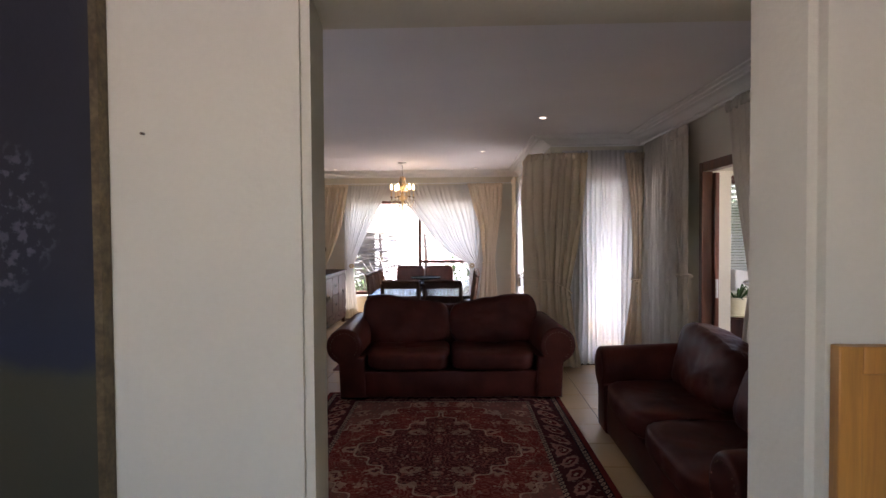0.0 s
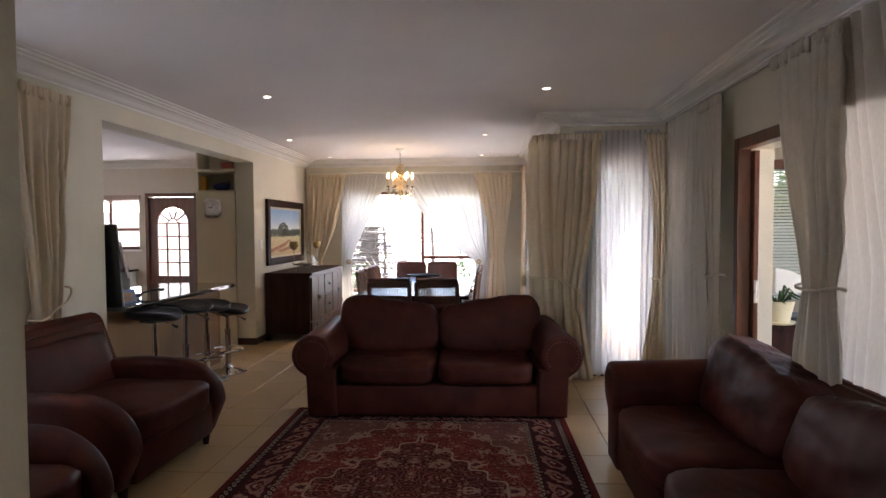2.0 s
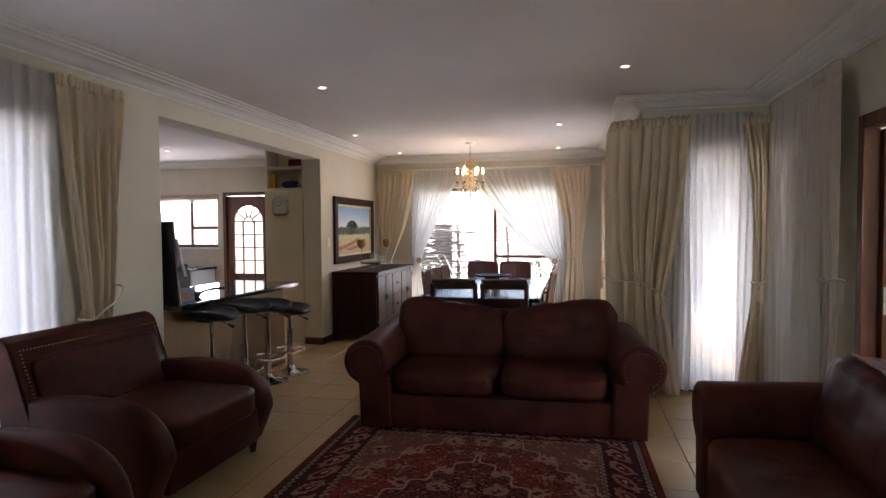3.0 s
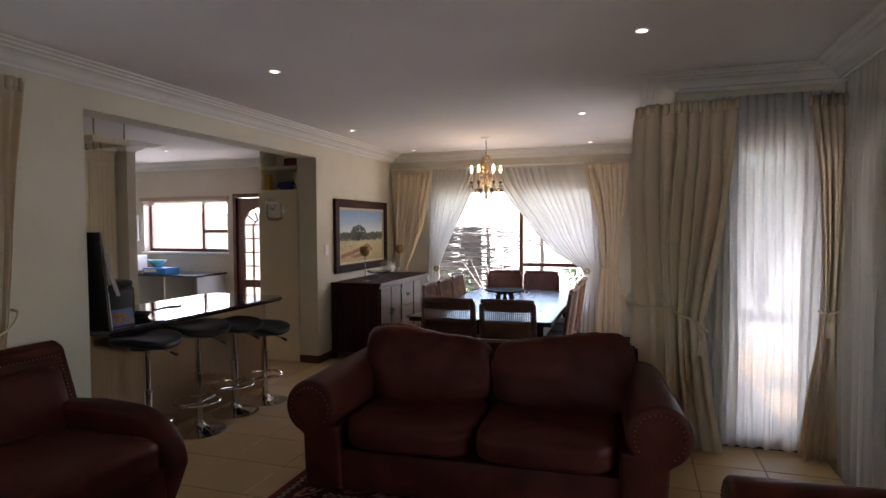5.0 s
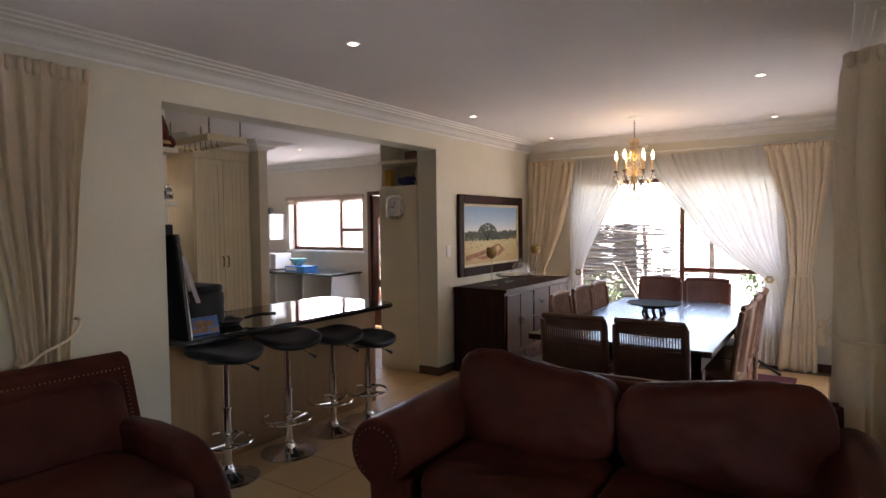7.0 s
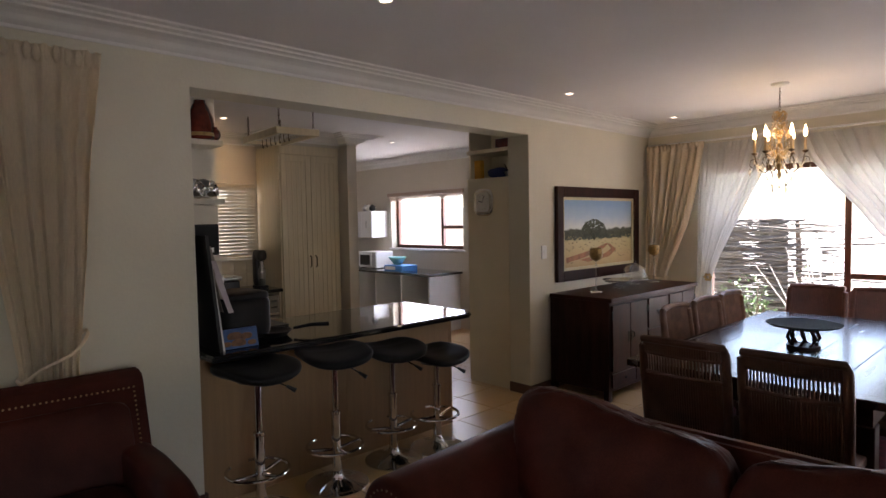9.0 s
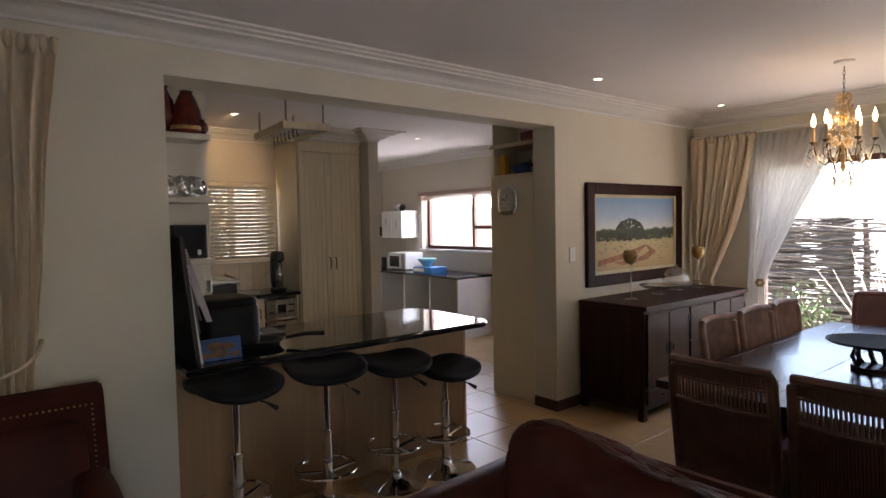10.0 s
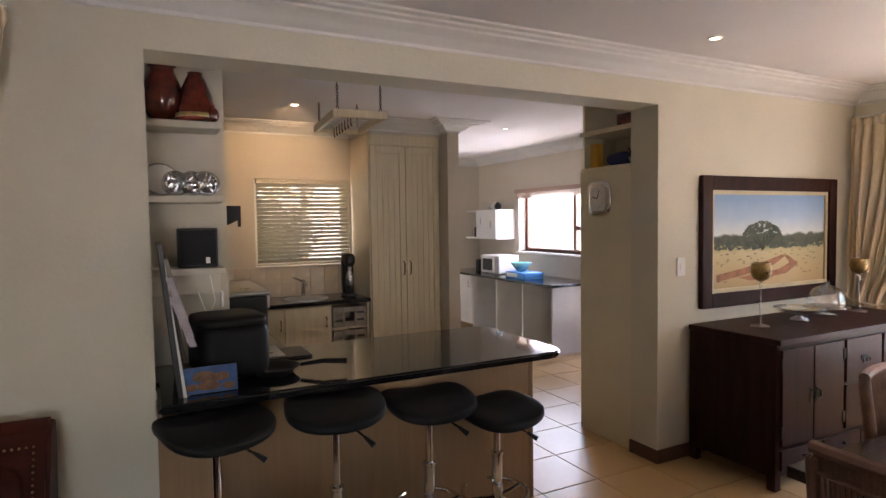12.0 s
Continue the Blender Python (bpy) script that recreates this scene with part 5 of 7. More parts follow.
part("painted_tree", bm, "paint_tree", pc, "painted umbrella thorn tree and bush line")
bm = bmesh.new()
for lower, upper in (([(0.17, 0.175), (0.50, 0.215), (0.80, 0.27), (0.93, 0.33)], [(0.17, 0.225), (0.45, 0.26), (0.72, 0.305), (0.90, 0.345)]), ([(0.55, 0.165), (0.95, 0.20), (1.10, 0.27), (0.97, 0.335)], [(0.40, 0.195), (0.86, 0.235), (0.99, 0.28), (0.92, 0.34)])):
    for (a_, b_), (c_, d_) in zip(zip(lower, lower[1:]), zip(upper, upper[1:])):
        prism(bm, [a_, b_, d_, c_], "x", 0.0122, 0.0129)
part("painted_track", bm, "paint_road", pc, "painted red dirt tracks")
bm = bmesh.new()
for k in range(70):
    dab(bm, rnd.uniform(0.17, pw - 0.17), rnd.uniform(0.17, 0.40), rnd.uniform(0.015, 0.06), rnd.uniform(0.004, 0.012), 0.0131)
part("painted_scrub", bm, "paint_scrub", pc, "painted dry tufts and stones", kind="stuff")

sw = thing("light_switch", "white wall switch beside the picture", "switch", (LX + 0.002, 8.66, 1.31))
part("plate", boxes((0, 0.012, -0.038, 0.038, -0.062, 0.062), bevel=0.004), "white_paint", sw)
part("rocker", boxes((0.0125, 0.017, -0.012, 0.012, -0.02, 0.02), bevel=0.002), "white_paint", sw)


def goblet(label, at, h):
    t = thing("goblet", label, "ornament", at)
    part("stem", lathe(bmesh.new(), [(0.06, 0), (0.055, 0.008), (0.008, 0.02), (0.006, h * 0.5), (0.009, h * 0.66), (0.006, h * 0.7)], 20), "glassware", t, "clear glass stem", smooth="all")
    part("shell", lathe(bmesh.new(), [(0.012, h * 0.7), (0.05, h * 0.76), (0.065, h * 0.86), (0.058, h * 0.98), (0.052, h), (0.05, h * 0.97), (0.056, h * 0.86), (0.03, h * 0.76)], 24), "gold_glass", t, "amber-brown shell bowl", smooth="all")
    return t


goblet("tall glass-stemmed goblet with an amber bowl, on the sideboard", (-1.93, 9.03, 0.921), 0.42)
goblet("tall glass-stemmed goblet with an amber bowl, near the curtain", (-1.95, 10.2, 0.921), 0.40)
dm = thing("cake_dome", "glass cake stand with a domed lid, on the sideboard", "glassware", (-2.0, 9.88, 0.921))
part("plate", lathe(bmesh.new(), [(0.07, 0), (0.02, 0.01), (0.018, 0.04), (0.15, 0.05), (0.155, 0.058), (0.0, 0.056)], 28), "glassware", dm, smooth="all")
part("dome", lathe(bmesh.new(), [(0.125, 0.06), (0.128, 0.10), (0.115, 0.15), (0.08, 0.19), (0.03, 0.212), (0.014, 0.22), (0.022, 0.24), (0.0, 0.252)], 28), "glassware", dm, smooth="all")
bw = thing("glass_bowl", "low footed clear glass bowl, on the sideboard", "glassware", (-1.95, 9.48, 0.921))
part("bowl", lathe(bmesh.new(), [(0.06, 0), (0.058, 0.008), (0.02, 0.03), (0.05, 0.05), (0.13, 0.062), (0.165, 0.085), (0.16, 0.088), (0.12, 0.07), (0.0, 0.055)], 28), "glassware", bw, smooth="all")


# ---- chandelier and downlights ----
def chandelier(at):
    t = thing("chandelier", "ornate gilt chandelier with candle bulbs and crystal drops, lit", "chandelier", at)
    part("ceiling_rose", lathe(bmesh.new(), [(0.062, 0), (0.06, -0.012), (0.045, -0.02), (0.012, -0.026), (0.0, -0.03)], 24), "white_paint", t, smooth="all")
    bm = bmesh.new()
    for k in range(7):
        z = -0.03 - 0.024 * k
        tube(bm, [(0.008 * math.cos(a) * (k % 2), 0.008 * math.cos(a) * (1 - k % 2), z - 0.013 + 0.015 * math.sin(a)) for a in (math.pi * j / 5 for j in range(10))], 0.0022, 5, closed=True)
    part("chain", bm, "iron", t, "link chain")
    part("body", lathe(bmesh.new(), [(0.006, -0.19), (0.02, -0.21), (0.010, -0.24), (0.030, -0.28), (0.034, -0.33), (0.014, -0.38), (0.028, -0.42), (0.036, -0.46), (0.030, -0.54), (0.014, -0.58), (0.024, -0.61), (0.0, -0.64)], 16), "gilt", t, "turned gilt body", smooth="all")
    for k in range(6):
        a = math.pi * k / 3 + 0.25
        c, s = math.cos(a), math.sin(a)
        bm = bmesh.new()
        for pts, r_ in (([(0.03, -0.50), (0.06, -0.56), (0.12, -0.59), (0.17, -0.56), (0.195, -0.50), (0.205, -0.46)], 0.0055),
                        ([(0.12, -0.59), (0.09, -0.64), (0.11, -0.68), (0.145, -0.665), (0.14, -0.63)], 0.004),
                        ([(0.20, -0.49), (0.235, -0.50), (0.245, -0.535), (0.22, -0.55)], 0.0035)):
            tube(bm, [(r * c, r * s, z) for r, z in pts], r_, 6)
        lathe(bm, [(0.006, -0.47), (0.026, -0.458), (0.03, -0.452), (0.012, -0.448)], 12, (0.205 * c, 0.205 * s, 0))
        arm = part("arm", bm, "iron", t, "scrolled bronze arm")
        bm = bmesh.new()
        for q, rr_ in ((0.15, 1.0), (0.65, 0.85)):
            pts = [(0.012, -0.20), (0.04, -0.185), (0.062, -0.21), (0.045, -0.245), (0.055, -0.285), (0.085, -0.32), (0.105, -0.38), (0.10, -0.44), (0.05, -0.48)]
            tube(bm, [(r * rr_ * math.cos(a + q), r * rr_ * math.sin(a + q), z) for r, z in pts], 0.0035, 6)
        part("cage_scroll", bm, "gilt", arm, "gilt scroll of the upper cage")
        part("candle", lathe(bmesh.new(), [(0.012, -0.448), (0.012, -0.365), (0.009, -0.36)], 12, (0.205 * c, 0.205 * s, 0)), "candle", arm, "wax-coloured candle sleeve")
        part("bulb", lathe(bmesh.new(), [(0.008, -0.36), (0.015, -0.345), (0.017, -0.33), (0.011, -0.308), (0.004, -0.29), (0.0, -0.28)], 12, (0.205 * c, 0.205 * s, 0)), "bulb", arm, "lit flame-shaped bulb", smooth="all")
        bm = bmesh.new()
        for r, z, q in ((0.205, -0.51, 0), (0.245, -0.57, 0), (0.16, -0.61, 0), (0.115, -0.71, 0), (0.145, -0.69, 0.2), (0.09, -0.44, 0.5), (0.18, -0.55, 0.28), (0.18, -0.55, -0.28), (0.12, -0.63, 0.5), (0.06, -0.68, 0.4)):
            x, y = r * math.cos(a + q), r * math.sin(a + q)
            lathe(bm, [(0.0, z + 0.026), (0.013, z), (0.010, z - 0.018), (0.0, z - 0.036)], 6, (x, y, 0))
        for j in range(9):
            for r, z, q in ((0.045, -0.215, 0), (0.06, -0.25, 0.2), (0.075, -0.29, 0.3), (0.092, -0.335, 0.2), (0.105, -0.38, 0.1), (0.10, -0.425, 0.3), (0.09, -0.47, 0.5)):
                x, y = r * math.cos(a + q + j * 0.116), r * math.sin(a + q + j * 0.116)
                cushion(bm, (x, y, z - 0.022 * math.sin(math.pi * j / 8)), (0.014, 0.014, 0.016), 2, seg=6)
        for j in range(14):
            u = j / 13
            r, z = 0.205 * u + 0.09 * (1 - u), -0.40 - 0.07 * u - 0.06 * math.sin(math.pi * u)
            cushion(bm, (r * c, r * s, z), (0.012, 0.012, 0.012), 2, seg=6)
            am = a + math.pi / 3 * u
            cushion(bm, (0.205 * math.cos(am), 0.205 * math.sin(am), -0.47 - 0.07 * math.sin(math.pi * u)), (0.012, 0.012, 0.012), 2, seg=6)
        part("crystal_fringe", bm, "crystal", arm, "hanging crystal drops", kind="stuff")
    bm = lathe(bmesh.new(), [(0.0, -0.65), (0.018, -0.69), (0.0, -0.75)], 8)
    part("pendant_drop", bm, "crystal", t)
    for ob in t.children_recursive:
        if not ob.name.startswith("ceiling_rose"):
            for v in ob.data.vertices:
                v.co = (v.co.x * 0.84, v.co.y * 0.84, v.co.z * 1.17)
    return t


chandelier((-0.467, 9.31, CEIL))
cl = bpy.data.lights.new("chandelier_light", "POINT")
cl.energy, cl.color, cl.shadow_soft_size = 1.0, (1, 0.74, 0.42), 0.2
new("chandelier_light", cl).location = (-0.467, 9.31, 2.0)


def downlight(x, y):
    t = thing("downlight", "small recessed round ceiling downlight, lit", "downlight", (x, y, CEIL), group="ceiling downlights")
    part("trim", lathe(bmesh.new(), [(0.027, -0.001), (0.040, -0.001), (0.041, -0.005), (0.038, -0.008), (0.029, -0.007), (0.026, -0.003)], 20), "white_paint", t)
    part("lamp", lathe(bmesh.new(), [(0.0, -0.004), (0.026, -0.0035), (0.025, -0.001)], 16), "downlight", t)
    return t


for x, y in ((-1.10, 5.94), (1.25, 5.87), (-1.73, 8.32), (0.74, 8.16), (-1.70, 10.13), (0.68, 10.13), (-4.48, 6.61), (-4.9, 9.0)):
    downlight(x, y)
spot("downlight_beam", -4.48, 6.61, 2.62, 2.9, (-5.5, 6.66, 2.15))


# ---- kitchen ----
bar = thing("breakfast_bar", "pale limed-wood breakfast bar panel", "kitchen counter", (-2.27, 5.47, 0))
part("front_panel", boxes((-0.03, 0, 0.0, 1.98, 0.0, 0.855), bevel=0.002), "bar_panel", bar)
part("end_panel", boxes((-0.62, -0.032, 1.95, 1.98, 0.0, 0.855), bevel=0.002), "cabinet", bar)
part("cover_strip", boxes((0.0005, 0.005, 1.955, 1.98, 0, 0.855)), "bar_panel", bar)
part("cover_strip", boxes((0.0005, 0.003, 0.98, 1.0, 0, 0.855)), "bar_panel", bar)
wt = thing("worktop", "polished black granite bar top with a rounded corner", "worktop", (0, 0, 0))
out = [(-3.03, 5.475), (-2.095, 5.475)]
for k in range(9):
    a = k / 8 * math.pi / 2
    out.append((-2.215 + 0.12 * math.cos(a), 7.46 + 0.12 * math.sin(a) - 0.0))
for k in range(9):
    a = math.pi / 2 + k / 8 * math.pi / 2
    out.append((-2.91 + 0.12 * math.cos(a), 7.46 + 0.12 * math.sin(a)))
bm = bmesh.new()
prism(bm, out, "z", 0.858, 0.897)
bmesh.ops.bevel(bm, geom=[e for e in bm.edges if abs(e.verts[0].co.z - e.verts[1].co.z) < 1e-5], offset=0.012, segments=3, affect="EDGES")
part("slab", bm, "granite", wt, smooth=True)


def base_unit(x, y, w_, rz, kind_, label):
    """A kitchen base unit that faces -y, its front left corner at the origin."""
    t = thing("base_cabinet", label, "kitchen cabinet", (x, y, 0), rz, "kitchen base cabinets")
    part("plinth", boxes((0, w_, 0.05, 0.55, 0, 0.09)), "cabinet", t)
    part("body", boxes((0, 0.018, 0.02, 0.56, 0.09, 0.85), (w_ - 0.018, w_, 0.02, 0.56, 0.09, 0.85), (0.018, w_ - 0.018, 0.02, 0.56, 0.09, 0.108), (0.018, w_ - 0.018, 0.54, 0.56, 0.108, 0.85)), "cabinet", t)
    if kind_ == "door":
        d = part("door", boxes((0.002, w_ - 0.002, 0.0, 0.018, 0.10, 0.845), bevel=0.003), "cabinet", t)
        bm = bmesh.new()
        for k in range(1, int(w_ / 0.09)):
            box(bm, k * 0.09 - 0.001, k * 0.09 + 0.001, -0.0015, 0.0, 0.16, 0.79)
        part("groove", bm, "shelf_paint", d)
        bm = tube(bmesh.new(), [(w_ - 0.04, 0.0, 0.74), (w_ - 0.04, -0.03, 0.735), (w_ - 0.04, -0.03, 0.65), (w_ - 0.04, 0.0, 0.645)], 0.006, 6)
        part("handle", bm, "iron", d, "dark metal pull")
    else:
        part("shelf", boxes((0.018, w_ - 0.018, 0.03, 0.54, 0.36, 0.378), (0.018, w_ - 0.018, 0.03, 0.54, 0.60, 0.618)), "cabinet", t)
    return t


M["crate_wood"] = mat("crate_wood", (0.36, 0.31, 0.235), 0.75, vary=0.25, scale=6, fine=40, bump=0.3, stretch=(1, 6, 6))

# sink run along the back wall, facing +x
for k, (y, w_) in enumerate(((6.2, 0.38), (6.58, 0.43))):
    base_unit(-4.95, y, w_, 90, "door", "limed-wood base cabinet under the sink")
base_unit(-4.95, 7.01, 0.40, 90, "open", "open limed-wood base unit with wicker drawers")
for z in (0.39, 0.62):
    bk = thing("crate", "weathered grey wooden slatted crate in the open unit", "crate", (-4.965, 7.21, z), 90)
    for zz in (0.005, 0.075, 0.145):
        part("slat", boxes((-0.165, -0.055, 0, 0.012, zz, zz + 0.05) if zz == 0.075 else (-0.165, 0.165, 0, 0.012, zz, zz + 0.05), bevel=0.002), "crate_wood", bk)
    part("slat", boxes((0.055, 0.165, 0, 0.012, 0.075, 0.125), bevel=0.002), "crate_wood", bk)
    for x in (-0.165, -0.07, 0.05, 0.145):
        part("batten", boxes((x, x + 0.02, -0.010, -0.001, 0.005, 0.195), bevel=0.001), "crate_wood", bk)
    for x in (-0.165, 0.153):
        part("side", boxes((x, x + 0.012, 0.013, 0.46, 0.005, 0.195)), "crate_wood", bk)
    part("bottom", boxes((-0.152, 0.152, 0.013, 0.46, 0.005, 0.015)), "crate_wood", bk)
ws = thing("worktop", "black granite worktop with an inset round sink", "worktop", (0, 0, 0))
part("slab", boxes((KX + 0.002, -4.93, 6.19, 7.42, 0.855, 0.893), (KX + 0.002, -2.52, 5.455, 6.19, 0.855, 0.893), bevel=0.006), "granite", ws)
sk_ = thing("sink", "round stainless steel sink bowl with a mixer tap", "sink", (-5.22, 6.85, 0.894))
part("bowl", lathe(bmesh.new(), [(0.215, 0.0), (0.215, 0.006), (0.19, 0.007), (0.185, 0.002), (0.0, 0.001)], 32), "steel", sk_, smooth=True)
bm = tube(bmesh.new(), [(-0.2, 0.02, 0), (-0.2, 0.02, 0.13), (-0.17, 0.02, 0.16), (-0.06, 0.02, 0.12)], [0.022, 0.02, 0.016, 0.012], 12)
part("tap", bm, "chrome", sk_, "chrome mixer tap", smooth=True)
part("lever", tube(bmesh.new(), [(-0.2, 0.02, 0.15), (-0.17, -0.09, 0.2)], 0.009, 8), "chrome", sk_)
bs = thing("tiled_splashback", "cream glazed wall tiles above the sink", "tiles", (0, 0, 0))
tile_me = bpy.data.meshes.new("wall_tile")
tb_ = boxes((0, 0.008, 0.002, 0.148, 0.002, 0.148))
tb_.to_mesh(tile_me)
tb_.free()
M["wall_tile"] = mat("wall_tile", (0.56, 0.49, 0.38), 0.25, vary=0.05, bump=0.05, per_object=0.06)
tile_me.materials.append(M["wall_tile"])
for j in range(2):
    for k in range(13):
        share("wall_tile", tile_me, bs, KX + 0.001, 5.47 + 0.15 * k, 0.895 + 0.15 * j)


def blind(label, axis, at, a0_, a1_, z0_, z1_, tilt, material, step=0.043):
    t = thing("venetian_blind", label, "blind", (0, 0, 0))
    part("head_rail", boxes((at - 0.025, at + 0.025, a0_, a1_, z1_ - 0.04, z1_) if axis == "x" else (a0_, a1_, at - 0.025, at + 0.025, z1_ - 0.04, z1_), bevel=0.003), material, t)
    n_ = int((z1_ - z0_ - 0.05) / step)
    c_, s_ = 0.022 * math.cos(tilt), 0.022 * math.sin(tilt)
    bm = bmesh.new()
    prof = [(at - c_, -s_), (at + c_, s_), (at + c_ + 0.001, s_ + 0.002), (at - c_ + 0.001, -s_ + 0.002)]
    prism(bm, prof, "y" if axis == "x" else "x", a0_ + 0.005, a1_ - 0.005)
    me = bpy.data.meshes.new("slat")
    bm.to_mesh(me)
    bm.free()
    me.materials.append(M[material])
    for k in range(n_):
        share("slat", me, t, 0, 0, z1_ - 0.06 - step * k)
    part("bottom_rail", boxes((at - 0.02, at + 0.02, a0_, a1_, z0_, z0_ + 0.015) if axis == "x" else (a0_, a1_, at - 0.02, at + 0.02, z0_, z0_ + 0.015)), material, t)
    return t


M["slat_cream"] = mat("slat_cream", (0.54, 0.47, 0.35), 0.5, vary=0.04, bump=0.0)
blind("cream wooden venetian blind, lowered, above the sink", "x", KX + 0.03, 6.44, 7.40, 1.22, 2.08, 0.88, "slat_cream", 0.040)
rb = thing("raised_blind", "raised wooden venetian blind, stacked at the head of the window", "blind", (0, 0, 0))
bm = bmesh.new()
box(bm, -6.78, -5.0, SCY - 0.05, SCY - 0.005, 2.03, 2.09, bevel=0.003)
for k in range(9):
    box(bm, -6.75, -5.03, SCY - 0.05, SCY - 0.008, 1.955 + 0.008 * k, 1.959 + 0.008 * k)
M["slat_rose"] = mat("slat_rose", (0.40, 0.28, 0.22), 0.5, vary=0.08, bump=0.05)
part("slats", bm, "slat_rose", rb)

# pantry
pn = thing("pantry_cupboard", "tall limed-wood double-door pantry cupboard", "cupboard", (-4.95, 7.43, 0))
part("body", boxes((-0.57, -0.02, 0, 0.02, 0.0, 2.5), (-0.57, -0.02, 0.755, 0.775, 0, 2.5), (-0.57, -0.02, 0.02, 0.755, 2.46, 2.5), (-0.57, -0.55, 0.02, 0.755, 0, 2.46), (-0.04, -0.02, 0.02, 0.755, 0, 0.1)), "cabinet", pn)
part("pelmet", boxes((-0.02, 0.0, 0.0, 0.775, 2.40, 2.535), bevel=0.003), "cabinet", pn)
for s in (0, 1):
    y0_, y1_ = 0.012 + 0.377 * s, 0.385 + 0.377 * s
    d = part("door", boxes((-0.019, -0.001, y0_, y1_, 0.10, 2.395), bevel=0.002), "cabinet", pn)
    part("door_frame", boxes(*[(0.0, 0.008, *r) for r in ((y0_, y0_ + 0.065, 0.10, 2.395), (y1_ - 0.065, y1_, 0.10, 2.395), (y0_ + 0.065, y1_ - 0.065, 0.10, 0.18), (y0_ + 0.065, y1_ - 0.065, 2.32, 2.395))], bevel=0.002), "cabinet", d)
    for k in range(4):
        y = y0_ + 0.065 + 0.0608 * k
        part("board", boxes((0.0, 0.004, y + 0.003, y + 0.058, 0.185, 2.315)), "cabinet", d)
    yh = 0.355 if s == 0 else 0.425
    part("handle", tube(bmesh.new(), [(0.006, yh, 1.24), (0.035, yh, 1.225), (0.035, yh, 1.12), (0.006, yh, 1.105)], 0.007, 8), "iron", d, "dark metal bow handle")

# shelf end panel and its shelves
ep = thing("shelf_unit", "cream open end shelves beside the kitchen opening", "shelves", (-2.88, 5.452, 0))
part("back_panel", boxes((0, 0.02, 0.0, 0.40, 0.9, 2.52)), "shelf_paint", ep)
for z in (2.12, 1.75, 1.385):
    part("shelf", boxes((0.022, 0.24, 0.002, 0.36, z, z + 0.035), bevel=0.004), "shelf_paint", ep)
part("apron", boxes((0.022, 0.20, 0.002, 0.34, 1.285, 1.383), bevel=0.003), "shelf_paint", ep)


def jar(label, at, r, h, material="red_lacquer", neck=0.4):
    t = thing("vase", label, "vase", at)
    part("body", lathe(bmesh.new(), [(r * 0.55, 0), (r * 0.9, h * 0.2), (r, h * 0.45), (r * 0.85, h * 0.7), (r * neck, h * 0.88), (r * neck * 0.9, h * 0.96), (r * neck * 1.15, h), (r * neck * 0.9, h * 0.98)], 24), material, t, smooth="all")
    return t


jar("round dark red lacquered pot on the top shelf", (-2.765, 5.555, 2.157), 0.098, 0.28, neck=0.6)
pk = thing("vase", "dark red pot that widens towards its foot, on the top shelf", "vase", (-2.73, 5.705, 2.157))
part("body", lathe(bmesh.new(), [(0.085, 0), (0.098, 0.012), (0.095, 0.05), (0.078, 0.14), (0.05, 0.215), (0.034, 0.24), (0.038, 0.252), (0.03, 0.25)], 24), "red_lacquer", pk, smooth="all")
part("rim_band", lathe(bmesh.new(), [(0.096, 0.02), (0.101, 0.024), (0.1, 0.04), (0.095, 0.044)], 24), "gold_glass", pk, "thin golden band", smooth="all")
jar("small red glossy teapot body on the top shelf", (-2.675, 5.775, 2.157), 0.035, 0.085, neck=0.4)


def cup(at, rz):
    t = thing("cup", "silver-rimmed white cup on its side with saucer", "cup", at, rz, "cups on the shelf")
    bm = lathe(bmesh.new(), [(0.02, 0), (0.035, 0.012), (0.042, 0.05), (0.045, 0.065), (0.042, 0.064), (0.038, 0.045), (0.03, 0.014), (0.0, 0.01)], 20)
    bmesh.ops.rotate(bm, verts=bm.verts, cent=(0, 0, 0), matrix=Matrix.Rotation(radians(80), 3, "Y"))
    bmesh.ops.translate(bm, verts=bm.verts, vec=(0, 0, 0.046))
    part("bowl", bm, "chrome", t, smooth="all")
    part("handle", tube(bmesh.new(), [(0.02, 0, 0.09), (0.03, 0, 0.115), (0.05, 0, 0.11), (0.05, 0, 0.088)], 0.005, 6), "chrome", t)
    return t


for k, y in enumerate((5.56, 5.64, 5.72)):
    cup((-2.73 + 0.01 * k, y, 1.786), 20 + 15 * k)
for k, y in enumerate((5.53, 5.60, 5.68, 5.745)):
    pl = tagged(thing("plate", "silver-rimmed saucer standing on edge behind the cups", "plate", (-2.80, y, 1.786), 8, "saucers on the shelf"))
    big = 1.0 if k == 0 else 0.78
    bm = lathe(bmesh.new(), [(0.0, 0.0), (0.055 * big, 0.002), (0.085 * big, 0.014), (0.083 * big, 0.017), (0.0, 0.005)], 28)
    bmesh.ops.rotate(bm, verts=bm.verts, cent=(0, 0, 0), matrix=Matrix.Rotation(radians(72), 3, "Y"))
    bmesh.ops.translate(bm, verts=bm.verts, vec=(0, 0, 0.083 * big))
    part("dish", bm, "white_paint" if k == 0 else "steel", pl, smooth="all")
    part("rim", tube(bmesh.new(), [(0.084 * big * math.cos(q) * math.cos(radians(72)) + 0.016 * math.sin(radians(72)), 0.084 * big * math.sin(q), 0.083 * big - 0.084 * big * math.cos(q) * math.sin(radians(72)) + 0.016 * math.cos(radians(72))) for q in np.linspace(0, 2 * math.pi, 25)[:-1]], 0.003, 6, closed=True), "chrome", pl, "silver rim")
spk = thing("speaker", "black box loudspeaker on the lower shelf", "speaker", (-2.75, 5.69, 1.422))
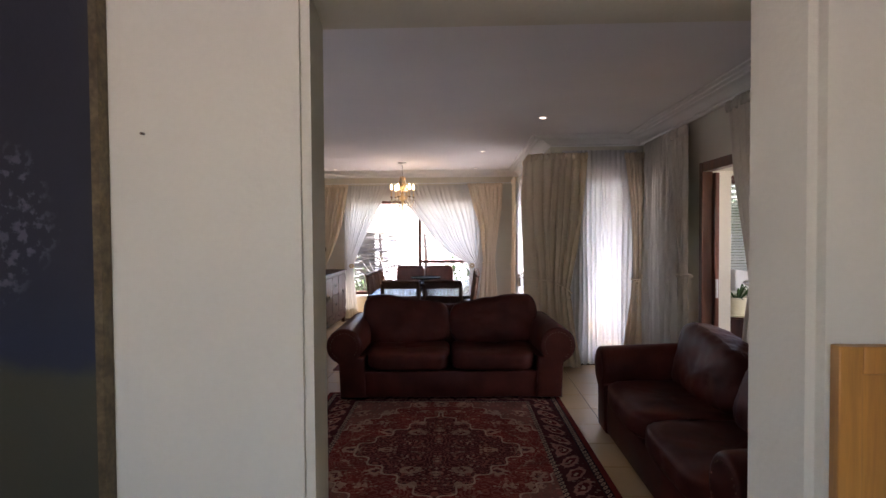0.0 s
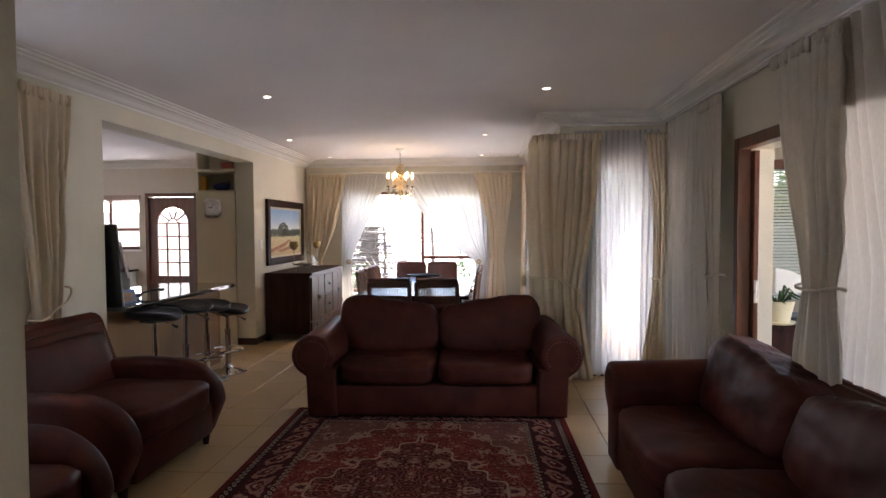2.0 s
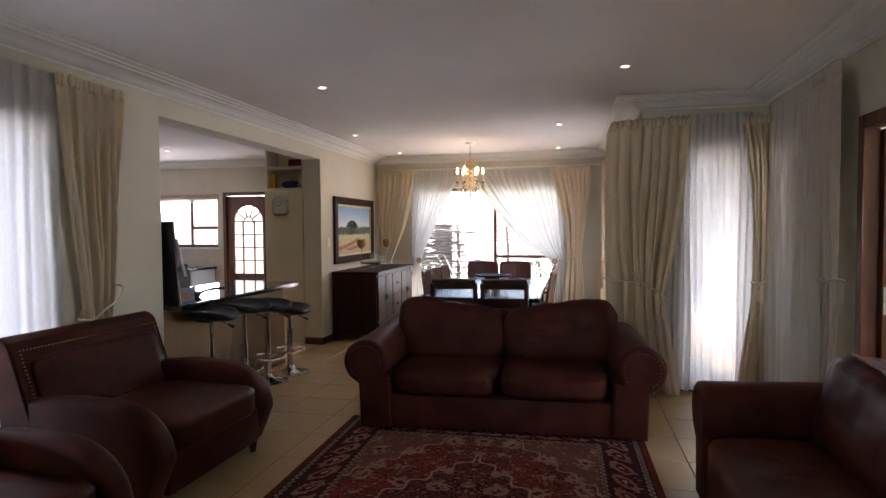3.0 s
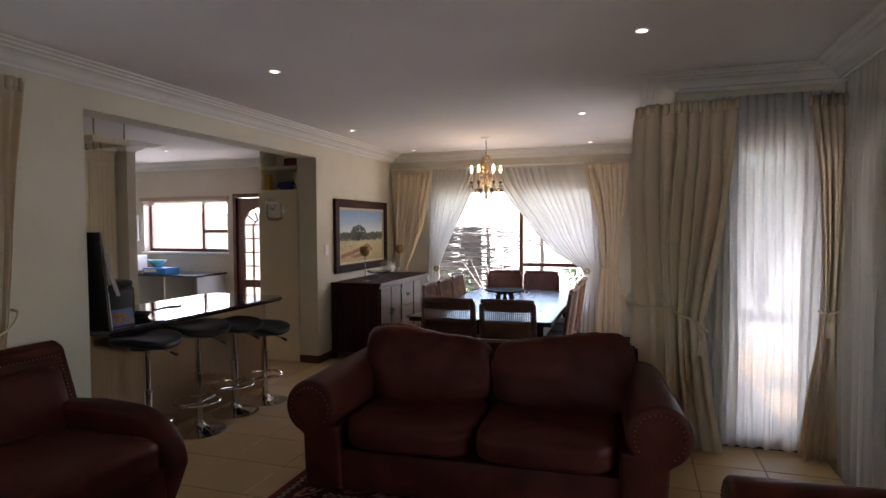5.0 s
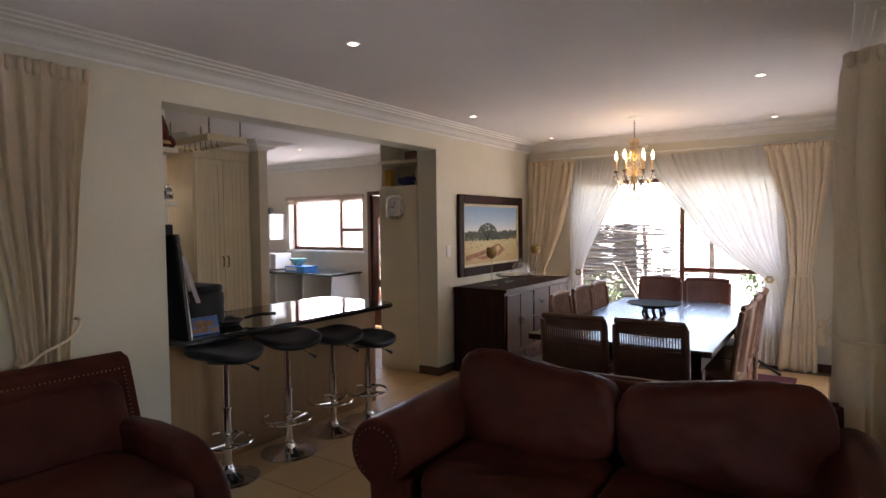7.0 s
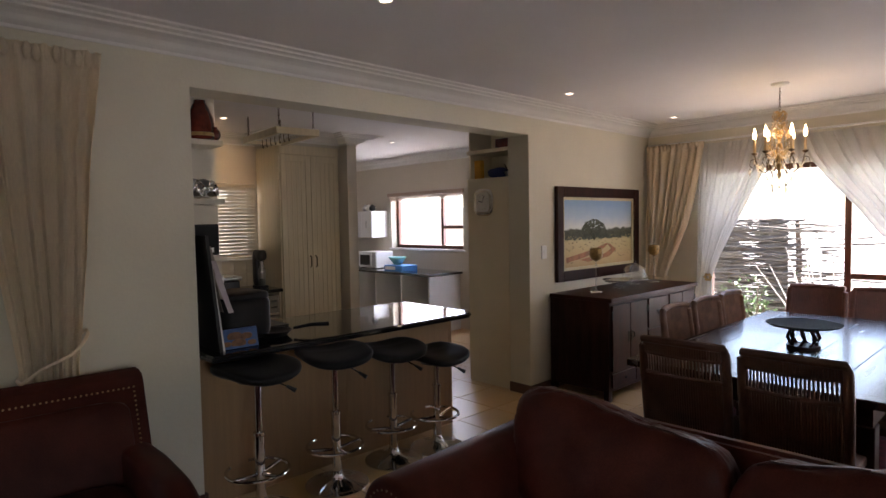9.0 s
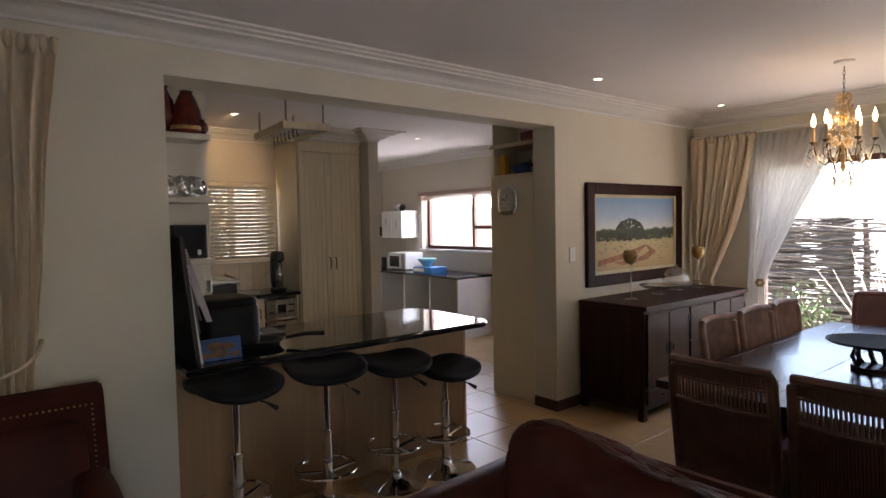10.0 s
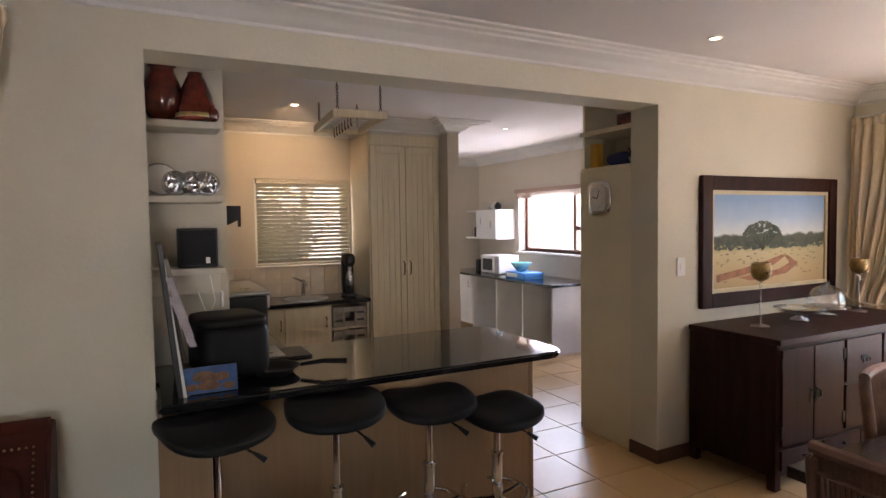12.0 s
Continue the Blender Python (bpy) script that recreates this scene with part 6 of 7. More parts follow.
part("box", boxes((-0.07, 0.06, -0.095, 0.095, 0, 0.20), bevel=0.006), "black_plastic", spk)
part("grille", boxes((0.0605, 0.065, -0.086, 0.086, 0.01, 0.19), bevel=0.002), "black_vinyl", spk)
part("badge", boxes((0.0655, 0.067, 0.035, 0.055, 0.02, 0.05)), "white_paint", spk)
hood = thing("wall_bracket", "black angled television bracket on the kitchen wall", "bracket", (-3.9, 5.452, 1.60))
bm = bmesh.new()
prism(bm, [(0, 0.17), (0, 0.0), (0.46, 0.0), (0.60, 0.07), (0.60, 0.02), (0.615, 0.02), (0.615, 0.17)], "x", -0.03, 0.03)
part("body", bm, "black_plastic", hood)
part("label", boxes((0.0305, 0.032, 0.36, 0.50, 0.10, 0.13)), "teal", hood, "small teal strip")

# stove and things along the south run
st = thing("stove_hob", "black countertop cooker with a steel-edged lid", "cooker", (-3.46, 5.5, 0.894))
part("body", boxes((-0.40, 0.36, 0.03, 0.60, 0, 0.31), bevel=0.01), "black_plastic", st)
part("lid", boxes((-0.40, 0.36, 0.0, 0.62, 0.312, 0.34), bevel=0.01), "steel", st)
for k, x in enumerate((-4.86, -4.79)):
    bt = thing("soap_bottle", "white pump bottle beside the sink", "bottle", (x + 0.0, 6.32 + 0.07 * k, 0.894))
    part("body", lathe(bmesh.new(), [(0.028, 0), (0.03, 0.09), (0.024, 0.12), (0.009, 0.13), (0.009, 0.16)], 14), "white_paint", bt, smooth="all")
fl = thing("soda_maker", "grey and black soda maker by the pantry", "appliance", (-5.2, 7.28, 0.894))
part("base", boxes((-0.09, 0.10, -0.055, 0.055, 0, 0.03), bevel=0.01), "black_plastic", fl)
part("column", cushion(bmesh.new(), (-0.04, 0, 0.22), (0.10, 0.11, 0.42), 5, seg=24), "black_plastic", fl, smooth="all")
part("bottle", lathe(bmesh.new(), [(0.038, 0.03), (0.04, 0.2), (0.02, 0.26), (0.02, 0.30)], 18, (0.045, 0, 0)), "steel", fl, smooth="all")
part("head", cushion(bmesh.new(), (0.02, 0, 0.37), (0.17, 0.10, 0.12), 4, seg=20), "black_plastic", fl, smooth="all")

# things on the bar
bb = thing("notice_board", "tall dark board leaning on the jamb with papers clipped to it", "board", (-2.30, 5.50, 0.898))
bm = bmesh.new()
prism(bm, [(0.055, 0.0), (0.075, 0.0), (0.012, 0.66), (-0.005, 0.66)], "x", -0.30, 0.12)
part("board", bm, "black_plastic", bb)
M["lilac_paper"] = mat("lilac_paper", (0.40, 0.35, 0.37), 0.8, vary=0.2, scale=8, bump=0.2)
for k in range(5):
    bm = bmesh.new()
    o = 0.006 * k
    prism(bm, [(0.080 + o, 0.01 + 0.07 * k), (0.083 + o, 0.01 + 0.07 * k), (0.028 + o, 0.60 - 0.05 * k), (0.025 + o, 0.60 - 0.05 * k)], "x", -0.26 + 0.03 * k, 0.04 + 0.012 * k)
    part("paper_sheet", bm, "old_paper", bb, "curled paper sheet")
for k, (zb, zt, yb_, wd) in enumerate(((0.30, 0.60, 0.0, 0.035), (0.0, 0.60, 0.0, 0.014), (0.26, 0.52, 0.02, 0.03), (0.22, 0.44, 0.03, 0.03))):
    bm = bmesh.new()
    x_ = 0.10 + 0.012 * k
    prism(bm, [(0.075 + yb_, zb), (0.075 + yb_ + wd, zb), (0.01 + yb_ + wd * 0.6, zt), (0.0 + yb_, zt)], "x", x_, x_ + 0.002)
    part("clipped_paper", bm, ("old_paper", "paper", "lilac_paper", "lilac_paper")[k], bb, "clipped sheet of paper")
bg = thing("bag", "boxy black cool bag on the bar", "bag", (-2.52, 5.80, 0.898), 6)
part("body", cushion(bmesh.new(), (0, 0, 0.14), (0.36, 0.34, 0.28), 6, 0.004, 2, seg=36), "black_vinyl", bg, smooth="all")
part("lid", cushion(bmesh.new(), (0, 0, 0.275), (0.35, 0.33, 0.06), 5, 0.004, 3, seg=30), "black_vinyl", bg, smooth="all")
cd = thing("photo_card", "blue and brown elephant photo card leaning on the bag", "card", (-2.24, 5.68, 0.90), 0)
M["card_blue"] = mat("card_blue", (0.02, 0.07, 0.20), 0.4, vary=0.3, scale=20)
M["card_tan"] = mat("card_tan", (0.17, 0.075, 0.03), 0.5, vary=0.5, scale=25)
bm = bmesh.new()
prism(bm, [(0.03, 0.0), (0.033, 0.0), (0.005, 0.112), (0.002, 0.112)], "y", -0.12, 0.12)
part("sheet", bm, "card_blue", cd)
bm = bmesh.new()
for y, z, r_ in ((-0.02, 0.07, 0.05), (0.05, 0.065, 0.04), (-0.07, 0.03, 0.03), (0.0, 0.03, 0.05), (0.08, 0.025, 0.03), (-0.1, 0.02, 0.015)):
    cushion(bm, (0.034 - 0.24 * z + 0.002, y, z), (0.003, r_ * 1.8, r_), 2.5, seg=12)
part("print", bm, "card_tan", cd)
pan = thing("frying_pan", "black frying pan lying on the bar", "pan", (-2.42, 6.0, 0.898))
part("bowl", lathe(bmesh.new(), [(0.09, 0), (0.12, 0.035), (0.125, 0.037), (0.12, 0.032), (0.09, 0.008), (0, 0.006)], 28), "black_plastic", pan, smooth="all")
part("handle", tube(bmesh.new(), [(0.05, 0.12, 0.038), (0.10, 0.22, 0.055), (0.14, 0.33, 0.05)], [0.009, 0.012, 0.014], 8), "black_vinyl", pan)
lt = thing("laptop", "open grey laptop on the worktop", "laptop", (-2.84, 5.95, 0.898))
part("deck", boxes((-0.17, 0.12, -0.13, 0.17, 0, 0.018), bevel=0.004), "steel", lt)
tr_ = thing("tray", "dark tray on the worktop", "tray", (-2.80, 6.10, 0.898))
part("plate", boxes((-0.14, 0.12, -0.16, 0.16, 0, 0.012), bevel=0.004), "black_plastic", tr_)


def stool(x, y, rz, seat_z):
    t = thing("bar_stool", "black padded bar stool on a chrome pedestal, at the breakfast bar", "bar stool", (x, y, 0), rz, "bar stools")
    part("foot_disc", lathe(bmesh.new(), [(0.195, 0), (0.195, 0.008), (0.17, 0.016), (0.06, 0.04), (0.035, 0.07), (0.03, 0.09)], 36), "chrome", t, smooth=True)
    part("column", lathe(bmesh.new(), [(0.028, 0.09), (0.028, 0.44), (0.033, 0.445), (0.033, 0.46), (0.019, 0.462), (0.019, seat_z - 0.06)], 18), "chrome", t, smooth=True)
    bm = tube(bmesh.new(), [(0.17 * math.cos(a) - 0.02, 0.17 * math.sin(a), 0.24) for a in np.linspace(-2.75, 2.75, 28)], 0.010, 8)
    tube(bm, [(0.028, 0, 0.225), (0.15, 0, 0.24)], 0.011, 8)
    tube(bm, [(0, 0.028, 0.225), (-0.02, 0.17, 0.24)], 0.010, 8)
    tube(bm, [(0, -0.028, 0.225), (-0.02, -0.17, 0.24)], 0.010, 8)
    part("footrest", bm, "chrome", t, "curved chrome footrest", smooth=True)
    part("under_plate", lathe(bmesh.new(), [(0.05, seat_z - 0.06), (0.11, seat_z - 0.045), (0.11, seat_z - 0.04)], 16), "black_plastic", t)
    bm = cushion(bmesh.new(), (0, 0, seat_z), (0.40, 0.44, 0.072), 3.4, 0.0, 0, seg=40)
    for v in bm.verts:
        v.co.z += 0.75 * v.co.y ** 2 + 0.5 * max(0, -v.co.x - 0.05) ** 1.5 * 0.6 - 0.1 * max(0, v.co.x)
    part("seat", bm, "black_vinyl", t, smooth="all")
    bm = tube(bmesh.new(), [(0.03, 0.05, seat_z - 0.05), (0.11, 0.12, seat_z - 0.10)], 0.005, 6)
    part("lever", bm, "chrome", t)
    part("lever_grip", tube(bmesh.new(), [(0.105, 0.115, seat_z - 0.095), (0.14, 0.15, seat_z - 0.125)], [0.008, 0.014], 8), "black_plastic", t)
    return t


stool(-1.99, 5.68, 15, 0.80)
stool(-1.99, 6.18, -10, 0.80)
stool(-2.03, 6.66, -5, 0.745)
stool(-1.98, 7.02, 5, 0.66)

# tall cupboard beside the opening, with the clock and open niche
# Lighter and warmer than shelf_paint: bounced light is put into the colour.
M["cream_bounce"] = mat("cream_bounce", (0.70, 0.62, 0.455), 0.55, vary=0.04, scale=3, bump=0.1)
tc_ = thing("end_cupboard", "cream tall cupboard side with open shelves at its head", "cupboard", (-3.05, 8.475, 0))
part("side_panel", boxes((0, 0.53, 0, 0.025, 0, 1.99)), "cream_bounce", tc_)
part("body", boxes((0, 0.02, 0.026, 0.62, 0, 2.535), (0.51, 0.53, 0.026, 0.62, 0, 2.535), (0.02, 0.51, 0.34, 0.36, 1.99, 2.535)), "cream_bounce", tc_)
for z in (1.99, 2.268):
    part("shelf", boxes((-0.004, 0.53, -0.006, 0.34, z, z + 0.035), bevel=0.003), "cream_bounce", tc_)
y1 = thing("carton", "yellow carton on the cupboard shelf", "box", (-2.985, 8.58, 2.026))
part("box", boxes((-0.04, 0.04, -0.03, 0.03, 0, 0.19), bevel=0.003), "yellow", y1)
cb = thing("cloth_bundle", "folded dark blue cloth on the cupboard shelf", "cloth", (-2.76, 8.60, 2.026))
part("cloth", cushion(bmesh.new(), (0, 0, 0.05), (0.22, 0.14, 0.10), 3, 0.015, 4, seg=24), "navy", cb, smooth="all")
bwl = thing("bowl", "pale bowl with a spoon on the cupboard shelf", "bowl", (-2.60, 8.60, 2.026))
part("bowl", lathe(bmesh.new(), [(0.025, 0), (0.05, 0.04), (0.055, 0.055), (0.05, 0.053), (0.02, 0.008)], 18), "steel", bwl, smooth="all")
part("spoon", tube(bmesh.new(), [(0, 0, 0.02), (-0.07, 0, 0.13)], 0.005, 6), "dark_wood", bwl)
bx = thing("carton", "dark red carton on the top cupboard shelf", "box", (-2.66, 8.62, 2.304))
part("box", boxes((-0.10, 0.08, -0.05, 0.05, 0, 0.10), bevel=0.003), "red_lacquer", bx)
M["clock_face"] = mat("clock_face", (0.60, 0.59, 0.56), 0.3, vary=0.05, bump=0)
ckk = thing("wall_clock", "square silver-rimmed wall clock with rounded corners", "clock", (-2.82, 8.473, 1.79))
bm = cushion(bmesh.new(), (0, -0.017, 0), (0.25, 0.034, 0.265), 3.6, seg=40)
part("rim", bm, "chrome", ckk, "scalloped silver rim", smooth="all")
part("face", cushion(bmesh.new(), (0, -0.0265, 0), (0.175, 0.018, 0.19), 5, seg=36), "clock_face", ckk, "pale grey clock face", smooth="all")
for a, ln_, w_ in ((20, 0.065, 0.006), (-75, 0.05, 0.008)):
    bm = boxes((-w_ / 2, w_ / 2, -0.0385, -0.0365, 0, ln_))
    bmesh.ops.rotate(bm, verts=bm.verts, cent=(0, 0, 0), matrix=Matrix.Rotation(radians(a), 3, "Y"))
    part("hand", bm, "black_plastic", ckk)
bm = bmesh.new()
for k in range(12):
    a = k * math.pi / 6
    cushion(bm, (0.062 * math.sin(a), -0.037, 0.068 * math.cos(a)), (0.006, 0.002, 0.010), 2, seg=6)
part("hour_marks", bm, "black_plastic", ckk)

# pot rack hanging from the ceiling
pr = thing("pot_rack", "hanging pale wooden pot rack with a steel wire grid, on chains", "pot rack", (-3.93, 6.90, 2.42), -5)
part("frame", boxes((-0.40, 0.40, -0.20, -0.17, -0.03, 0.03), (-0.40, 0.40, 0.17, 0.20, -0.03, 0.03), (-0.40, -0.37, -0.17, 0.17, -0.028, 0.028), (0.37, 0.40, -0.17, 0.17, -0.028, 0.028), bevel=0.003), "cabinet", pr)
bm = bmesh.new()
for k in range(10):
    x = -0.33 + 0.073 * k
    tube(bm, [(x, -0.17, 0), (x, 0.17, 0)], 0.003, 5)
for y in (-0.085, 0.0, 0.085):
    tube(bm, [(-0.37, y, 0.006), (0.37, y, 0.006)], 0.003, 5)
part("grid", bm, "steel", pr, "thin steel wire grid")
for x in (-0.36, 0.36):
    for y in (-0.16, 0.16):
        bm = bmesh.new()
        for k in range(8):
            z = 0.045 + 0.0235 * k
            tube(bm, [(x + 0.008 * math.cos(a) * (k % 2), y + 0.008 * math.cos(a) * (1 - k % 2), z + 0.015 * math.sin(a)) for a in (math.pi * j / 4 for j in range(8))], 0.0032, 4, closed=True)
        part("chain", bm, "iron", pr, "dark link chain")
for k in range(7):
    x = -0.30 + 0.1 * k
    part("hook", tube(bmesh.new(), [(x, -0.05, 0.0), (x, -0.05, -0.06), (x + 0.015, -0.05, -0.078), (x + 0.03, -0.05, -0.06)], 0.0035, 5), "iron", pr)

# ---- scullery ----
sc = thing("worktop", "dark worktop along the scullery window", "worktop", (0, 0, 0))
part("slab", boxes((SCX + 0.01, -5.06, 9.73, SCY - 0.002, 0.825, 0.86), bevel=0.005), "granite", sc)
for x in (-5.10, -5.72, -6.35, -7.0):
    p_ = thing("support_panel", "white panel under the scullery worktop", "panel", (x, 9.76, 0))
    part("panel", boxes((0, 0.02, 0, 0.62, 0.0, 0.824), bevel=0.002), "cabinet_white", p_)
cu = thing("base_cabinet", "white scullery base cabinet with a steel handle", "kitchen cabinet", (-7.6, 9.76, 0))
part("body", boxes((0, 0.58, 0.02, 0.6, 0.1, 0.824)), "cabinet_white", cu)
dd = part("door", boxes((0.002, 0.578, 0.0, 0.018, 0.1, 0.82), bevel=0.002), "cabinet_white", cu)
part("handle", tube(bmesh.new(), [(0.52, 0, 0.76), (0.52, -0.03, 0.75), (0.52, -0.03, 0.66), (0.52, 0, 0.65)], 0.006, 6), "iron", dd)
mw = thing("microwave", "white microwave oven on the scullery worktop", "microwave", (-6.80, 9.95, 0.861), 0)
part("body", boxes((-0.24, 0.24, 0, 0.34, 0.01, 0.27), bevel=0.008), "white_paint", mw)
part("door", boxes((-0.23, 0.12, -0.014, -0.001, 0.02, 0.26), bevel=0.004), "cabinet_white", mw)
part("window", boxes((-0.19, 0.08, -0.018, -0.0145, 0.05, 0.22), bevel=0.002), "black_plastic", mw)
part("controls", boxes((0.13, 0.23, -0.01, -0.001, 0.02, 0.26), bevel=0.002), "steel", mw)
bxb = thing("carton", "flat blue carton on the scullery worktop", "box", (-5.98, 9.98, 0.861))
part("box", boxes((-0.22, 0.22, -0.15, 0.15, 0, 0.085), bevel=0.003), "blue", bxb)
part("label", boxes((-0.20, 0.05, -0.152, -0.1505, 0.02, 0.07)), "white_paint", bxb)
bq = thing("bowl", "turquoise bowl stacked on the blue carton", "bowl", (-6.05, 9.98, 0.947))
part("bowl", lathe(bmesh.new(), [(0.05, 0), (0.10, 0.06), (0.145, 0.12), (0.14, 0.122), (0.09, 0.06), (0, 0.01)], 28), "teal", bq, smooth="all")
wc = thing("wall_cabinet", "white wall cabinet with open end shelves", "cabinet", (-7.78, 10.08, 1.36))
part("body", boxes((0.36, 0.94, 0.02, 0.33, 0, 0.44)), "cabinet_white", wc)
for z in (0, 0.42):
    part("open_shelf", boxes((0, 0.358, 0.02, 0.33, z, z + 0.02)), "cabinet_white", wc)
for s in (0, 1):
    d = part("door", boxes((0.362 + 0.29 * s, 0.648 + 0.29 * s, 0, 0.018, 0.005, 0.435), bevel=0.002), "cabinet_white", wc)
    part("leaf_ornament", cushion(bmesh.new(), (0.50 + 0.29 * s, -0.006, 0.27 - 0.05 * s), (0.05, 0.01, 0.13), 2, seg=14), "steel", d, "silver leaf-shaped handle")
for x, m_ in ((-7.10, "white_paint"), (-7.0, "black_plastic"), (-7.2, "steel")):
    tp_ = thing("teapot", "small teapot on top of the wall cabinet", "teapot", (x, 10.22, 1.801))
    part("body", lathe(bmesh.new(), [(0.03, 0), (0.055, 0.03), (0.055, 0.07), (0.03, 0.10), (0.008, 0.115), (0, 0.125)], 16), m_, tp_, smooth="all")
    part("spout", tube(bmesh.new(), [(0.05, 0, 0.05), (0.085, 0, 0.09)], [0.012, 0.006], 8), m_, tp_)
for x, z, c_ in ((-7.6, 1.38, "dark_wood"), (-7.52, 1.38, "red_lacquer"), (-7.56, 0.861, "black_plastic"), (-7.4, 0.861, "steel"), (-7.25, 0.861, "black_plastic")):
    k_ = thing("canister", "small kitchen canister on the shelf", "canister", (x, 10.2, z + 0.001))
    part("body", lathe(bmesh.new(), [(0.045, 0), (0.045, 0.15), (0.03, 0.16), (0.0, 0.17)], 16), c_, k_, smooth=True)


# ---- study beyond the sliding door ----
dk = thing("side_table", "dark square side table in the study", "side table", (3.30, 6.25, 0))
part("top", boxes((-0.35, 0.35, -0.35, 0.35, 0.70, 0.725), bevel=0.005), "dark_wood", dk)
part("body", boxes((-0.32, 0.32, -0.32, 0.32, 0.0, 0.70)), "dark_wood", dk)
pt = thing("potted_plant", "small spiky plant in a fluted cream pot", "potted plant", (3.12, 5.98, 0.726))
part("pot", lathe(bmesh.new(), [(0.085, 0), (0.09, 0.02), (0.12, 0.17), (0.125, 0.18), (0.115, 0.185), (0.11, 0.16), (0.0, 0.155)], 28), "terracotta", pt, smooth=True)
part("saucer", lathe(bmesh.new(), [(0.12, 0), (0.135, 0.018), (0.13, 0.02), (0.0, 0.008)], 28), "terracotta", pt, smooth=True)
bm = bmesh.new()
rnd = random.Random(9)
for k in range(22):
    a, ln_, up_ = rnd.uniform(0, 6.28), rnd.uniform(0.16, 0.27), rnd.uniform(0.0, 0.13)
    pts = [(0.03 * math.cos(a), 0.03 * math.sin(a), 0.16), (ln_ * 0.6 * math.cos(a), ln_ * 0.6 * math.sin(a), 0.18 + up_), (ln_ * math.cos(a), ln_ * math.sin(a), 0.17 + up_ * 0.6)]
    tube(bm, pts, [0.006, 0.009, 0.001], 4)
part("leaves", bm, "leaf", pt)
lm = thing("table_lamp", "dark-stemmed desk lamp with a white quarter-round shade", "lamp", (3.45, 6.45, 0.726))
part("stand", lathe(bmesh.new(), [(0.08, 0), (0.075, 0.02), (0.012, 0.03), (0.010, 0.30)], 20), "black_plastic", lm, smooth=True)
part("arm", tube(bmesh.new(), [(0.0, 0, 0.29), (0.10, 0, 0.20), (0.14, 0, 0.10)], 0.008, 6), "black_plastic", lm)
bm = bmesh.new()
prism(bm, [(-0.17, 0.20), (-0.17, 0.42)] + [(-0.17 + 0.30 * math.sin(q), 0.20 + 0.22 * math.cos(q)) for q in np.linspace(0.1, math.pi / 2, 10)], "y", -0.09, 0.09)
bmesh.ops.bevel(bm, geom=bm.edges[:], offset=0.008, segments=2, affect="EDGES")
part("shade", bm, "white_paint", lm, "white quarter-round shade", smooth=True)
nb = thing("desk_tray", "low black tray beside the potted plant", "tray", (3.42, 6.2, 0.726))
part("plate", boxes((-0.14, 0.14, -0.1, 0.1, 0, 0.03), bevel=0.005), "black_plastic", nb)
blind("pale slatted blind, lowered, over the study window", "y", 7.56, 3.60, 4.92, 0.72, 2.14, 0.62, "slat_pale", 0.034)
vl_ = thing("valance", "dark mahogany valance above the study blind", "valance", (0, 0, 0))
part("board", boxes((3.58, 4.94, 7.50, 7.53, 2.12, 2.22), bevel=0.004), "door_wood", vl_)

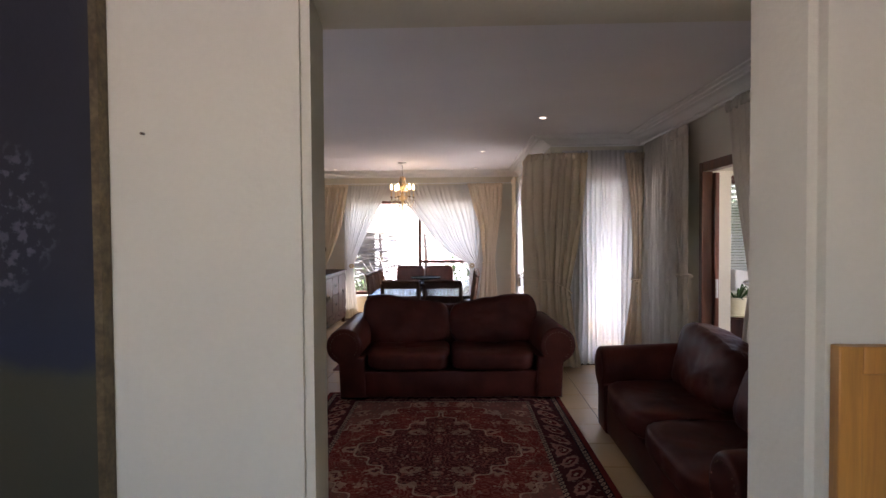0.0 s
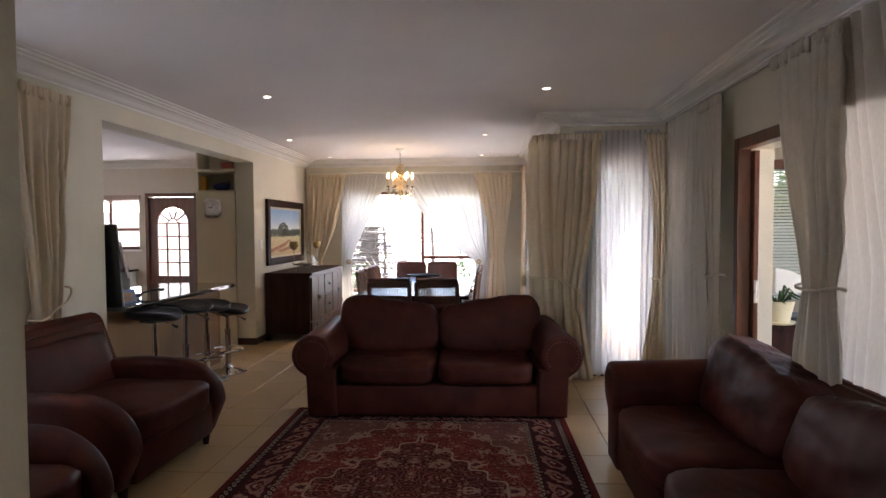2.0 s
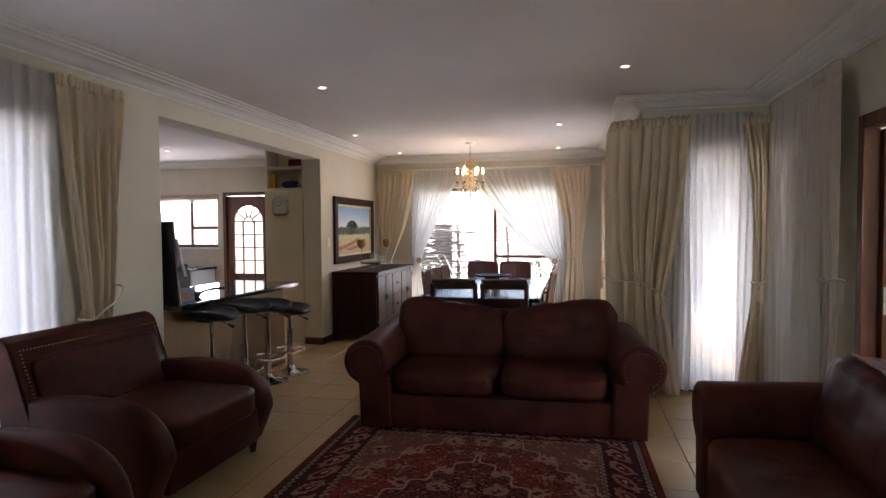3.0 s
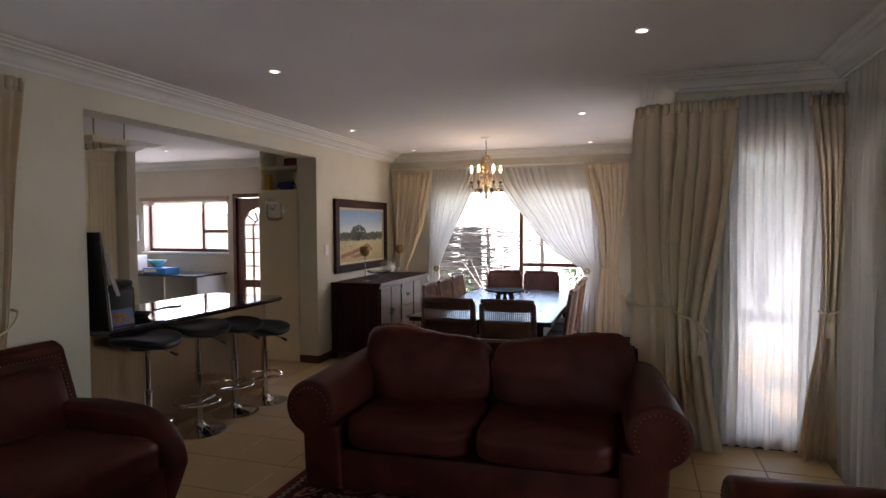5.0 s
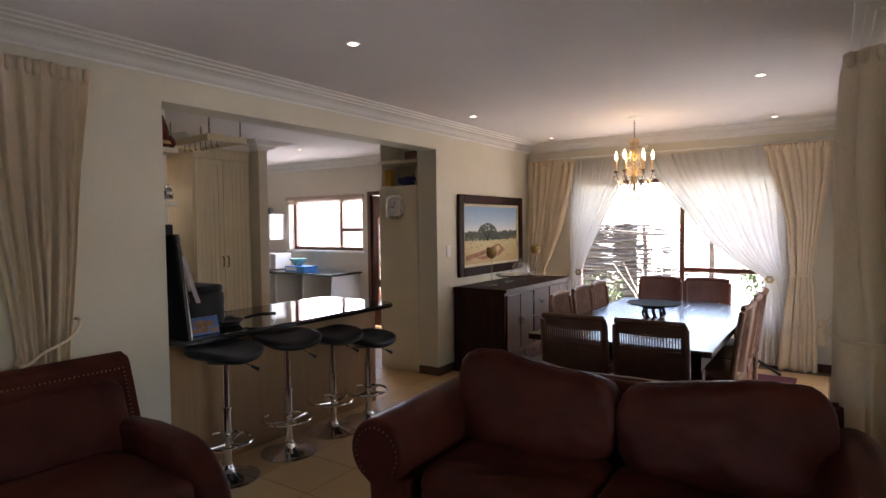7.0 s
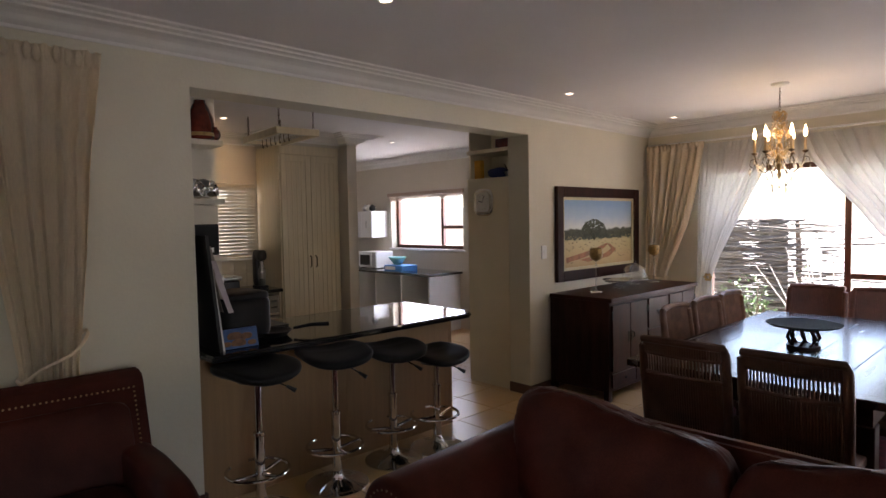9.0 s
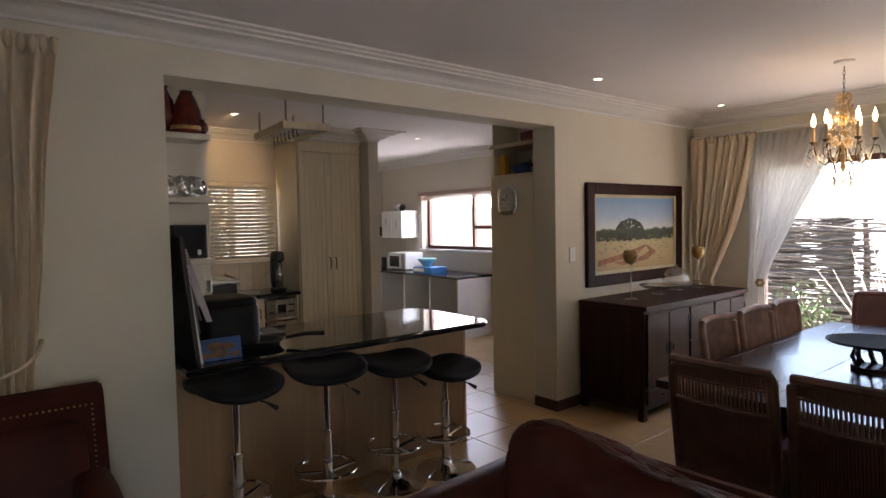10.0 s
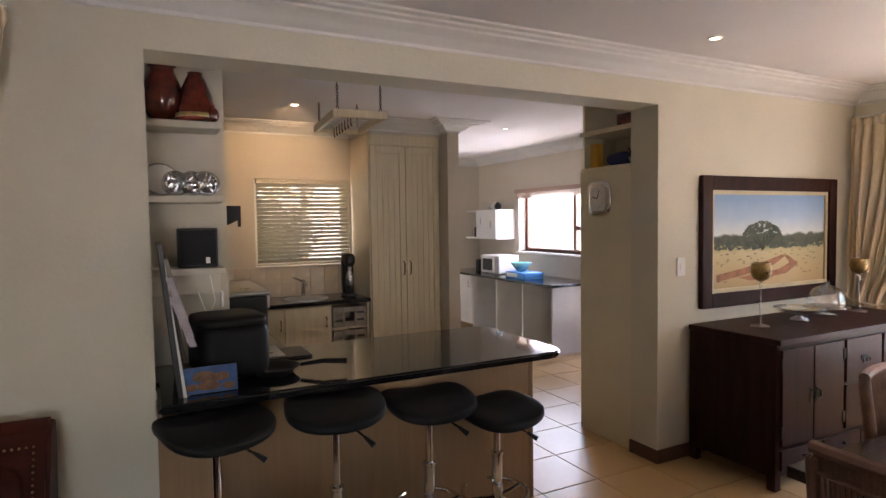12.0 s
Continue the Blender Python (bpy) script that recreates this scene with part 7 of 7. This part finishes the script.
# ---- hall, at the start of the walk ----


def abstract_canvas():
    """Near-black blue above, olive below, with pale scribbled rings."""
    m, n, l, b = node_material("dark_canvas")
    tc, sep, nz = n.new("ShaderNodeTexCoord"), n.new("ShaderNodeSeparateXYZ"), n.new("ShaderNodeTexNoise")
    l.new(tc.outputs["Object"], sep.inputs[0])
    nz.inputs["Scale"].default_value, nz.inputs["Detail"].default_value = 9, 7
    l.new(tc.outputs["Object"], nz.inputs["Vector"])
    edge = n.new("ShaderNodeMath")
    edge.operation = "MULTIPLY_ADD"
    l.new(nz.outputs["Fac"], edge.inputs[0])
    edge.inputs[1].default_value = 0.10
    l.new(sep.outputs[2], edge.inputs[2])
    base = ramp_node(n, [(0.0, (0.030, 0.028, 0.016)), (0.68, (0.040, 0.038, 0.022)), (0.72, (0.010, 0.014, 0.030)), (1.0, (0.014, 0.013, 0.022))])
    l.new(edge.outputs[0], base.inputs[0])
    away = n.new("ShaderNodeVectorMath")
    away.operation = "DISTANCE"
    away.inputs[1].default_value = (-0.30, -0.03, 0.98)
    l.new(tc.outputs["Object"], away.inputs[0])
    warped = n.new("ShaderNodeMath")
    warped.operation = "MULTIPLY_ADD"
    l.new(nz.outputs["Fac"], warped.inputs[0])
    warped.inputs[1].default_value = 0.12
    l.new(away.outputs["Value"], warped.inputs[2])
    ring = ramp_node(n, [(0.0, (0.3, 0.3, 0.3)), (0.16, (0.9, 0.9, 0.9)), (0.21, (1, 1, 1)), (0.27, (0, 0, 0))])
    l.new(warped.outputs[0], ring.inputs[0])
    fine = n.new("ShaderNodeTexNoise")
    fine.inputs["Scale"].default_value, fine.inputs["Detail"].default_value = 45, 4
    l.new(tc.outputs["Object"], fine.inputs["Vector"])
    fr = ramp_node(n, [(0.52, (0, 0, 0)), (0.62, (1, 1, 1))])
    l.new(fine.outputs["Fac"], fr.inputs[0])
    both, mix = n.new("ShaderNodeMath"), n.new("ShaderNodeMix")
    both.operation, mix.data_type = "MULTIPLY", "RGBA"
    l.new(ring.outputs[0], both.inputs[0])
    l.new(fr.outputs[0], both.inputs[1])
    l.new(both.outputs[0], mix.inputs[0])
    l.new(base.outputs[0], mix.inputs[6])
    mix.inputs[7].default_value = (0.085, 0.08, 0.10, 1)
    l.new(mix.outputs[2], b.inputs["Base Color"])
    b.inputs["Roughness"].default_value = 0.55
    bp = n.new("ShaderNodeBump")
    bp.inputs["Strength"].default_value, bp.inputs["Distance"].default_value = 0.4, 0.003
    l.new(fine.outputs["Fac"], bp.inputs["Height"])
    l.new(bp.outputs[0], b.inputs["Normal"])
    return m


M["canvas_dark"] = abstract_canvas()
M["gold_frame"] = mat("worn_gilt", (0.14, 0.10, 0.05), 0.5, vary=0.4, scale=20, metal=0.3)
hp = thing("painting", "large dark abstract canvas in a thin gilt frame", "painting", (-0.30, SY - 0.002, 0.6))
part("canvas", boxes((-1.2, -0.012, -0.03, -0.002, 0.012, 1.6)), "canvas_dark", hp)
part("frame", boxes((-0.012, 0.006, -0.04, -0.002, 0, 1.612), (-1.2, -0.012, -0.04, -0.002, 0, 0.012)), "gold_frame", hp)
M["pine"] = mat("honey_pine", (0.52, 0.23, 0.045), 0.4, vary=0.2, scale=4, fine=20, stretch=(8, 8, 0.5), coat=0.2)
hf = thing("wooden_frame", "honey-coloured pine frame hanging on the wall", "frame", (1.30, SY - 0.002, 0.55))
part("stile", boxes((0, 0.05, -0.035, -0.001, 0, 0.75), bevel=0.003), "pine", hf)
part("bead", boxes((0.052, 0.064, -0.03, -0.021, 0, 0.69)), "pine", hf)
part("rail", boxes((0.05, 0.5, -0.035, -0.001, 0.69, 0.75), bevel=0.003), "pine", hf)
part("panel", boxes((0.05, 0.5, -0.02, -0.001, 0, 0.69)), "pine", hf)
nl = thing("nail", "small nail stuck in the wall", "nail", (-0.215, SY, 1.775))
part("shaft", tube(bmesh.new(), [(0, 0, 0), (0.004, -0.02, -0.002)], 0.003, 6), "iron", nl)

# ---- garden beyond the dining window ----
fe = thing("stick_fence", "woven fence of rough dark sticks in the garden", "fence", (0, 13.1, -0.15))
rnd = random.Random(3)
made = []
for k in range(18):
    ln_ = rnd.uniform(1.0, 1.9)
    bm = bmesh.new()
    pts = [(x * ln_ / 8, 0.02 * math.sin(x * 1.9 + k), 0.012 * math.sin(x * 1.7 + 2 * k)) for x in range(9)]
    tube(bm, pts, [0.0125 + 0.005 * math.sin(x + k) for x in range(9)], 5)
    me = bpy.data.meshes.new("stick")
    bm.to_mesh(me)
    bm.free()
    me.materials.append(M["twig"])
    made.append(me)
for row in range(70):
    x = -4.6 + rnd.uniform(-0.5, 0)
    while x < -1.6:
        ob = share("stick", rnd.choice(made), fe, x, rnd.uniform(-0.04, 0.04), 0.04 + row * 0.024)
        ob.rotation_euler = (rnd.uniform(0, 6), rnd.uniform(-0.03, 0.03), rnd.uniform(-0.03, 0.03))
        x += 1.15
bm = bmesh.new()
for k in range(150):
    z = 0.03 + 0.0112 * k
    tube(bm, [(-4.7 + 0.4 * j, 0.045 + 0.02 * math.sin(j * 1.7 + k), z + 0.012 * math.sin(j * 1.3 + 2.1 * k)) for j in range(9)], 0.0115, 5)
tagged(part("woven_layer", bm, "twig", fe, "back layer of thin woven sticks"), kind="stuff")
for k in range(5):
    x = -4.4 + 1.0 * k
    part("post", tube(bmesh.new(), [(x, 0.06, 0), (x + 0.03, 0.06, 1.2), (x, 0.07, 1.68)], [0.045, 0.04, 0.03], 8), "bark", fe)


def shrub(label, at, h, spread, leaves, blade, seed, twigs=18):
    t = thing("shrub", label, "plant", at)
    rnd_ = random.Random(seed)
    bm, lf = bmesh.new(), bmesh.new()
    for k in range(twigs):
        a = rnd_.uniform(0, 6.28)
        r = rnd_.uniform(0.3, 1) * spread
        tip = Vector((r * math.cos(a), r * math.sin(a) * 0.5, h * rnd_.uniform(0.6, 1)))
        mid = tip * 0.5 + Vector((rnd_.uniform(-0.1, 0.1), 0, 0.1))
        tube(bm, [(0, 0, 0), mid, tip], [0.014, 0.009, 0.004], 5)
        for j in range(leaves):
            f = rnd_.uniform(0.35, 1.05)
            p = (mid + (tip - mid) * (f * 2 - 1)) if f > 0.5 else mid * (f * 2)
            p = p + Vector([rnd_.gauss(0, 0.07) for _ in range(3)])
            d = Vector([rnd_.gauss(0, 1) for _ in range(3)]).normalized()
            s_ = d.cross(Vector((0.3, 0.2, 1))).normalized() * blade * 0.22
            vs_ = [lf.verts.new(p), lf.verts.new(p + d * blade * 0.5 + s_), lf.verts.new(p + d * blade), lf.verts.new(p + d * blade * 0.5 - s_)]
            lf.faces.new(vs_)
    part("branches", bm, "bark", t)
    if leaves:
        tagged(part("foliage", lf, "leaf", t), kind="stuff")
    else:
        lf.free()
    return t


shrub("sprawling green shrub beside the fence", (0.55, 12.6, -0.15), 1.5, 0.6, 60, 0.09, 21)
shrub("leafy shrub behind the window", (1.3, 12.9, -0.15), 2.2, 0.9, 70, 0.10, 22, 24)
bush = shrub("bare pale twiggy bush in front of the fence", (-1.0, 12.5, -0.15), 1.6, 0.8, 2, 0.05, 23, 13)
for ob in bush.children:
    if ob.name.startswith("branches"):
        ob.data.materials[0] = M["pale_twig"]
shrub("low leafy shrub under the window", (-1.7, 12.3, -0.15), 0.95, 0.35, 40, 0.06, 24)
for k, (x, y, h_) in enumerate(((1.9, 16.2, 3.6), (3.6, 15.5, 4.2))):
    shrub("garden tree beyond the fence", (x, y, -0.15), h_, 1.6, 130, 0.16, 30 + k, 30)
# garden beside the study
for k, (x, y) in enumerate(((3.4, 9.4), (4.3, 9.0), (5.2, 9.5), (6.2, 9.2))):
    shrub("dense green hedge plant outside the study", (x, y, -0.15), 2.6, 0.9, 120, 0.12, 50 + k, 26)

# ---- dining corner ----
r2 = thing("rug", "dark red rug under the dining table", "rug", (-0.05, 8.5, 0.012))
M["rug_red"] = mat("dark_red_wool", (0.11, 0.012, 0.02), 0.95, vary=0.5, scale=14, fine=200, bump=0.5)
part("carpet", boxes((-0.95, 0.95, -1.75, 1.75, -0.011, -0.002), bevel=0.002), "rug_red", r2)
fs_ = thing("folding_stand", "dark metal folding stand standing in the dining corner", "stand", (0.55, 10.2, 0))
for k in range(3):
    a = 2 * math.pi * k / 3 + 0.4
    part("leg", tube(bmesh.new(), [(0, 0, 0.16), (0.22 * math.cos(a), 0.22 * math.sin(a), 0.012)], 0.014, 8), "black_plastic", fs_)
part("pole", tube(bmesh.new(), [(0, 0, 0.10), (0.02, 0, 0.62)], 0.012, 8), "steel", fs_)
shrub("sunlit yellow-green shrub outside the sink window", (-7.5, 6.9, -0.15), 2.3, 1.1, 170, 0.12, 71, 44)

fork = thing("bird_feeder", "small round pale feeder hanging in the bare bush", "garden ornament", (-0.95, 12.2, 1.12))
part("ball", cushion(bmesh.new(), (0, 0, 0), (0.15, 0.15, 0.24), 2.2, seg=20), "white_paint", fork, smooth="all")
part("cord", tube(bmesh.new(), [(0, 0, 0.11), (0.02, 0.1, 0.35)], 0.004, 5), "bark", fork)

for k, pts in enumerate(([(-2.68, 5.74, 1.385), (-2.66, 5.76, 1.25), (-2.70, 5.70, 1.08), (-2.74, 5.66, 0.96), (-2.76, 5.66, 0.905)], [(-2.70, 5.66, 1.385), (-2.67, 5.70, 1.24), (-2.66, 5.74, 1.12), (-2.70, 5.78, 1.02), (-2.72, 5.80, 0.91)])):
    cb_ = thing("cable", "thin white cable hanging from the shelf to the worktop", "cable")
    part("cord", tube(bmesh.new(), pts, 0.003, 6), "white_paint", cb_)
so = thing("socket", "white double wall socket under the shelf", "socket", (-2.69, 5.793, 1.21))
part("plate", boxes((-0.07, 0.0, 0, 0.012, 0, 0.08), bevel=0.003), "white_paint", so)


# ---- the floor's tiles, last ----
def lay_tiles():
    size, gap = TILE, 0.006
    bm = bmesh.new()
    box(bm, -size / 2 + gap / 2, size / 2 - gap / 2, -size / 2 + gap / 2, size / 2 - gap / 2, -0.01, 0.0, bevel=0.0)
    top = [f for f in bm.faces if f.normal.z > 0.9 or all(abs(v.co.z) < 1e-6 for v in f.verts)]
    bmesh.ops.bevel(bm, geom=[e for f in top for e in f.edges], offset=0.0025, segments=1, affect="EDGES")
    me = bpy.data.meshes.new("tile")
    bm.to_mesh(me)
    bm.free()
    me.materials.append(M["tile"])
    c, s = math.cos(TILE_TURN), math.sin(TILE_TURN)
    made, rest = 0, []
    spots = []
    for i in range(-30, 31):
        for j in range(-30, 31):
            x = TILE_AT[0] + (i * c - j * s) * size
            y = TILE_AT[1] + (i * s + j * c) * size
            inside = (LX - 0.3 < x < RX + 0.2 and -1.2 < y < FY - 0.05) or (-8 < x < LX and 5.3 < y < SCY + 0.2) or (RX < x < 5 and 2 < y < 8)
            if inside:
                spots.append((x, y))
    spots.sort(key=lambda p: abs(p[0] + 0.9) + 0.8 * abs(p[1] - 7.2))
    for x, y in spots[:300]:
        t = share("tile", me, floor, x, y, 0, TILE_TURN)
    bm = bmesh.new()
    h = size / 2 - gap / 2
    for x, y in spots[300:]:
        box(bm, x - h, x + h, y - h, y + h, -0.01, -0.0002)
    part("far_tiles", bm, "tile", floor, kind="stuff")


TILE, TILE_TURN, TILE_AT = 0.43, 0.0, (-2.70 + 0.215, 7.95 + 0.215)
lay_tiles()
